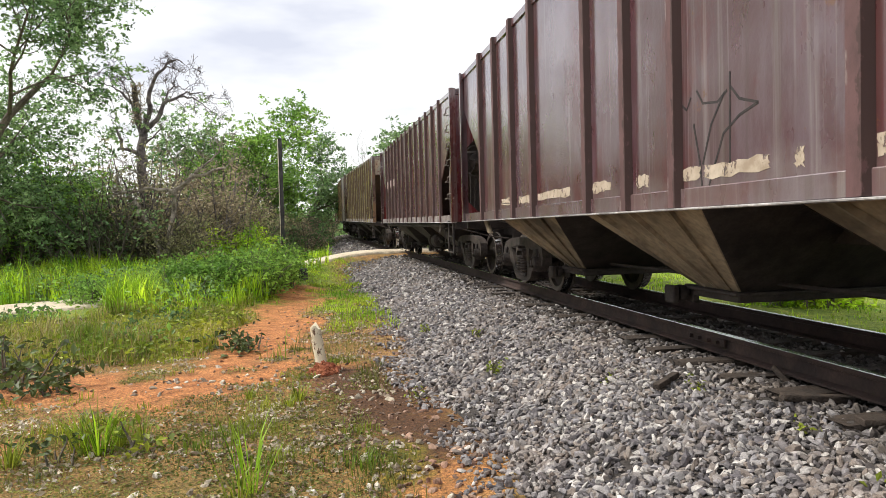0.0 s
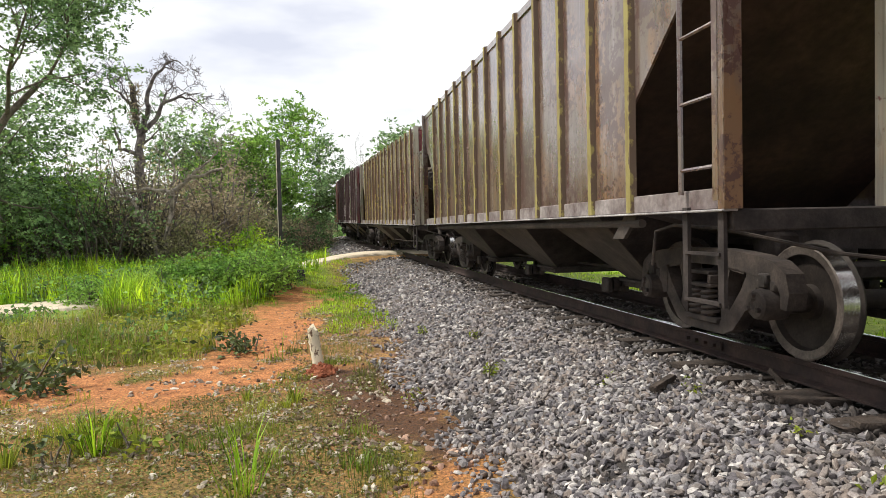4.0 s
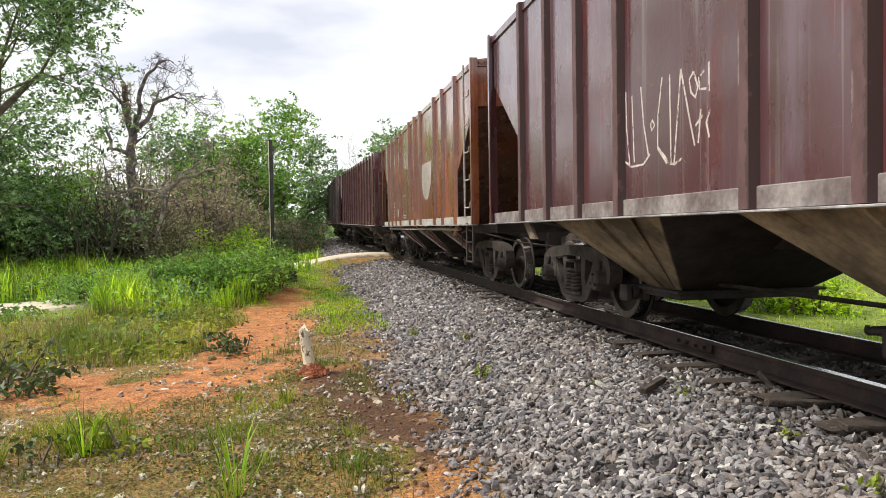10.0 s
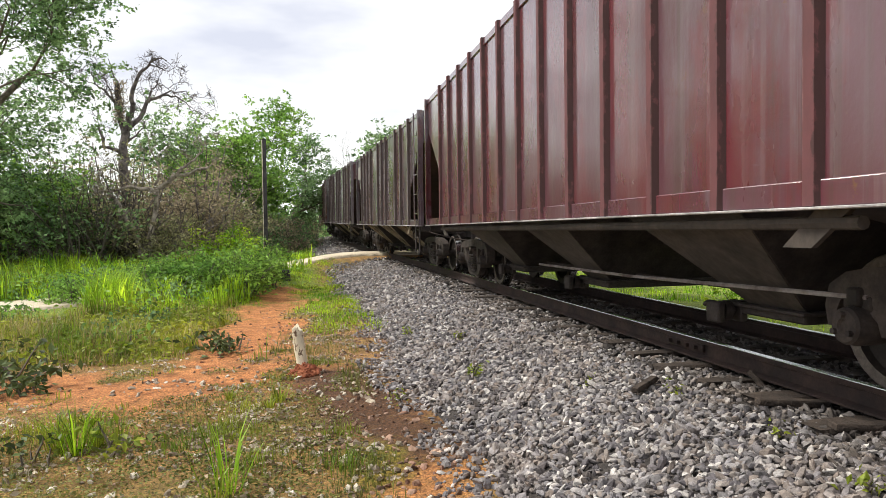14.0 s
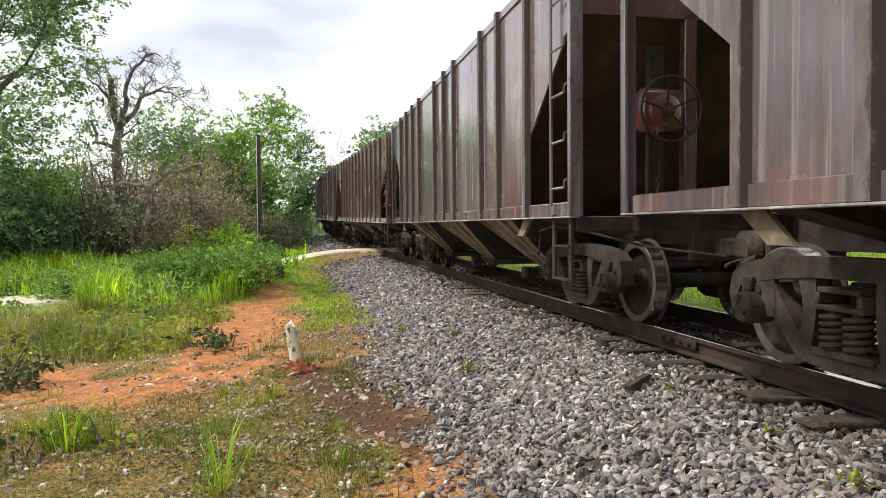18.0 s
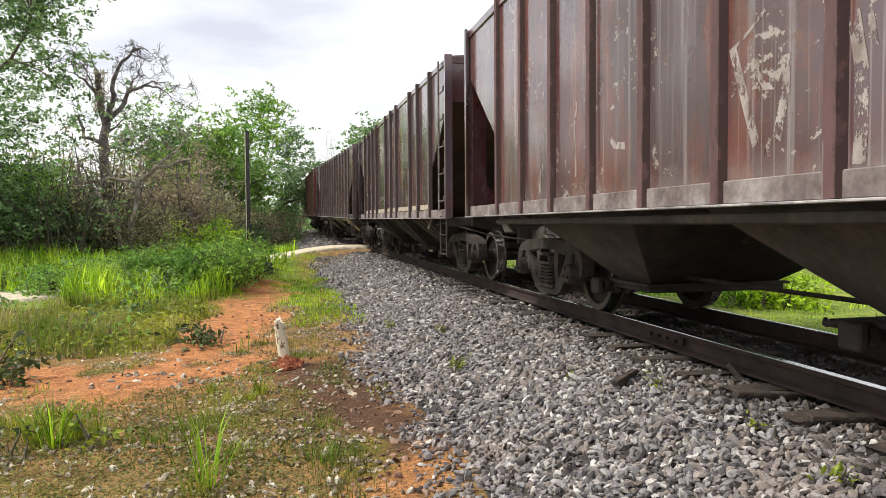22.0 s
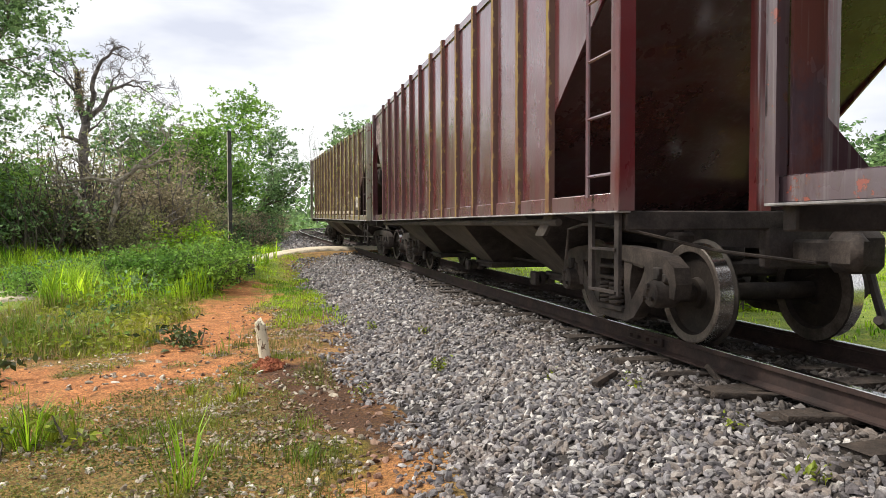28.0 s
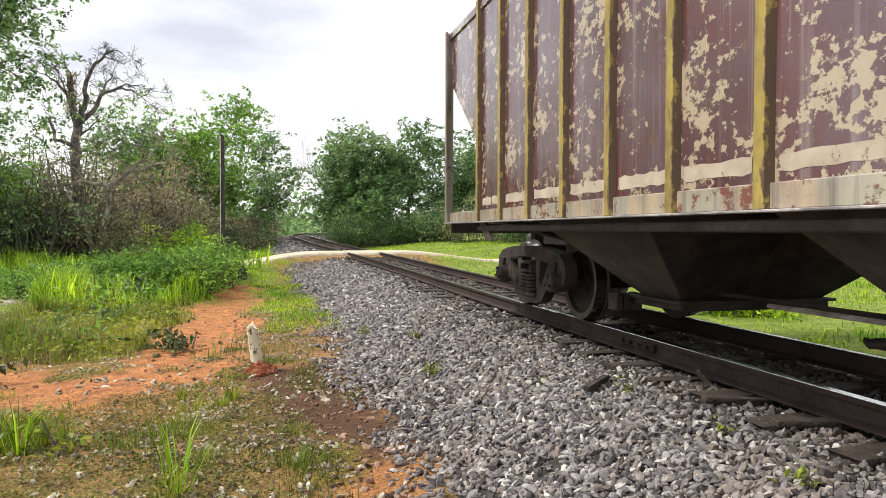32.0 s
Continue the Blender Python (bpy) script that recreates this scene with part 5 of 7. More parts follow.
def dress(cars):
    """Scrawls, patches and lettering on the sides."""
    c = cars[0]
    for pts in ([(-1.03, 1.73), (-1.14, 1.53), (-1.09, 1.17)], [(-1.03, 1.73), (-1.22, 1.61), (-1.27, 1.68)], [(-1.3, 1.51), (-1.37, 1.26), (-1.39, 1.12)],
                [(-1.34, 1.71), (-1.41, 1.62), (-1.57, 1.6), (-1.67, 1.65)], [(-1.64, 1.64), (-1.5, 1.48), (-1.4, 1.25)], [(-1.7, 1.75), (-1.69, 1.18)],
                [(-1.96, 1.53), (-1.79, 1.49), (-1.63, 1.41), (-1.47, 1.12)], [(-1.71, 1.66), (-1.79, 1.58), (-1.96, 1.53)]):
        stroke(c, pts, SPRAY, 0.016, "spray_stroke")
    for k, (a, b) in enumerate(((-1.37, -0.99), (-2.05, -1.42), (-2.32, -2.25), (-3.2, -2.78), (-0.67, -0.48), (0.0, 0.38), (0.95, 1.95), (2.2, 2.7), (3.0, 3.55), (-3.5, -4.4))):
        patch(c, a, b, 1.165, 1.245, PALE, k, ragged=0.014)
    c = cars[1]
    for k, y in enumerate((4.17, 3.41, 2.65)):
        patch(c, y - 0.31, y + 0.31, 2.09, 2.29, ROSE, 20 + k, ragged=0.008)
    c = cars[4]
    for pts in ([(-0.88, 2.05), (-0.72, 1.57), (-0.9, 1.19), (-1.12, 1.51)], [(-0.88, 2.05), (-1.14, 1.64)], [(-1.35, 1.95), (-1.19, 1.24)],
                [(-0.72, 1.59), (-0.93, 1.54), (-0.98, 1.37), (-1.09, 1.17)], [(-1.39, 1.47), (-1.61, 1.41), (-1.28, 1.19)], [(-1.17, 1.24), (-1.52, 1.32), (-1.62, 1.17)]):
        stroke(c, pts, CHALK, 0.02)
    for pts in ([(1.97, 1.91), (1.96, 1.63), (1.91, 1.35)], [(1.87, 1.87), (1.84, 1.38)], [(1.73, 1.9), (1.69, 1.63), (1.62, 1.4)], [(2.1, 1.44), (1.88, 1.35), (1.7, 1.35), (1.6, 1.41)],
                [(1.42, 1.9), (1.48, 1.66), (1.49, 1.45), (1.35, 1.34)], [(1.32, 1.9), (1.31, 1.32)], [(1.18, 1.9), (1.22, 1.63), (1.27, 1.32)], [(1.18, 1.9), (1.09, 1.61), (1.02, 1.4)], [(1.49, 1.44), (1.37, 1.33), (1.27, 1.31), (1.17, 1.34)],
                [(2.13, 1.63), (2.17, 1.61), (2.13, 1.57), (2.09, 1.59), (2.13, 1.63)], [(1.56, 1.64), (1.59, 1.61), (1.57, 1.57), (1.53, 1.6), (1.56, 1.64)],
                [(1.03, 1.85), (1.08, 1.81), (1.06, 1.73), (1.01, 1.69), (0.98, 1.75), (1.03, 1.85)], [(0.91, 1.83), (0.97, 1.8), (0.96, 1.73), (0.89, 1.72)], [(0.86, 1.87), (0.86, 1.7)], [(1.01, 1.52), (0.93, 1.57)], [(0.95, 1.61), (0.98, 1.41)], [(0.85, 1.59), (0.89, 1.52), (0.86, 1.43)]):
        stroke(c, pts, CHALK, 0.015)
    for k in range(5):
        patch(c, -2.75 - 0.1 * k, -2.81 - 0.1 * k, 1.62, 1.67, PALE, 60 + k, "worn_letter", 0.006)
    c = cars[5]
    words(c, "D", 0.30, 1.36, 0.075, CHALK)
    stroke(c, [(1.74, 1.73), (1.23, 1.74), (1.24, 1.24), (1.75, 1.25), (1.74, 1.72)], CHALK, 0.02)
    patch(c, 2.56, 2.96, 1.22, 1.42, GREYPATCH, 31, ragged=0.006)
    for k in range(7):
        patch(c, 1.29 + 0.065 * k, 1.33 + 0.065 * k, 1.17, 1.205, CHALK, 40 + k, "worn_letter", 0.003)
    part("emblem", Form().prism([(-1.07 + 0.62 * math.cos(a) - 0.6, 2.25 + 0.75 * math.sin(a)) for a in np.linspace(math.pi, 2 * math.pi, 15)], "x", -XS - 0.004, -XS + 0.001), EMBLEM, c, "faded white half-round emblem")
    for k, row in enumerate((("LOT.", "60 200 kg."), ("TARA", "19.605 kg."), ("COMP.", "13.00   M."), ("LARG.", "2.77   M."), ("ALT.", "3.65   M."))):
        words(c, row[0], 3.55, 1.575 - 0.093 * k, 0.075, FADED)
        words(c, row[1], 3.33 if k < 2 else 3.26, 1.575 - 0.093 * k, 0.075, FADED)
    patch(cars[7], 4.93, 5.74, 2.62, 3.05, GREYPATCH, 70, ragged=0.006)
    c = cars[8]
    for k in range(9):  # lime run down the middle panel
        y = -0.95 - 0.028 * k + 0.012 * math.sin(k * 2.3)
        top, foot = 2.95 - 0.12 * (k % 3), 1.22 + 0.16 * (k * 5 % 4)
        pts = [(y + 0.008 * math.sin(j * 1.9 + k), top + (foot - top) * j / 7) for j in range(8)]
        stroke(c, pts, STREAKWHITE, (0.016, 0.03, 0.012)[k % 3], "rain_streak")
    for pts in ([(-3.46, 1.26), (-3.68, 1.25)], [(-3.46, 1.26), (-3.48, 1.09), (-3.69, 1.11)], [(-3.52, 1.18), (-3.57, 1.21), (-3.62, 1.17), (-3.57, 1.14), (-3.52, 1.18)]):
        stroke(c, pts, PALE, 0.010)
    rnd = random.Random(8)
    for k, places in ((7, (2.74, 1.54, 0.25, -1.44)), (8, (-0.37, -1.07, -1.11, -1.18, -2.15)), (10, (0.61, -0.5, -0.94, -0.97, -1.75, -2.16))):
        for y in places:
            z, pts = rnd.uniform(1.12, 1.3), []
            while z < 3.2:
                pts.append((y + rnd.uniform(-0.010, 0.010), z))
                z += rnd.uniform(0.05, 0.14)
            stroke(cars[k], pts, STREAKWHITE, rnd.uniform(0.010, 0.028), "rain_streak")
    c = cars[9]
    for pts, w in (([(0.06, 1.93), (0.18, 1.86), (0.29, 1.81)], 0.02), ([(0.32, 1.81), (0.21, 1.51), (0.12, 1.28)], 0.06), ([(0.11, 1.71), (0.12, 1.64), (0.06, 1.56), (-0.07, 1.54)], 0.035), ([(-0.09, 1.68), (-0.09, 1.5), (-0.03, 1.3)], 0.06),
                   ([(2.37, 1.88), (2.42, 1.69), (2.39, 1.27)], 0.03), ([(3.21, 1.4), (3.25, 1.21), (3.16, 1.09)], 0.04), ([(1.79, 1.54), (1.69, 1.45), (1.53, 1.43)], 0.05), ([(-0.49, 1.76), (-0.54, 1.52), (-0.54, 1.28), (-0.53, 1.13)], 0.07), ([(-0.58, 1.73), (-0.61, 1.59)], 0.03),
                   ([(-1.77, 1.95), (-1.79, 1.75), (-1.78, 1.55)], 0.03), ([(-2.6, 1.9), (-2.69, 1.4)], 0.03)):
        stroke(c, pts, SMEAR, w, "pale_smear")
    for k, (a, b) in enumerate(((-1.68, -1.83), (-2.45, -2.62))):
        patch(c, a, b, 1.75 + 0.1 * (k % 2), 2.1, SMEAR, 80 + k, ragged=0.05)
    c = cars[10]
    for a, b in zip(WIDE[:-1], WIDE[1:]):
        patch(c, 4.55 - a - 0.09, 4.55 - b + 0.09, 1.13, 1.215, CREAMBAND, int(a * 10), "cream_band", 0.004)
    for pts in ([(4.27, 2.31), (4.21, 2.1)], [(4.41, 1.87), (4.26, 1.64)], [(3.55, 1.96), (3.45, 1.77), (3.35, 1.59)], [(3.33, 1.63), (3.26, 1.68)], [(3.3, 2.05), (3.31, 1.92), (3.17, 1.71), (3.14, 1.58)],
                [(2.57, 1.84), (2.52, 1.72)], [(2.52, 1.83), (2.45, 1.73), (2.46, 1.81)], [(-1.75, 1.95), (-1.8, 1.75), (-1.84, 1.95)], [(-1.6, 2.0), (-1.7, 1.7)]):
        stroke(c, pts, PALE, 0.012)
    c = cars[12]
    for k, pts in enumerate(([(2.34, 2.11), (2.39, 1.77)], [(2.97, 2.17), (3.01, 1.95)], [(3.09, 1.63), (2.95, 1.81)], [(1.02, 1.88), (1.0, 1.74)], [(0.94, 1.71), (0.93, 1.41), (0.75, 1.17)], [(0.65, 1.74), (0.64, 1.51)], [(0.41, 1.71), (0.38, 1.35), (0.35, 1.1)], [(1.63, 1.64), (1.61, 1.19)])):
        dense = []
        for p, q in zip(pts[:-1], pts[1:]):
            for j in range(6):
                dense.append((p[0] + (q[0] - p[0]) * j / 6 + 0.008 * math.sin(j * 5 + k), p[1] + (q[1] - p[1]) * j / 6))
        stroke(c, dense + [pts[-1]], DUSTRED, 0.014, "pale_drip")
    patch(c, 5.0, 5.74, 2.68, 3.1, DUSTRED, 71, ragged=0.006)
    c = cars[13]
    for k in range(13):
        patch(c, 4.81 - 0.754 * k, 4.24 - 0.754 * k, 1.165, 1.245, CREAMBAND, 110 + k, "cream_band", 0.008)
    b = part("notice", Form().box(-XS - 0.014, -4.75, 1.33, -XS + 0.001, -4.35, 1.60, 0.004), CHALK, c, "white painted notice with unreadable rows")
    rnd = random.Random(3)
    for r in range(5):
        y = -4.40
        while y > -4.65:
            w = rnd.uniform(0.02, 0.05)
            part("notice_bar", Form().box(-XS - 0.018, y - w, 1.555 - 0.035 * r, -XS - 0.013, y, 1.572 - 0.035 * r), GREYPATCH, b)
            y -= w + 0.02
    part("tag_plate", Form().box(-XS - 0.03, -4.73, 1.14, -XS + 0.001, -4.40, 1.27, 0.008), STEEL_DARK, c, "dark bolted plate")
    for k, (y, z) in enumerate(((-2.45, 2.16), (-3.1, 1.76))):
        patch(c, y - 0.2, y + 0.2, z - 0.03, z + 0.04, PALE, 130 + k)


def build_train():
    cars = []
    for kind, body, ribs, ends, sill, under, brake, hooked, n, label in FLEET:
        pick = lambda q: P[q] if isinstance(q, str) else q
        cars.append(hopper_wagon(kind, pick(body), pick(ribs), pick(ends), pick(sill), brake, hooked, label, pick(under), n or 12, P["cream_end"] if brake == "stand" and body != "burgundy" else None, *((0.7, 1.3, 5.05) if body == "peeled" else ((0.15, 0.7, 4.9) if n == 13 else (0.0, 1.3, 4.6)))))
    return cars


CARS = build_train()
dress(CARS)
for q in CARS[12].children:
    if q.name.startswith("rib") and q.location.y < 0.6:
        q.material_slots[0].material = P["yellow_rib"]


# ---- plants ----
def leaf_soup(points, sizes, rng, narrow=0.5, droop=0.3, flat=0.6):
    """A folded diamond leaf at each point, turned at random."""
    n = len(points)
    d = rng.normal(size=(n, 3))
    d[:, 2] = d[:, 2] * flat - droop
    d /= np.linalg.norm(d, axis=1)[:, None]
    u = rng.normal(size=(n, 3)) * 0.7 + np.array([0, 0, 0.5])
    w = np.cross(d, u)
    w /= np.linalg.norm(w, axis=1)[:, None]
    nrm = np.cross(w, d)
    s = np.asarray(sizes)[:, None]
    a, b = points - d * s * 0.5, points + d * s * 0.5
    c1 = points + w * s * narrow * 0.5 + nrm * s * 0.10
    c2 = points - w * s * narrow * 0.5 + nrm * s * 0.10
    v = np.stack([a, c1, b, c2], 1).reshape(-1, 3)
    k = np.arange(n)[:, None] * 4
    f = np.concatenate([k + np.array([[0, 1, 2]]), k + np.array([[0, 2, 3]])], 0)
    return v, f


def limbs(rng, starts, levels, spread, wobble=0.25, lift=0.12, trim=(0.42, 0.66)):
    """Tapered, forking limbs from (place, way, length, radius). Gives the wood and the twigs' tips."""
    form, tips = Form(), []

    def limb(p, d, length, r, level):
        pts, rad, q = [p], [r], d
        steps = 5 if level < 2 else 4
        for i in range(steps):
            q = (q + Vector(rng.normal(size=3)) * wobble * 0.5 + Vector((0, 0, lift * 0.3))).normalized()
            p = p + q * (length / steps)
            pts.append(p)
            rad.append(max(r * (1 - 0.62 * (i + 1) / steps), 0.006))
            if level < levels and i >= (1 if level == 0 else 0):
                for _ in range(1 if rng.random() < 0.75 else 2):
                    side = Vector(rng.normal(size=3))
                    side = (side - q * side.dot(q)).normalized()
                    nd = (q * (0.55 if level else 0.45) + side * spread + Vector((0, 0, lift))).normalized()
                    limb(p, nd, length * rng.uniform(*trim), rad[-1] * 0.62, level + 1)
        if level >= levels - 1:
            tips.extend(pts[2:])
        form.tube(pts, rad, 7 if level < 2 else (5 if level == 2 else 3), level < 2)

    for p, d, length, r in starts:
        limb(Vector(p), Vector(d).normalized(), length, r, 0)
    return form, np.array([t[:] for t in tips])


def sprays(rng, tips, n, clump, size, per=13):
    """Leaves in small sprays: each spray is a short line of leaves that droops from a tip."""
    m = n // per
    base = tips[rng.integers(0, len(tips), m)] + rng.normal(size=(m, 3)) * np.array([clump, clump, clump * 0.6])
    way = rng.normal(size=(m, 3)) * np.array([1, 1, 0.35]) + np.array([0, 0, -0.15])
    way /= np.linalg.norm(way, axis=1)[:, None]
    k = np.tile(np.linspace(0, 1, per), m)
    pts = np.repeat(base, per, 0) + np.repeat(way, per, 0) * (k * size * 3.2)[:, None] + rng.normal(size=(m * per, 3)) * size * 0.28
    return leaf_soup(pts, size * rng.uniform(0.6, 1.35, m * per), rng)


def tree(name, label, x, y, height, spread, leaf_mat, leaves, size, seed, lean=(0, 0), r0=0.16, clump=0.45, levels=3, category="tree", lift=0.12):
    rng = np.random.default_rng(seed)
    form, tips = limbs(rng, [((0, 0, 0), (lean[0], lean[1], 1), height * 0.58, r0)], levels, spread, lift=lift)
    ob = new(name)
    ob.location = (x, y, float(ground_z(x, y)) - 0.05)
    tagged(ob, label, category)
    part("trunk", form, BARK, ob)
    if leaves:
        v, f = sprays(rng, tips, leaves, clump, size)
        part("crown", soup("crown", v, f, leaf_mat), None, ob)
    return ob


def bush(name, label, x, y, w, d, h, leaf_mat, leaves, size, seed, category="bush", twigs=30):
    """Many thin stems out of the ground with clumps of leaves about them."""
    rng = np.random.default_rng(seed)
    ob = new(name)
    ob.location = (x, y, float(ground_z(x, y)))
    tagged(ob, label, category)
    form, tips = Form(), []
    for k in range(twigs):
        a, r = rng.uniform(0, 2 * math.pi), math.sqrt(rng.random())
        p = Vector((math.cos(a) * r * w / 2, math.sin(a) * r * d / 2, -0.05))
        top = h * rng.uniform(0.45, 1.0) * (1 - 0.35 * r * r)
        q = Vector((rng.normal() * 0.2, rng.normal() * 0.2, 1)).normalized()
        pts, rad = [p], [0.012 + 0.006 * h]
        for i in range(5):
            q = (q + Vector(rng.normal(size=3)) * 0.2).normalized()
            p = p + q * (top / 5)
            pts.append(p)
            rad.append(rad[0] * (1 - i / 6))
            tips += [p] * (i + 1)
        form.tube(pts, rad, 3, False)
    tagged(part("stem", form, BARK if leaf_mat is not TWIG else DEADWOOD, ob), kind="stuff")
    tips = np.array([t[:] for t in tips])
    v, f = sprays(rng, tips, leaves, w * 0.06 + 0.06, size, 5)
    v[:, 2] = np.maximum(v[:, 2], 0.0)
    part("foliage", soup("foliage", v, f, leaf_mat), None, ob)
    return ob


def crooked(rng, ways, low, bits):
    """Bent tapering limbs along the given ways (x, y, height), with finer twigs on them."""
    wood = Form()
    for pts, r0, r1, twigs in ways:
        dense = []
        for a, b in zip(pts[:-1], pts[1:]):
            for k in (0, 0.33, 0.66):
                dense.append(Vector(a).lerp(Vector(b), k) + Vector(rng.normal(size=3)) * 0.03 - Vector((0, 0, low)))
        dense.append(Vector(pts[-1]) - Vector((0, 0, low)))
        wood.tube(dense, [r0 + (r1 - r0) * i / (len(dense) - 1) for i in range(len(dense))], 7)
        for i in range(3, len(dense), twigs):
            way = (dense[min(i + 1, len(dense) - 1)] - dense[i - 1]).normalized()
            starts = [(dense[i], Vector(rng.normal(size=3)) * 0.7 + Vector((0, 0, 0.4)) + way, rng.uniform(0.4, bits), 0.013)]
            twig, _ = limbs(rng, starts, 2, 0.6, 0.5, 0.05)
            wood.add(twig.v, twig.f)
    return wood


def dead_tree():
    """A bare grey tree: crooked trunk, a few long curling limbs and fine twigs."""
    rng = np.random.default_rng(23)
    ob = tagged(new("dead_tree"), "bare grey dead tree with twisted limbs", "tree")
    low = float(ground_z(-10.4, 28.0)) - 0.1
    ob.location = (-10.4, 28.0, low)
    ways = [
        ([(0.4, 0, -0.6), (0.35, 0, 0.4), (0.22, 0.05, 2.0), (0.12, 0, 3.3), (0.11, 0, 3.9), (0.22, 0, 4.7)], 0.19, 0.15, 6),
        ([(0.2, 0, 4.5), (0.05, 0, 5.2), (-0.01, 0, 5.6), (-0.03, 0, 6.5)], 0.13, 0.10, 4),
        ([(0.2, 0, 4.6), (0.38, 0.1, 5.42), (0.53, 0.1, 6.26), (0.75, 0, 6.93), (1.07, 0, 7.21), (1.43, 0, 7.5), (1.72, 0, 7.38)], 0.11, 0.014, 2),
        ([(1.05, 0, 7.2), (1.4, 0.1, 7.15), (1.75, 0.1, 7.0)], 0.03, 0.008, 3),
        ([(0.26, 0, 4.75), (0.79, -0.1, 5.26), (1.04, -0.1, 5.81), (1.4, -0.2, 5.95), (1.74, -0.2, 6.08), (2.2, -0.2, 5.93), (2.67, -0.2, 5.56)], 0.10, 0.012, 2),
        ([(1.04, -0.1, 5.85), (1.21, 0, 6.32), (1.49, 0, 6.45), (1.74, 0, 6.34)], 0.04, 0.01, 2),
        ([(1.48, -0.2, 5.97), (1.84, -0.1, 6.25), (2.34, 0, 6.21), (2.75, 0, 6.05)], 0.035, 0.008, 2),
        ([(0.13, 0, 4.9), (-0.14, 0, 5.78), (-0.48, 0.1, 6.2), (-0.8, 0.1, 6.42), (-1.15, 0.1, 6.6)], 0.07, 0.012, 3),
        ([(-0.9, 0.1, 6.48), (-0.95, 0.1, 6.87), (-0.79, 0.1, 7.06)], 0.025, 0.01, 4),
        ([(-0.02, 0, 6.4), (-0.23, 0, 6.9), (-0.34, 0, 7.4)], 0.04, 0.01, 4),
        ([(-0.22, 0, 5.86), (-0.36, 0, 6.44), (-0.55, 0, 6.75)], 0.03, 0.01, 4),
        ([(0.11, 0, 3.9), (-0.53, -0.2, 4.15), (-0.68, -0.2, 4.85)], 0.09, 0.04, 3),
        ([(0.2, 0, 4.3), (0.6, -0.3, 4.5), (0.95, -0.3, 5.0)], 0.05, 0.015, 3),
    ]
    part("trunk", crooked(rng, ways, low, 0.75), DEADWOOD, ob)
    pts = np.array([(rng.normal() * 0.13 + 0.02, rng.normal() * 0.15, rng.uniform(5.0, 6.6) - low) for _ in range(420)])
    v, f = leaf_soup(pts, rng.uniform(0.1, 0.3, 420), rng, 0.15, 0.8)
    part("vine", soup("vine", v, f, TWIG), None, ob, "dry vine wrapped round the broken top")


def leaning_limbs():
    """Bleached limbs that have come down over the thicket."""
    rng = np.random.default_rng(29)
    ob = tagged(new("fallen_limb"), "bleached fallen limbs caught in the dry thicket", "branch")
    low = float(ground_z(-9.1, 26.5))
    ob.location = (-10.4, 26.5, low)
    ways = [
        ([(1.25, 0.1, -0.6), (1.3, 0, 0.4), (1.42, 0, 1.4), (1.58, 0, 2.5)], 0.10, 0.08, 5),
        ([(1.5, 0, 2.4), (1.85, 0, 2.65), (2.16, 0, 2.95), (2.72, -0.1, 3.07), (3.34, -0.1, 3.24)], 0.09, 0.05, 3),
        ([(1.5, 0, 2.4), (0.75, 0, 2.56), (0.2, 0, 2.44), (-0.4, -0.1, 2.4)], 0.08, 0.02, 2),
        ([(0.0, 0, 2.3), (0.2, 0, 2.0), (0.47, -0.1, 1.5), (0.85, -0.1, 0.93), (1.0, 0, -0.5)], 0.07, 0.09, 4),
        ([(1.5, 0, 2.6), (1.68, 0, 3.2), (1.52, 0.1, 3.6), (1.3, 0.1, 4.0)], 0.05, 0.012, 2),
        ([(2.2, 0, 2.95), (2.72, 0, 3.5), (3.12, 0, 3.8), (3.3, 0, 4.4)], 0.05, 0.012, 2),
        ([(0.76, 0, 2.58), (0.45, 0, 3.0), (0.0, 0, 3.3), (-0.3, 0, 3.2)], 0.04, 0.01, 2),
    ]
    part("limb", crooked(rng, ways, low, 0.7), PALEWOOD, ob)


leaning_limbs()
dead_tree()
# big tree whose boughs hang over the grass
tree("tree", "tall leafy tree with feathery boughs beside the grass", -13.2, 20.5, 11.0, 0.9, LEAF, 24000, 0.13, 11, (0.10, 0.0), 0.2, 0.42)
tree("tree", "slender green tree in the thicket", -16.5, 23.0, 9.5, 0.85, LEAF, 14000, 0.14, 12, (0.12, 0), 0.15, 0.5)
tree("tree", "bushy green tree at the edge of the thicket", -19.0, 27.0, 8.0, 0.9, LEAF, 9000, 0.16, 13, (0.05, 0), 0.15, 0.6)
tree("tree", "small green tree in the thicket", -14.5, 27.5, 6.0, 0.9, LEAF_BRIGHT, 5000, 0.17, 14, (0, 0), 0.12, 0.5)
# green trees beyond the pole
tree("tree", "broad bright green tree behind the pole", -6.2, 40.0, 9.0, 0.95, LEAF_BRIGHT, 26000, 0.18, 31, (0, 0), 0.2, 0.55)
tree("tree", "green tree with a layered crown by the line", -5.9, 46.0, 8.8, 1.0, LEAF, 8000, 0.2, 32, (0.35, 0), 0.2, 0.38, lift=0.3)
tree("tree", "leafy green tree in the thicket", -15.0, 25.0, 6.2, 0.8, LEAF, 5500, 0.13, 37, (0.0, 0), 0.12, 0.4)
tree("tree", "small leafy tree in the thicket", -13.2, 27.5, 4.6, 0.8, LEAF_BRIGHT, 4200, 0.14, 38, (0.0, 0), 0.10, 0.4)
tree("tree", "leafy tree above the thicket", -9.8, 42.0, 8.6, 0.9, LEAF, 16000, 0.18, 33, (0, 0), 0.18, 0.6)
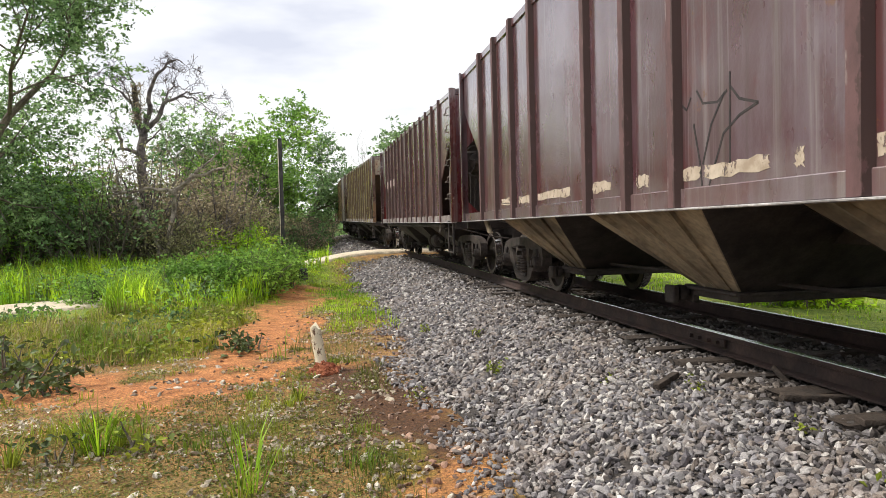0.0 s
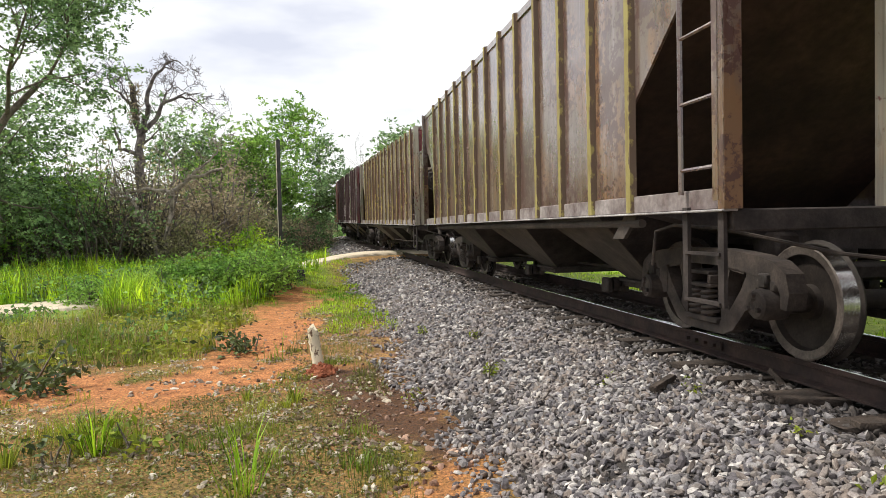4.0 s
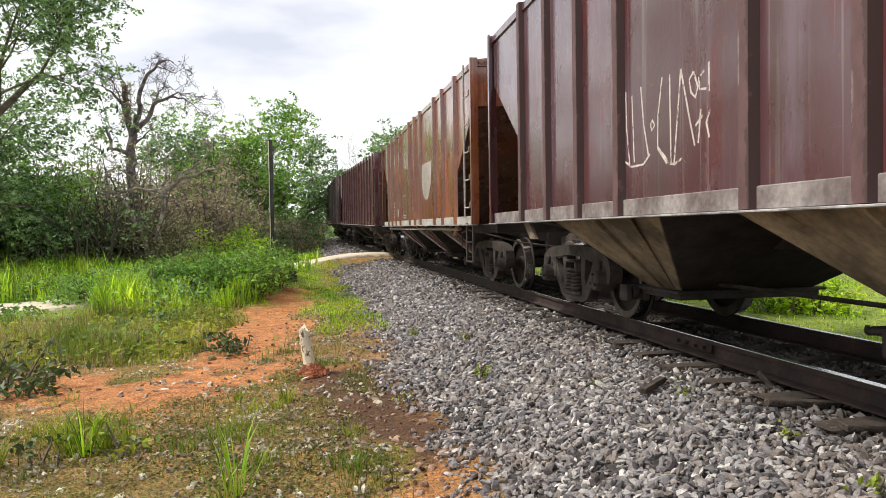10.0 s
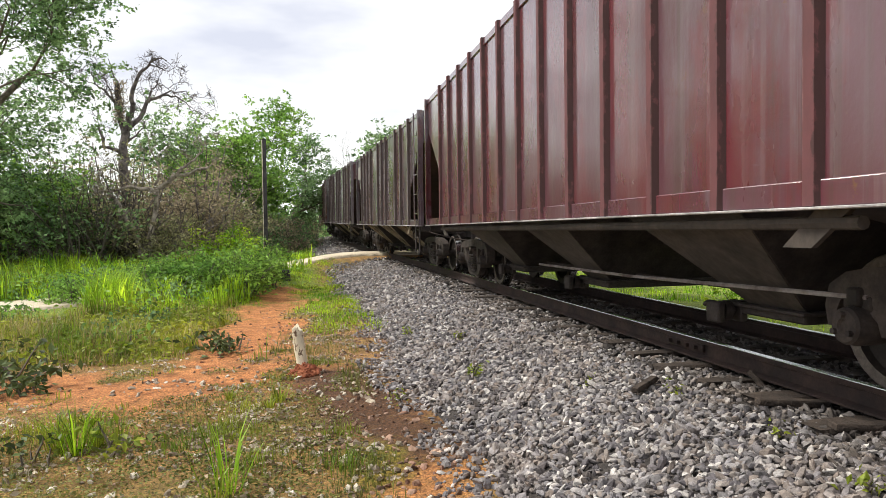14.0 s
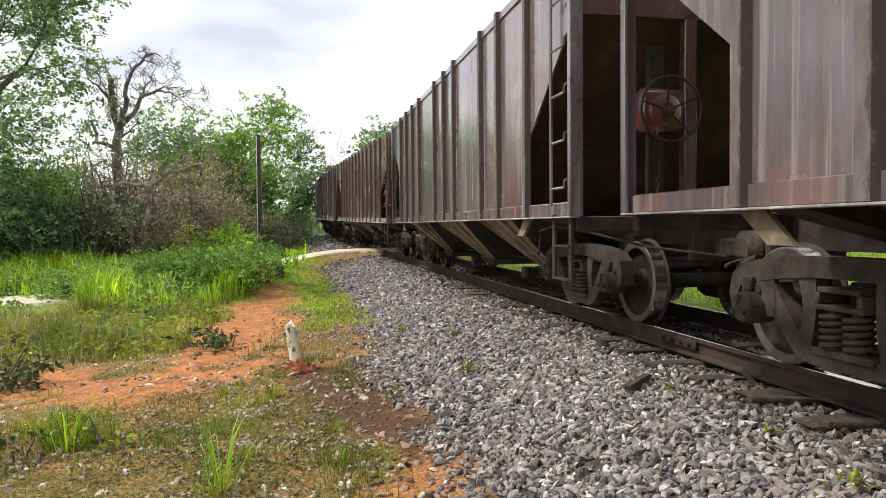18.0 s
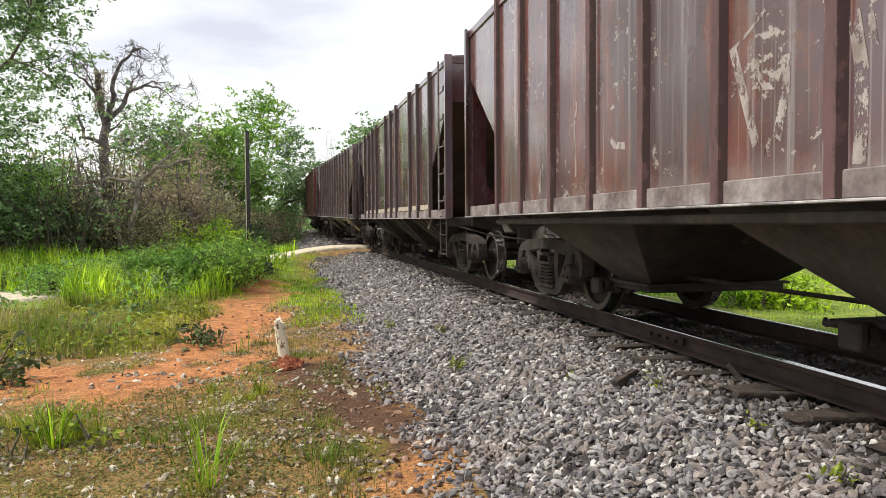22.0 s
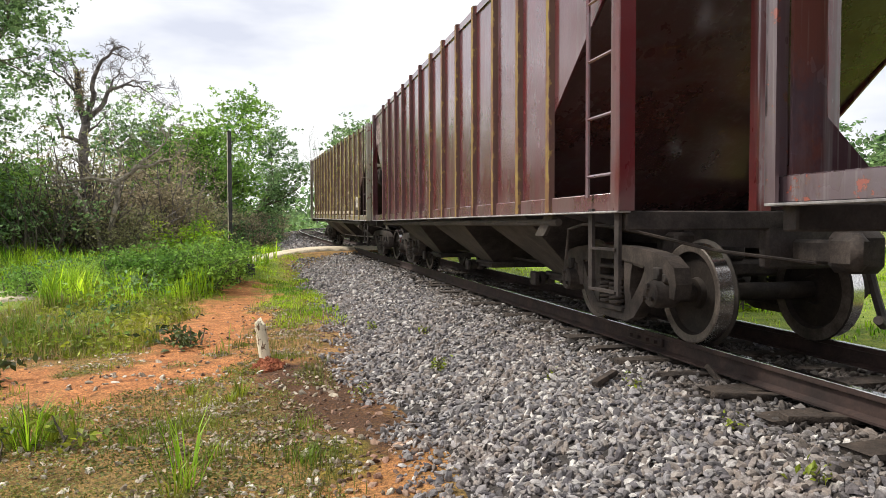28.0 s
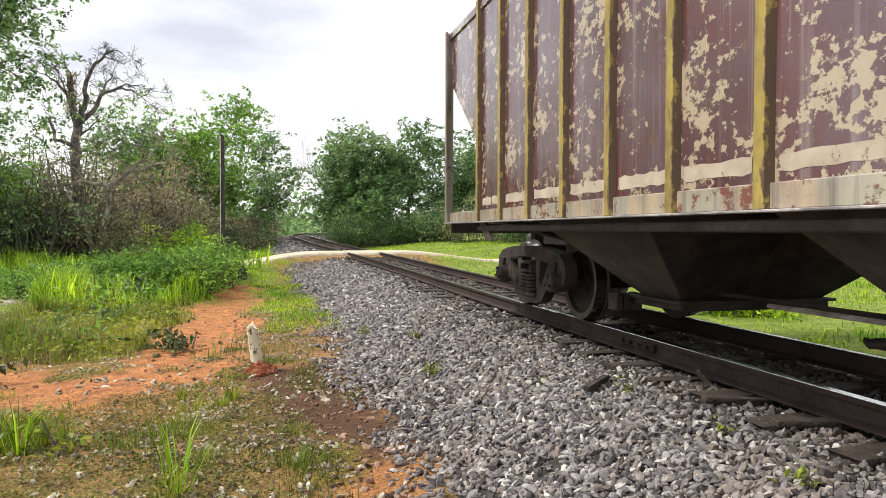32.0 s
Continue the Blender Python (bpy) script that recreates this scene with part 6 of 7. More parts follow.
tree("tree", "leafless grey tree in the thicket", -8.9, 36.0, 7.6, 0.8, None, 0, 0.2, 34, (0.1, 0), 0.12)
tree("tree", "leafless grey tree in the thicket", -14.0, 33.0, 6.5, 0.9, None, 0, 0.2, 35, (0.1, 0), 0.12)
tree("tree", "pale bare tree above the dark woods", 2.4, 60.0, 9.6, 0.6, None, 0, 0.2, 36, (0.0, 0), 0.10, lift=0.3)
# dark trees on the far side of the line
for i, (x, y, h) in enumerate([(3.6, 50, 9.0), (6.2, 48, 9.3), (8.8, 50, 8.4), (12.5, 46, 7.4), (2.0, 51, 6.2), (16, 44, 7), (20, 40, 7), (21, 33, 7), (24, 26, 7), (20, 19, 6.5), (24, 11, 7), (19, 26, 6)]):
    tree("tree", "dense dark green tree across the railway", x, y, h, 0.95, LEAF_DARK if i % 3 else LEAF, 12000 if i < 6 else 7000, 0.24, 40 + i, (0, 0), 0.2, 0.6)
# thicket along the left
rng0 = np.random.default_rng(77)
for i in range(30):
    x = -27 + i * 0.74 + rng0.uniform(-0.5, 0.5)
    y = 28.5 + 2.5 * math.sin(i * 1.7) + max(0, (x + 12)) * 1.0
    k = (2, 0, 2, 1, 2, 0, 2)[i % 7] if x < -11.8 else (3, 3, 0, 3, 0, 3)[i % 6]
    if x > -7.6:
        continue
    m = (LEAF_DULL, LEAF_BRIGHT, LEAF, TWIG)[k]
    bush("thicket_bush", ("tangled dull green thicket shrub", "bright leafy thicket shrub", "leafy green thicket shrub", "dry grey twiggy thicket shrub")[k], x, y, 3.0, 2.4, 3.8 + rng0.uniform(0, 2.2), m, 2500 if x < -11.8 else 5200, 0.15, 100 + i, twigs=44)
for i in range(12):
    x = 5 + i * 1.9
    bush("thicket_bush", "dark undergrowth across the railway", x, 44 - i * 1.2 + rng0.uniform(-1, 1), 3.6, 2.6, 2.2 + rng0.uniform(0, 1.2), (LEAF_DARK, LEAF, LEAF_DULL)[i % 3], 3500, 0.15, 200 + i)
for i, (x, y, h) in enumerate(((1.9, 47, 3.2), (2.9, 50, 4.2), (3.9, 46, 3.4), (1.8, 53, 4.0), (5.2, 44.5, 3.0), (3.2, 55, 4.5), (6.8, 43.5, 3.0))):
    bush("thicket_bush", "dense dark shrub close to the railway", x, y, 2.2, 2.0, h, LEAF_DARK if i % 2 else LEAF, 5000, 0.14, 230 + i, twigs=40)
# bright bush beside the path and shrubs before the thicket
bush("bush", "bright green weedy bush beside the path", -5.6, 16.3, 1.9, 1.7, 1.25, LEAF_BRIGHT, 7000, 0.10, 301, twigs=60)
bush("bush", "leafy green bush in the tall grass", -6.7, 16.2, 1.8, 1.6, 1.0, LEAF_BRIGHT, 4200, 0.09, 303, twigs=60)
bush("bush", "green weedy bush at the road's edge", -4.95, 17.9, 1.3, 1.3, 1.35, LEAF_BRIGHT, 3200, 0.10, 304, twigs=40)
bush("bush", "yellow-green grassy bush at the road's edge", -7.9, 14.9, 1.3, 1.1, 0.75, LEAF_BRIGHT, 2400, 0.08, 305, twigs=50)
bush("thicket_bush", "dry brown tangle round the dead trunk", -10.3, 27.6, 3.2, 1.4, 4.9, TWIG, 4200, 0.10, 306, twigs=130)
bush("thicket_bush", "olive-brown creeper hung about the dead trunk", -10.9, 27.3, 2.0, 1.0, 3.6, LEAF_DULL, 2600, 0.10, 309, twigs=60)
bush("thicket_bush", "dull green creeper over the dead limbs", -8.6, 26.6, 2.4, 1.4, 2.6, LEAF_DULL, 5000, 0.10, 307, twigs=60)
for i, (x, y, w, h) in enumerate(((-7.6, 34.5, 2.4, 2.8), (-6.4, 35.5, 2.6, 2.4), (-5.3, 37.0, 2.2, 2.8), (-4.4, 39.0, 2.0, 2.6), (-7.0, 37.5, 2.6, 3.4), (-5.6, 41.0, 2.4, 3.2), (-3.9, 43.0, 2.0, 2.8))):
    bush("thicket_bush", "shaded brown-green undergrowth below the trees", x, y, w, 1.8, h, (LEAF_DULL, LEAF_DARK, TWIG, LEAF_DARK)[i % 4], 5200, 0.12, 320 + i, twigs=60)
rngo = np.random.default_rng(66)
for i in range(26):
    wx, wy = rngo.uniform(-12, -4.7), rngo.uniform(8.6, 13.6)
    if dirt_mask(np.array([wx]), np.array([wy]))[0] > 0.35:
        continue
    bush("weed", "leafy weed growing in thin grass", wx, wy, rngo.uniform(0.4, 0.8), 0.5, rngo.uniform(0.2, 0.45), (GRASS_MID, LEAF_BRIGHT, LEAF_DARK)[i % 3], 150, 0.10, 600 + i, "weed", 9)
rngw = np.random.default_rng(55)
for i in range(34):
    wx, wy = rngw.uniform(-17, -5.2), rngw.uniform(12.2, 21)
    if dist_to(ROAD, np.array([wx]), np.array([wy]))[0] < 1.7 or (wx < -7.6 and wy < 14.5):
        continue
    bush("weed", "leafy broad-leaved weed standing in the grass", wx, wy, rngw.uniform(0.6, 1.2), 0.8, rngw.uniform(0.4, 0.8), (LEAF_BRIGHT, GRASS_MID, LEAF)[i % 3], 420, 0.10, 500 + i, "weed", 16)
bush("bush", "yellow-green shrub before the thicket", -6.4, 27.0, 1.7, 1.2, 2.2, GRASS, 3600, 0.10, 302)
bush("bush", "bright green bush across the railway", 3.6, 9.7, 1.5, 1.2, 0.75, GRASS, 2600, 0.09, 308, twigs=40)


def far_woods():
    rng = np.random.default_rng(9)
    pts = []
    for k in range(1000):
        a = rng.uniform(-2.0, 2.4)
        r = rng.uniform(75, 190)
        x, y = r * math.sin(a), r * math.cos(a) + 10
        if abs(x - track_x(y)) < 9:
            continue
        h = rng.uniform(3, 7)
        c = np.array([x, y, float(ground_z(x, y)) + h * 0.5])
        pts.append(c + rng.normal(size=(60, 3)) * np.array([2.0, 2.0, h * 0.28]))
    pts = np.concatenate(pts)
    pts[:, 2] = np.maximum(pts[:, 2], 0)
    v, f = leaf_soup(pts, rng.uniform(0.5, 1.1, len(pts)), rng, 0.8)
    tagged(new("far_woods", soup("far_woods", v, f, LEAF)), "distant green woodland round the railway", "woods", kind="stuff")


far_woods()


def grass_field(name, label, n, region, mat, h, w, seed):
    """Tapered blades in tufts, where region(rng, n) lets them grow."""
    rng = np.random.default_rng(seed)
    xs, ys = region(rng, n)
    n = len(xs)
    z = ground_z(xs, ys)
    a = rng.uniform(0, 2 * np.pi, n)
    key = np.sin(np.floor(xs * 1.7) * 12.9 + np.floor(ys * 1.3) * 78.2) * 437.5
    hh = h * rng.uniform(0.45, 1.25, n) * (0.55 + 0.95 * (key - np.floor(key))) * (1 + 0.3 * ripple(xs * 0.7, ys * 0.7))
    hh = np.maximum(hh, 0.2 * h)
    bend = rng.uniform(0.1, 0.6, n) * hh
    d = np.stack([np.cos(a), np.sin(a), np.zeros(n)], 1)
    s = np.stack([-np.sin(a), np.cos(a), np.zeros(n)], 1) * (w * rng.uniform(0.6, 1.3, n))[:, None]
    p = np.stack([xs, ys, z - 0.01], 1)
    mid = p + d * (bend * 0.3)[:, None]
    mid[:, 2] += hh * 0.6
    tip = p + d * bend[:, None]
    tip[:, 2] += hh
    v = np.stack([p - s, p + s, mid + s * 0.7, mid - s * 0.7, tip], 1).reshape(-1, 3)
    k = np.arange(n)[:, None] * 5
    f = np.concatenate([k + np.array([[0, 1, 2]]), k + np.array([[0, 2, 3]]), k + np.array([[3, 2, 4]])], 0)
    tagged(new(name, soup(name, v, f, mat)), label, "grass", kind="stuff")


def weeds(name, label, n, region, mat, size, h, seed):
    """Low broad-leaved weeds: leaves spread near the ground."""
    rng = np.random.default_rng(seed)
    x, y = region(rng, n)
    pts = np.stack([x, y, ground_z(x, y) + h * rng.random(len(x)) ** 1.5 + 0.01], 1)
    v, f = leaf_soup(pts, size * rng.uniform(0.5, 1.5, len(x)), rng, 0.55, 0.0, 0.3)
    tagged(new(name, soup(name, v, f, mat)), label, "weeds", kind="stuff")


def tufts(rng, n, x0, x1, y0, y1, per=40, r=0.16):
    c = np.stack([rng.uniform(x0, x1, n // per), rng.uniform(y0, y1, n // per)], 1)
    p = np.repeat(c, per, 0) + rng.normal(size=(n // per * per, 2)) * r
    return p[:, 0], p[:, 1]


def lush(rng, n):
    x, y = tufts(rng, n, -26, -3.4, 12.0, 34)
    off = x - track_x(y)
    keep = (dist_to(ROAD, x, y) > 0.9) & (dirt_mask(x, y) < 0.3) & (off < -4.9 + 2.2 * smooth(y, 16, 26)) & (y > 12.4 + 0.9 * smooth(x, -7, -5) + 2.2 * smooth(-x, 7.2, 7.8) + 0.3 * ripple(x, y, 0.5))
    return x[keep], y[keep]


def verge(rng, n):
    x, y = tufts(rng, n, -6.2, -1.6, 10.5, 62, 30, 0.14)
    off = x - track_x(y)
    keep = (dist_to(ROAD, x, y) > 0.9) & (off < -2.55 + 0.2 * ripple(x, y)) & (dirt_mask(x, y) < 0.45)
    return x[keep], y[keep]


def beyond(rng, n):
    x, y = tufts(rng, n, 1.9, 22, 2, 44, 30, 0.2)
    keep = (dist_to(ROAD, x, y) > 0.9) & (x - track_x(y) > 2.0)
    return x[keep], y[keep]


def sparse(rng, n):
    x, y = tufts(rng, n, -11, -2.9, 3.0, 13, 20, 0.08)
    keep = (dirt_mask(x, y) < 0.45 + 0.2 * rng.random(len(x))) & (x < -3.0)
    return x[keep], y[keep]


def herbs(rng, n):
    x, y = tufts(rng, n, -8, -2.9, 3.0, 8.2, 45, 0.14)
    keep = (dirt_mask(x, y) < 0.5 + 0.2 * rng.random(len(x))) & (x < -3.1 + 0.15 * ripple(x, y))
    return x[keep], y[keep]


def olive(rng, n):
    x, y = tufts(rng, n, -13, -4.2, 8.5, 14.5, 30, 0.2)
    keep = (dirt_mask(x, y) < 0.5) & (y > 9.0 - 0.15 * (x + 8) + 0.4 * ripple(x, y)) & (dist_to(ROAD, x, y) > 0.95) & ((x > -7.4) | (y < 11.8))
    return x[keep], y[keep]


def clumps(rng, n):
    x, y = tufts(rng, n, -9, -3.3, 3.2, 8, 110, 0.10)
    keep = dirt_mask(x, y) < 0.7
    return x[keep], y[keep]


grass_field("lush_grass", "tall bright green grass below the thicket", 90000, lush, GRASS, 0.46, 0.015, 1)
grass_field("verge_grass", "short green grass along the ballast edge", 90000, verge, GRASS, 0.085, 0.006, 2)
weeds("verge_weeds", "low green weeds along the ballast edge", 22000, verge, GRASS_MID, 0.05, 0.07, 12)
grass_field("field_grass", "green grass across the railway", 60000, beyond, GRASS, 0.085, 0.010, 3)
grass_field("sparse_grass", "thin dry grass on the bare earth", 60000, sparse, GRASS_DRY, 0.06, 0.003, 4)
grass_field("olive_grass", "olive grass and weeds beside the path", 22000, olive, GRASS_MID, 0.20, 0.007, 5)
grass_field("straw_grass", "dry straw-coloured grass beside the path", 16000, olive, STRAW, 0.22, 0.005, 15)
grass_field("grass_clumps", "separate tufts of green grass on the earth", 5000, clumps, GRASS_MID, 0.10, 0.004, 6)
weeds("low_weeds", "small grey-green herbs creeping on the earth", 36000, herbs, HERB, 0.024, 0.035, 7)
weeds("field_weeds", "broad-leaved weeds among the tall grass", 42000, lush, LEAF_BRIGHT, 0.10, 0.5, 8)
weeds("olive_weeds", "leafy weeds beside the path", 16000, olive, GRASS_MID, 0.065, 0.22, 9)
weeds("leaf_litter", "dry leaves lying on the earth", 18000, sparse, LITTER, 0.045, 0.012, 10)


# ---- ballast stones ----
def stones(name, label, x, y, z, size, mat, seed):
    """Angular stones: a squashed, knocked-about lump at each place."""
    rng = np.random.default_rng(seed)
    g = (1 + 5 ** 0.5) / 2
    base = np.array([q for a in (-1, 1) for b in (-g, g) for q in ((0, a, b), (a, b, 0), (b, 0, a))]) / (1 + g * g) ** 0.5
    edge = 2 / (1 + g * g) ** 0.5 + 0.01
    near = np.linalg.norm(base[:, None] - base[None], axis=2) < edge
    tri = []
    for i in range(12):
        for j in range(i + 1, 12):
            for k in range(j + 1, 12):
                if near[i, j] and near[j, k] and near[i, k]:
                    out = np.dot(np.cross(base[j] - base[i], base[k] - base[i]), base[i]) > 0
                    tri.append((i, j, k) if out else (i, k, j))
    tri = np.array(tri)
    base = np.sign(base) * np.abs(base) ** 0.62
    n = len(x)
    v = base[None] * rng.uniform(0.80, 1.12, (n, 12, 1)) + rng.normal(size=(n, 12, 3)) * 0.09
    v[:, :, 0] += v[:, :, 2] * rng.uniform(-0.45, 0.45, (n, 1))
    v[:, :, 1] += v[:, :, 0] * rng.uniform(-0.35, 0.35, (n, 1))
    v = v * np.stack([rng.uniform(0.8, 1.6, n), rng.uniform(0.6, 1.1, n), rng.uniform(0.38, 0.75, n)], 1)[:, None]
    q = rng.normal(size=(n, 4)) * np.array([1, 0.4, 0.4, 1])
    q /= np.linalg.norm(q, axis=1)[:, None]
    w, a, b, c = q.T
    rot = np.stack([1 - 2 * (b * b + c * c), 2 * (a * b - c * w), 2 * (a * c + b * w), 2 * (a * b + c * w), 1 - 2 * (a * a + c * c), 2 * (b * c - a * w), 2 * (a * c - b * w), 2 * (b * c + a * w), 1 - 2 * (a * a + b * b)], 1).reshape(n, 3, 3)
    v = np.einsum("nij,nkj->nki", rot, v) * (np.asarray(size) * 0.5)[:, None, None]
    v = v + np.stack([x, y, z], 1)[:, None]
    f = tri[None] + np.arange(n)[:, None, None] * 12
    return tagged(new(name, soup(name, v.reshape(-1, 3), f.reshape(-1, 3), mat)), label, "ballast", kind="stuff")


def bed_z(off):
    return np.interp(off, [a for a, b in BED[:8]], [b for a, b in BED[:8]])


def build_ballast():
    rng = np.random.default_rng(21)
    xs, ys, sz = [], [], []
    for y0, y1, per, s in ((-3, 1.5, 200, 0.065), (1.5, 6, 1550, 0.038), (6, 12, 1100, 0.041), (12, 24, 480, 0.054), (24, 60, 110, 0.08)):
        for x0, x1 in ((-3.18, -0.62), (-0.5, 0.5), (0.62, 1.9)):
            dens = per if x0 < -0.5 else per * 0.55
            n = int((y1 - y0) * (x1 - x0) * dens)
            xs.append(rng.uniform(x0, x1, n)), ys.append(rng.uniform(y0, y1, n)), sz.append(s * rng.uniform(0.5, 1.5, n) * np.where(rng.random(n) < 0.06, 1.35, 1))
    off, y, s = map(np.concatenate, (xs, ys, sz))
    edge = -2.68 + 0.22 * ripple(y, y * 0.4, 1.1)
    fade = rng.random(len(off)) < np.clip((off - edge) / 0.6 + 0.55, 0.0, 1)
    cross = dist_to(ROAD, off + track_x(y), y) > 1.4
    gap = np.min(np.abs(y[:, None] - np.array(SLEEPERS)[None]), axis=1)
    bare = (gap < 0.085) & (off > -1.0 - 0.12 * np.sin(y * 7)) & (off < -0.5)
    keep = fade & cross & ~(bare & (rng.random(len(y)) < 0.85))
    off, y, s = off[keep], y[keep], s[keep]
    z = np.maximum(track_z(y) + bed_z(off), ground_z(off + track_x(y), y)) + s * rng.uniform(-0.05, 0.4, len(s))
    z = np.where(np.abs(off) < 0.98, z + 0.004, z)
    # Oil stain between the rails; beside the near rail, painted shade of the train.
    oily_shaded = (np.abs(off) < 0.62) | ((off < 0) & (rng.random(len(off)) < 0.75 * (1 - smooth(-off, 0.6, 1.5))))
    for name, label, mat, pick in (("ballast_stones", "loose grey angular crushed stone beside the rails", STONE, ~oily_shaded), ("stained_ballast", "dark crushed stone, oil-stained between the rails, toned for train shade beside them", STAINED_SHADED, oily_shaded)):
        stones(name, label, (off + track_x(y))[pick], y[pick], z[pick], s[pick], mat, 22)
    n = 9000
    x, y = rng.uniform(-10, -2.6, n), rng.uniform(2.4, 14, n)
    keep = rng.random(n) < 0.12 + 0.88 * smooth(x, -4.6, -3.0)
    x, y = x[keep], y[keep]
    s = 0.032 * rng.uniform(0.35, 1.7, len(x))
    pale = np.concatenate([rng.normal(size=(45, 2)) * r + c for c, r in (((-4.56, 5.2), 0.22), ((-3.88, 5.05), 0.16), ((-5.2, 5.0), 0.25), ((-3.4, 4.9), 0.2), ((-4.9, 7.3), 0.35), ((-4.25, 7.2), 0.3), ((-3.5, 6.6), 0.3), ((-3.3, 4.0), 0.3), ((-4.4, 4.3), 0.4))])
    flake = 0.06 * rng.uniform(0.3, 1.2, len(pale))
    stones("pale_flakes", "pale flat chips of stone scattered on the earth", pale[:, 0], pale[:, 1], ground_z(pale[:, 0], pale[:, 1]) + 0.004, flake, CHIP, 25)
    stones("path_pebbles", "scattered reddish pebbles on the path", x, y, ground_z(x, y) + s * 0.08, s, PEBBLE, 23)


build_ballast()

# ---- pole, post, small things ----
pole = tagged(new("utility_pole"), "slim dark concrete pole standing in the bushes", "pole")
pole.location = (-5.40, 31.5, float(ground_z(-5.40, 31.5)))
part("shaft", Form().prism([(-0.09, -0.07), (-0.04, -0.09), (0.04, -0.09), (0.09, -0.07), (0.09, 0.08), (-0.09, 0.08)], "z", -0.1, 5.55), POLE, pole)
part("facing_strip", Form().box(-0.095, -0.10, -0.1, -0.060, -0.07, 5.5), POST, pole, "pale strip up one edge")

post = tagged(new("marker_post"), "short leaning post with flaking cream paint", "post")
post.location = (-3.66, 7.6, float(ground_z(-3.66, 7.6)))
pf = Form()
pr = random.Random(12)
ring = [(0.062 * math.cos(a) * (1 + 0.12 * math.sin(3 * a)), 0.058 * math.sin(a)) for a in np.linspace(0, 2 * math.pi, 14, endpoint=False)]
for k in range(13):
    z = -0.1 + 0.6 * k / 12
    for a, b in ring:
        top = pr.uniform(-0.05, 0.02) - (0.06 if a > 0.03 else 0) if k == 12 else 0
        pf.v.append((a * (1.0 - 0.25 * z + pr.uniform(-.06, .06)) - 0.13 * z, b * (1 + pr.uniform(-.08, .08)), z + top))
for k in range(12):
    pf.f += [(k * 14 + i, k * 14 + (i + 1) % 14, (k + 1) * 14 + (i + 1) % 14, (k + 1) * 14 + i) for i in range(14)]
pf.f += [tuple(range(14))[::-1], tuple(range(168, 182))]
part("stake", pf, POST, post)
rm = np.random.default_rng(4)
ang = rm.uniform(0, 6.28, 260)
rad = 0.16 * np.sqrt(rm.random(260))
mx, my = -3.64 + rad * np.cos(ang), 7.5 + rad * np.sin(ang)
stones("earth_mound", "heap of red earth clods round the post", mx, my, ground_z(mx, my) + 0.10 * (1 - rad / 0.17), 0.05 * rm.uniform(0.6, 1.5, 260), REDSOIL, 24)

stub = tagged(new("kerb_stub"), "small dark concrete stub at the road's edge", "post")
stub.location = (-4.2, 19.6, float(ground_z(-4.2, 19.6)))
part("block", Form().box(-0.12, -0.1, -0.1, 0.12, 0.1, 0.28, 0.02), POLE, stub)


def scrap(x, y, length, width, turn, tilt):
    ob = tagged(new("wood_scrap"), "dark splintered piece of sleeper on the ballast", "wood scrap", "scraps on the ballast")
    ob.matrix_basis = pose(x, y, float(bed_z(x)) + 0.045, tilt, 0, turn)
    f = Form().box(-width / 2, -length / 2, -0.02, width / 2, length / 2, 0.02, 0.006)
    f.v = [(a * (1 - 0.5 * abs(b) / length), b, c) for a, b, c in f.v]
    part("splinter", f, SLEEPER, ob)


for args in ((-1.30, 4.5, 0.34, 0.07, -50, 4), (-0.72, 3.75, 0.42, 0.10, 78, 3), (-0.58, 4.25, 0.22, 0.03, 20, 40), (-0.62, 3.2, 0.5, 0.14, 80, 2)):
    scrap(*args)


def sapling(x, y, h, seed, mat, n=60, size=0.07, label="young weed with dark drooping leaves"):
    rng = np.random.default_rng(seed)
    ob = tagged(new("weed"), label, "weed", "weeds in the ballast")
    ob.location = (x, y, max(float(ground_z(x, y)), float(track_z(y) + bed_z(x - track_x(y)))) + 0.01)
    form, tips = limbs(rng, [((0, 0, 0), (rng.normal() * 0.3, rng.normal() * 0.3, 1), h * 0.7, 0.006)], 1, 0.9, 0.3)
    part("stem", form, BARK, ob)
    pts = tips[rng.integers(0, len(tips), n)] + rng.normal(size=(n, 3)) * 0.03
    v, f = leaf_soup(pts, size * rng.uniform(0.6, 1.4, n), rng, 0.5, 0.4)
    part("leaves", soup("leaves", v, f, mat), None, ob)


for i, (x, y, w, h) in enumerate(((-6.49, 7.53, 0.40, 0.72), (-6.75, 7.8, 0.45, 0.85), (-6.25, 7.35, 0.2, 0.3), (-7.0, 8.4, 0.4, 0.5), (-7.5, 8.9, 0.4, 0.45))):
    bush("weed", "spindly weed with dark drooping leaves", x, y, w, 0.3, h, WEED_DARK, 110, 0.105, 410 + i, "weed", 5)
bush("weed", "upright leafy weed with dark drooping leaves beside the path", -4.55, 9.25, 0.34, 0.3, 0.46, WEED_DARK, 120, 0.10, 401, "weed", 5)
bush("weed", "low leafy weed with dark leaves beside the path", -4.78, 9.4, 0.4, 0.3, 0.34, WEED_DARK, 90, 0.09, 402, "weed", 5)
bush("weed", "upright weed with narrow leaves among the grass tufts", -4.96, 5.24, 0.2, 0.2, 0.42, GRASS_MID, 110, 0.08, 403, "weed", 4)
bush("weed", "upright weed with narrow leaves among the grass tufts", -5.45, 5.15, 0.3, 0.25, 0.26, WEED_DARK, 90, 0.07, 404, "weed", 5)
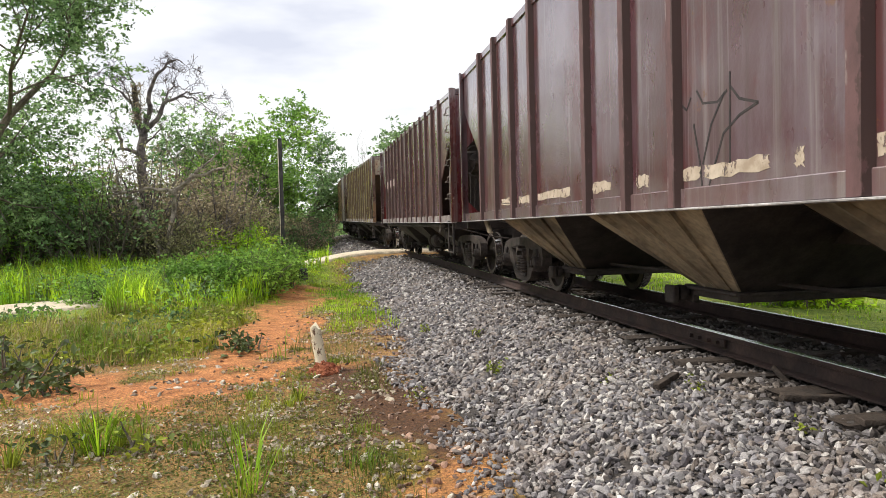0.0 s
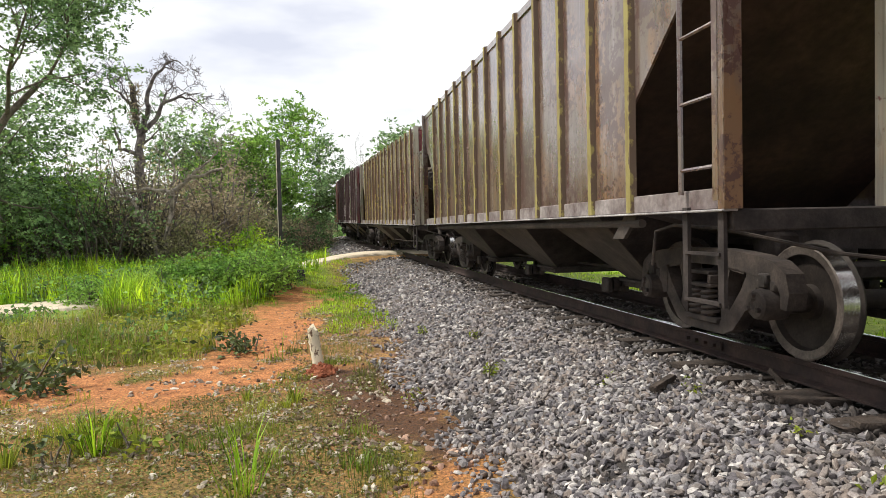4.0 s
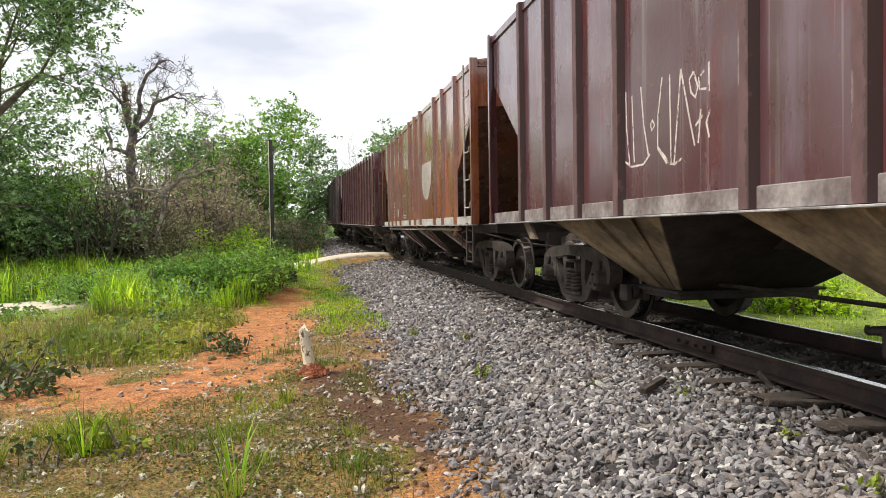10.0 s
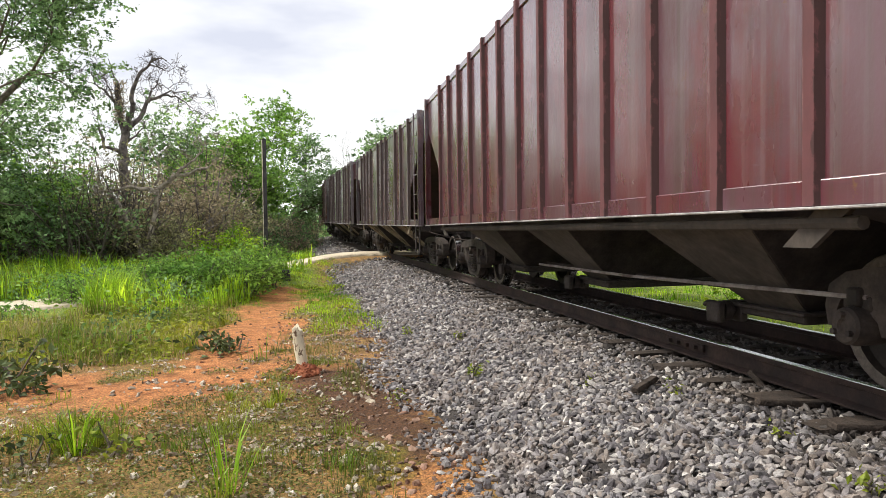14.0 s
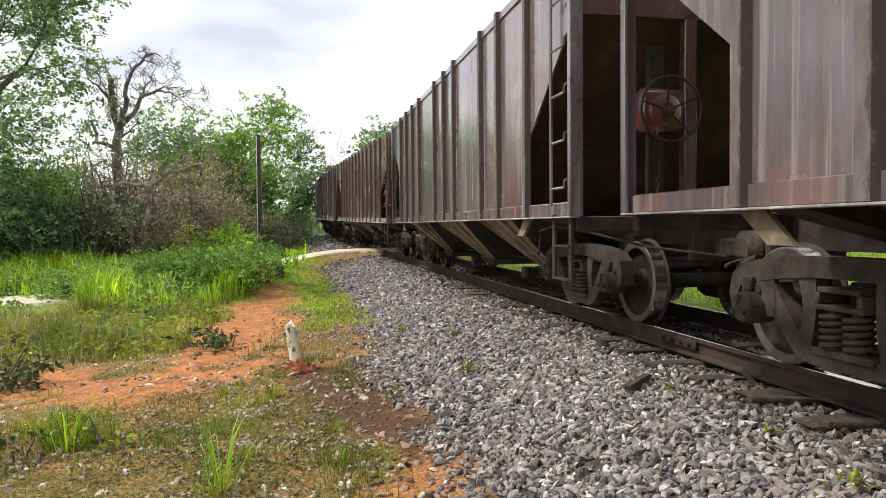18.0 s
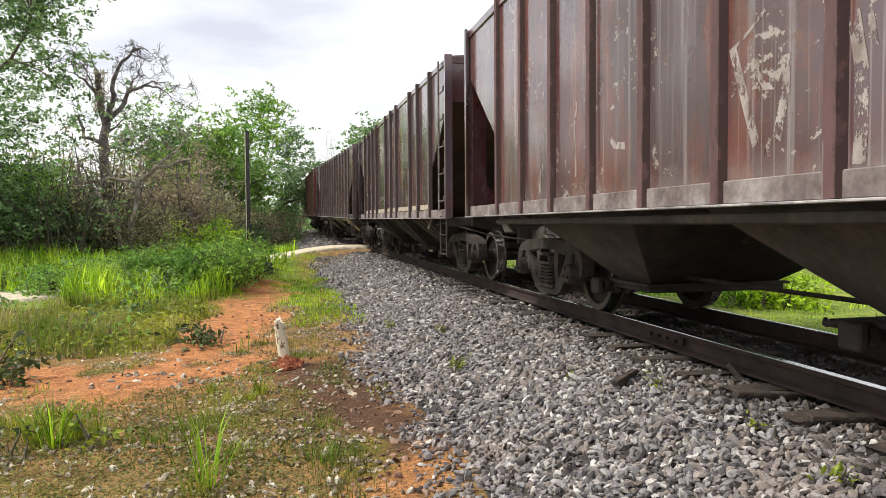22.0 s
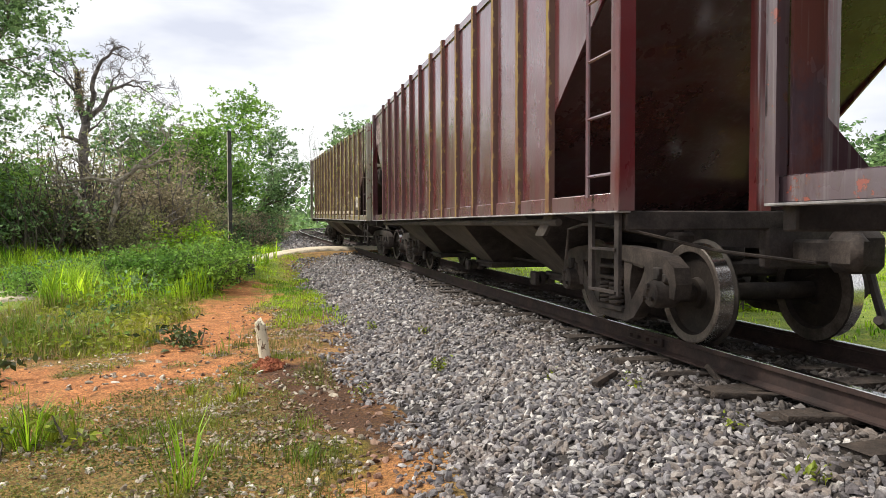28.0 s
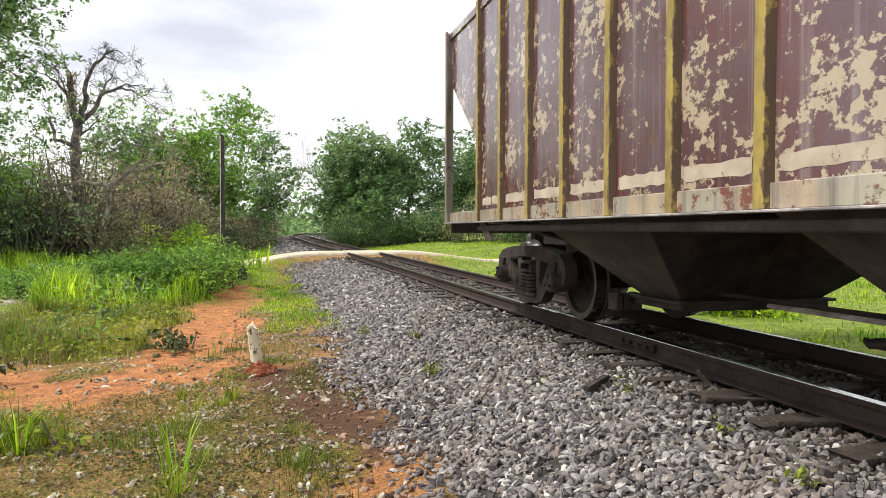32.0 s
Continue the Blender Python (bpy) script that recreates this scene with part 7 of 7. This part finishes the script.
for i, (x, y, h, n, size, mat) in enumerate(((-2.14, 6.12, 0.17, 55, 0.04, GRASS_MID), (-1.19, 4.24, 0.08, 24, 0.035, GRASS_MID), (-1.15, 3.27, 0.07, 20, 0.035, GRASS_MID), (-1.28, 2.52, 0.08, 34, 0.04, GRASS_MID),
                                              (-2.8, 6.1, 0.12, 30, 0.035, GRASS_MID), (-1.55, 4.9, 0.06, 16, 0.03, GRASS_MID), (-2.3, 9.2, 0.12, 40, 0.04, GRASS_MID), (-1.9, 7.9, 0.10, 30, 0.04, GRASS_MID))):
    sapling(x, y, h, 6 + i, mat, n, size, "pale green weed growing in the ballast")


def tuft(x, y, h, n, seed, mat):
    """A tuft of long arching blades."""
    rng = np.random.default_rng(seed)
    ob = tagged(new("grass_tuft"), "tuft of long green grass on the earth", "grass", "tufts beside the path")
    ob.location = (x, y, float(ground_z(x, y)))
    a = rng.uniform(0, 2 * np.pi, n)
    hh, r = h * rng.uniform(0.5, 1.2, n), rng.uniform(0, 0.05 + 0.12 * h, n)
    d = np.stack([np.cos(a), np.sin(a), np.zeros(n)], 1)
    s = np.stack([-np.sin(a), np.cos(a), np.zeros(n)], 1) * (0.0045 * rng.uniform(0.6, 1.4, n))[:, None]
    p = d * r[:, None]
    mid = p + d * (hh * rng.uniform(0.1, 0.35, n))[:, None]
    mid[:, 2] += hh * 0.65
    tip = mid + d * (hh * rng.uniform(0.1, 0.45, n))[:, None]
    tip[:, 2] += hh * 0.3
    v = np.stack([p - s, p + s, mid + s * 0.8, mid - s * 0.8, tip], 1).reshape(-1, 3)
    k = np.arange(n)[:, None] * 5
    f = np.concatenate([k + np.array([[0, 1, 2]]), k + np.array([[0, 2, 3]]), k + np.array([[3, 2, 4]])], 0)
    part("tuft", soup("tuft", v, f, mat), None, ob)


for i, (x, y, h, n) in enumerate(((-5.22, 5.3, 0.36, 70), (-5.38, 5.4, 0.30, 60), (-5.12, 5.45, 0.22, 50), (-4.06, 4.17, 0.42, 24), (-4.12, 4.1, 0.24, 24), (-5.75, 5.15, 0.2, 50), (-5.0, 5.6, 0.16, 40),
                                  (-3.87, 6.35, 0.14, 60), (-3.95, 6.2, 0.10, 40), (-6.2, 5.5, 0.18, 50), (-4.3, 6.6, 0.10, 40), (-7.2, 13.9, 0.7, 260), (-6.9, 13.8, 0.6, 240), (-7.1, 14.4, 0.75, 240), (-6.4, 14.4, 0.6, 200))):
    tuft(x, y, h, n, 60 + i, GRASS if i > 10 or i in (0, 3) else GRASS_MID)


def pad_plant():
    """Broad thick leaves on a stalk at the edge of the path."""
    x, y = -5.80, 5.0
    z = float(ground_z(x, y))
    ob = tagged(new("broad_leaf_plant"), "green plant with broad rounded leaves on a stalk", "plant")
    ob.location = (x, y, z)
    stalk = [(0.0, 0.0, -0.05), (-0.06, 0.0, 0.5), (-0.03, 0.01, 1.0), (-0.08, 0.0, 1.5), (-0.06, 0.0, 1.85)]
    part("stalk", Form().tube([Vector(q) for q in stalk], [0.02, 0.018, 0.016, 0.012, 0.008], 7), LEAF, ob)
    for lz, turn, size in ((1.30, 0.2, 0.11), (1.52, -0.5, 0.10), (1.72, 0.5, 0.09), (1.05, 2.6, 0.10), (1.42, 2.9, 0.11)):
        edge = [(size * 0.62 * math.sin(a) * (1.0 + 0.15 * math.cos(a)), size * math.cos(a)) for a in np.linspace(0, 2 * math.pi, 18, endpoint=False)]
        f = Form().prism(edge, "y", -0.006, 0.006)
        leaf_at = Matrix.Translation((-0.06 + 0.07 * math.cos(turn), 0.0, lz)) @ Matrix.Rotation(turn * 0.5, 4, "Z") @ Matrix.Rotation(0.3 * math.cos(turn), 4, "Y")
        part("leaf", f, LEAF_BRIGHT, ob, m=leaf_at)


pad_plant()


# ---- what moves ----
def train_way(t):
    return 5.512 * t - 0.004 * t * t


CAR_SHIFT = [0.11, 0.0, 0.18, 0.60, 0.36, 0.20, 0.40, 0.40, 0.08, 0.03, 0.04, -0.16, -0.04, 0.42]


def car_pose(s):
    a, b = on_track(s - 4.45), on_track(s + 4.45)
    d = (b - a).normalized()
    right = d.cross(Vector((0, 0, 1))).normalized()
    up = right.cross(d)
    p = (a + b) / 2
    return Matrix(((right.x, d.x, up.x, p.x), (right.y, d.y, up.y, p.y), (right.z, d.z, up.z, p.z), (0, 0, 0, 1)))


def motions():
    walk(cam, [(t, eye_pose(*p)) for t, *p in PATH])
    for k, car in enumerate(CARS):
        start = 11.78 - 6.5 + 13.0 * k + CAR_SHIFT[k]
        walk(car, [(i * 0.5, car_pose(start - train_way(i * 0.5))) for i in range(65)])
    # the wheels roll: one turn for each wheel's way round, the same for all axles
    rolled = {}
    for wy, wheel in WHEELS:
        if wy not in rolled:
            walk(wheel, [(i * 0.1, pose(0, wy, 0, math.degrees(train_way(i * 0.1) / R_WHEEL) % 360)) for i in range(321)])
            rolled[wy] = wheel.animation_data
        else:
            wheel.rotation_mode = "QUATERNION"
            keys = wheel.animation_data_create()
            keys.action = rolled[wy].action
            keys.action_slot = rolled[wy].action_slot


motions()
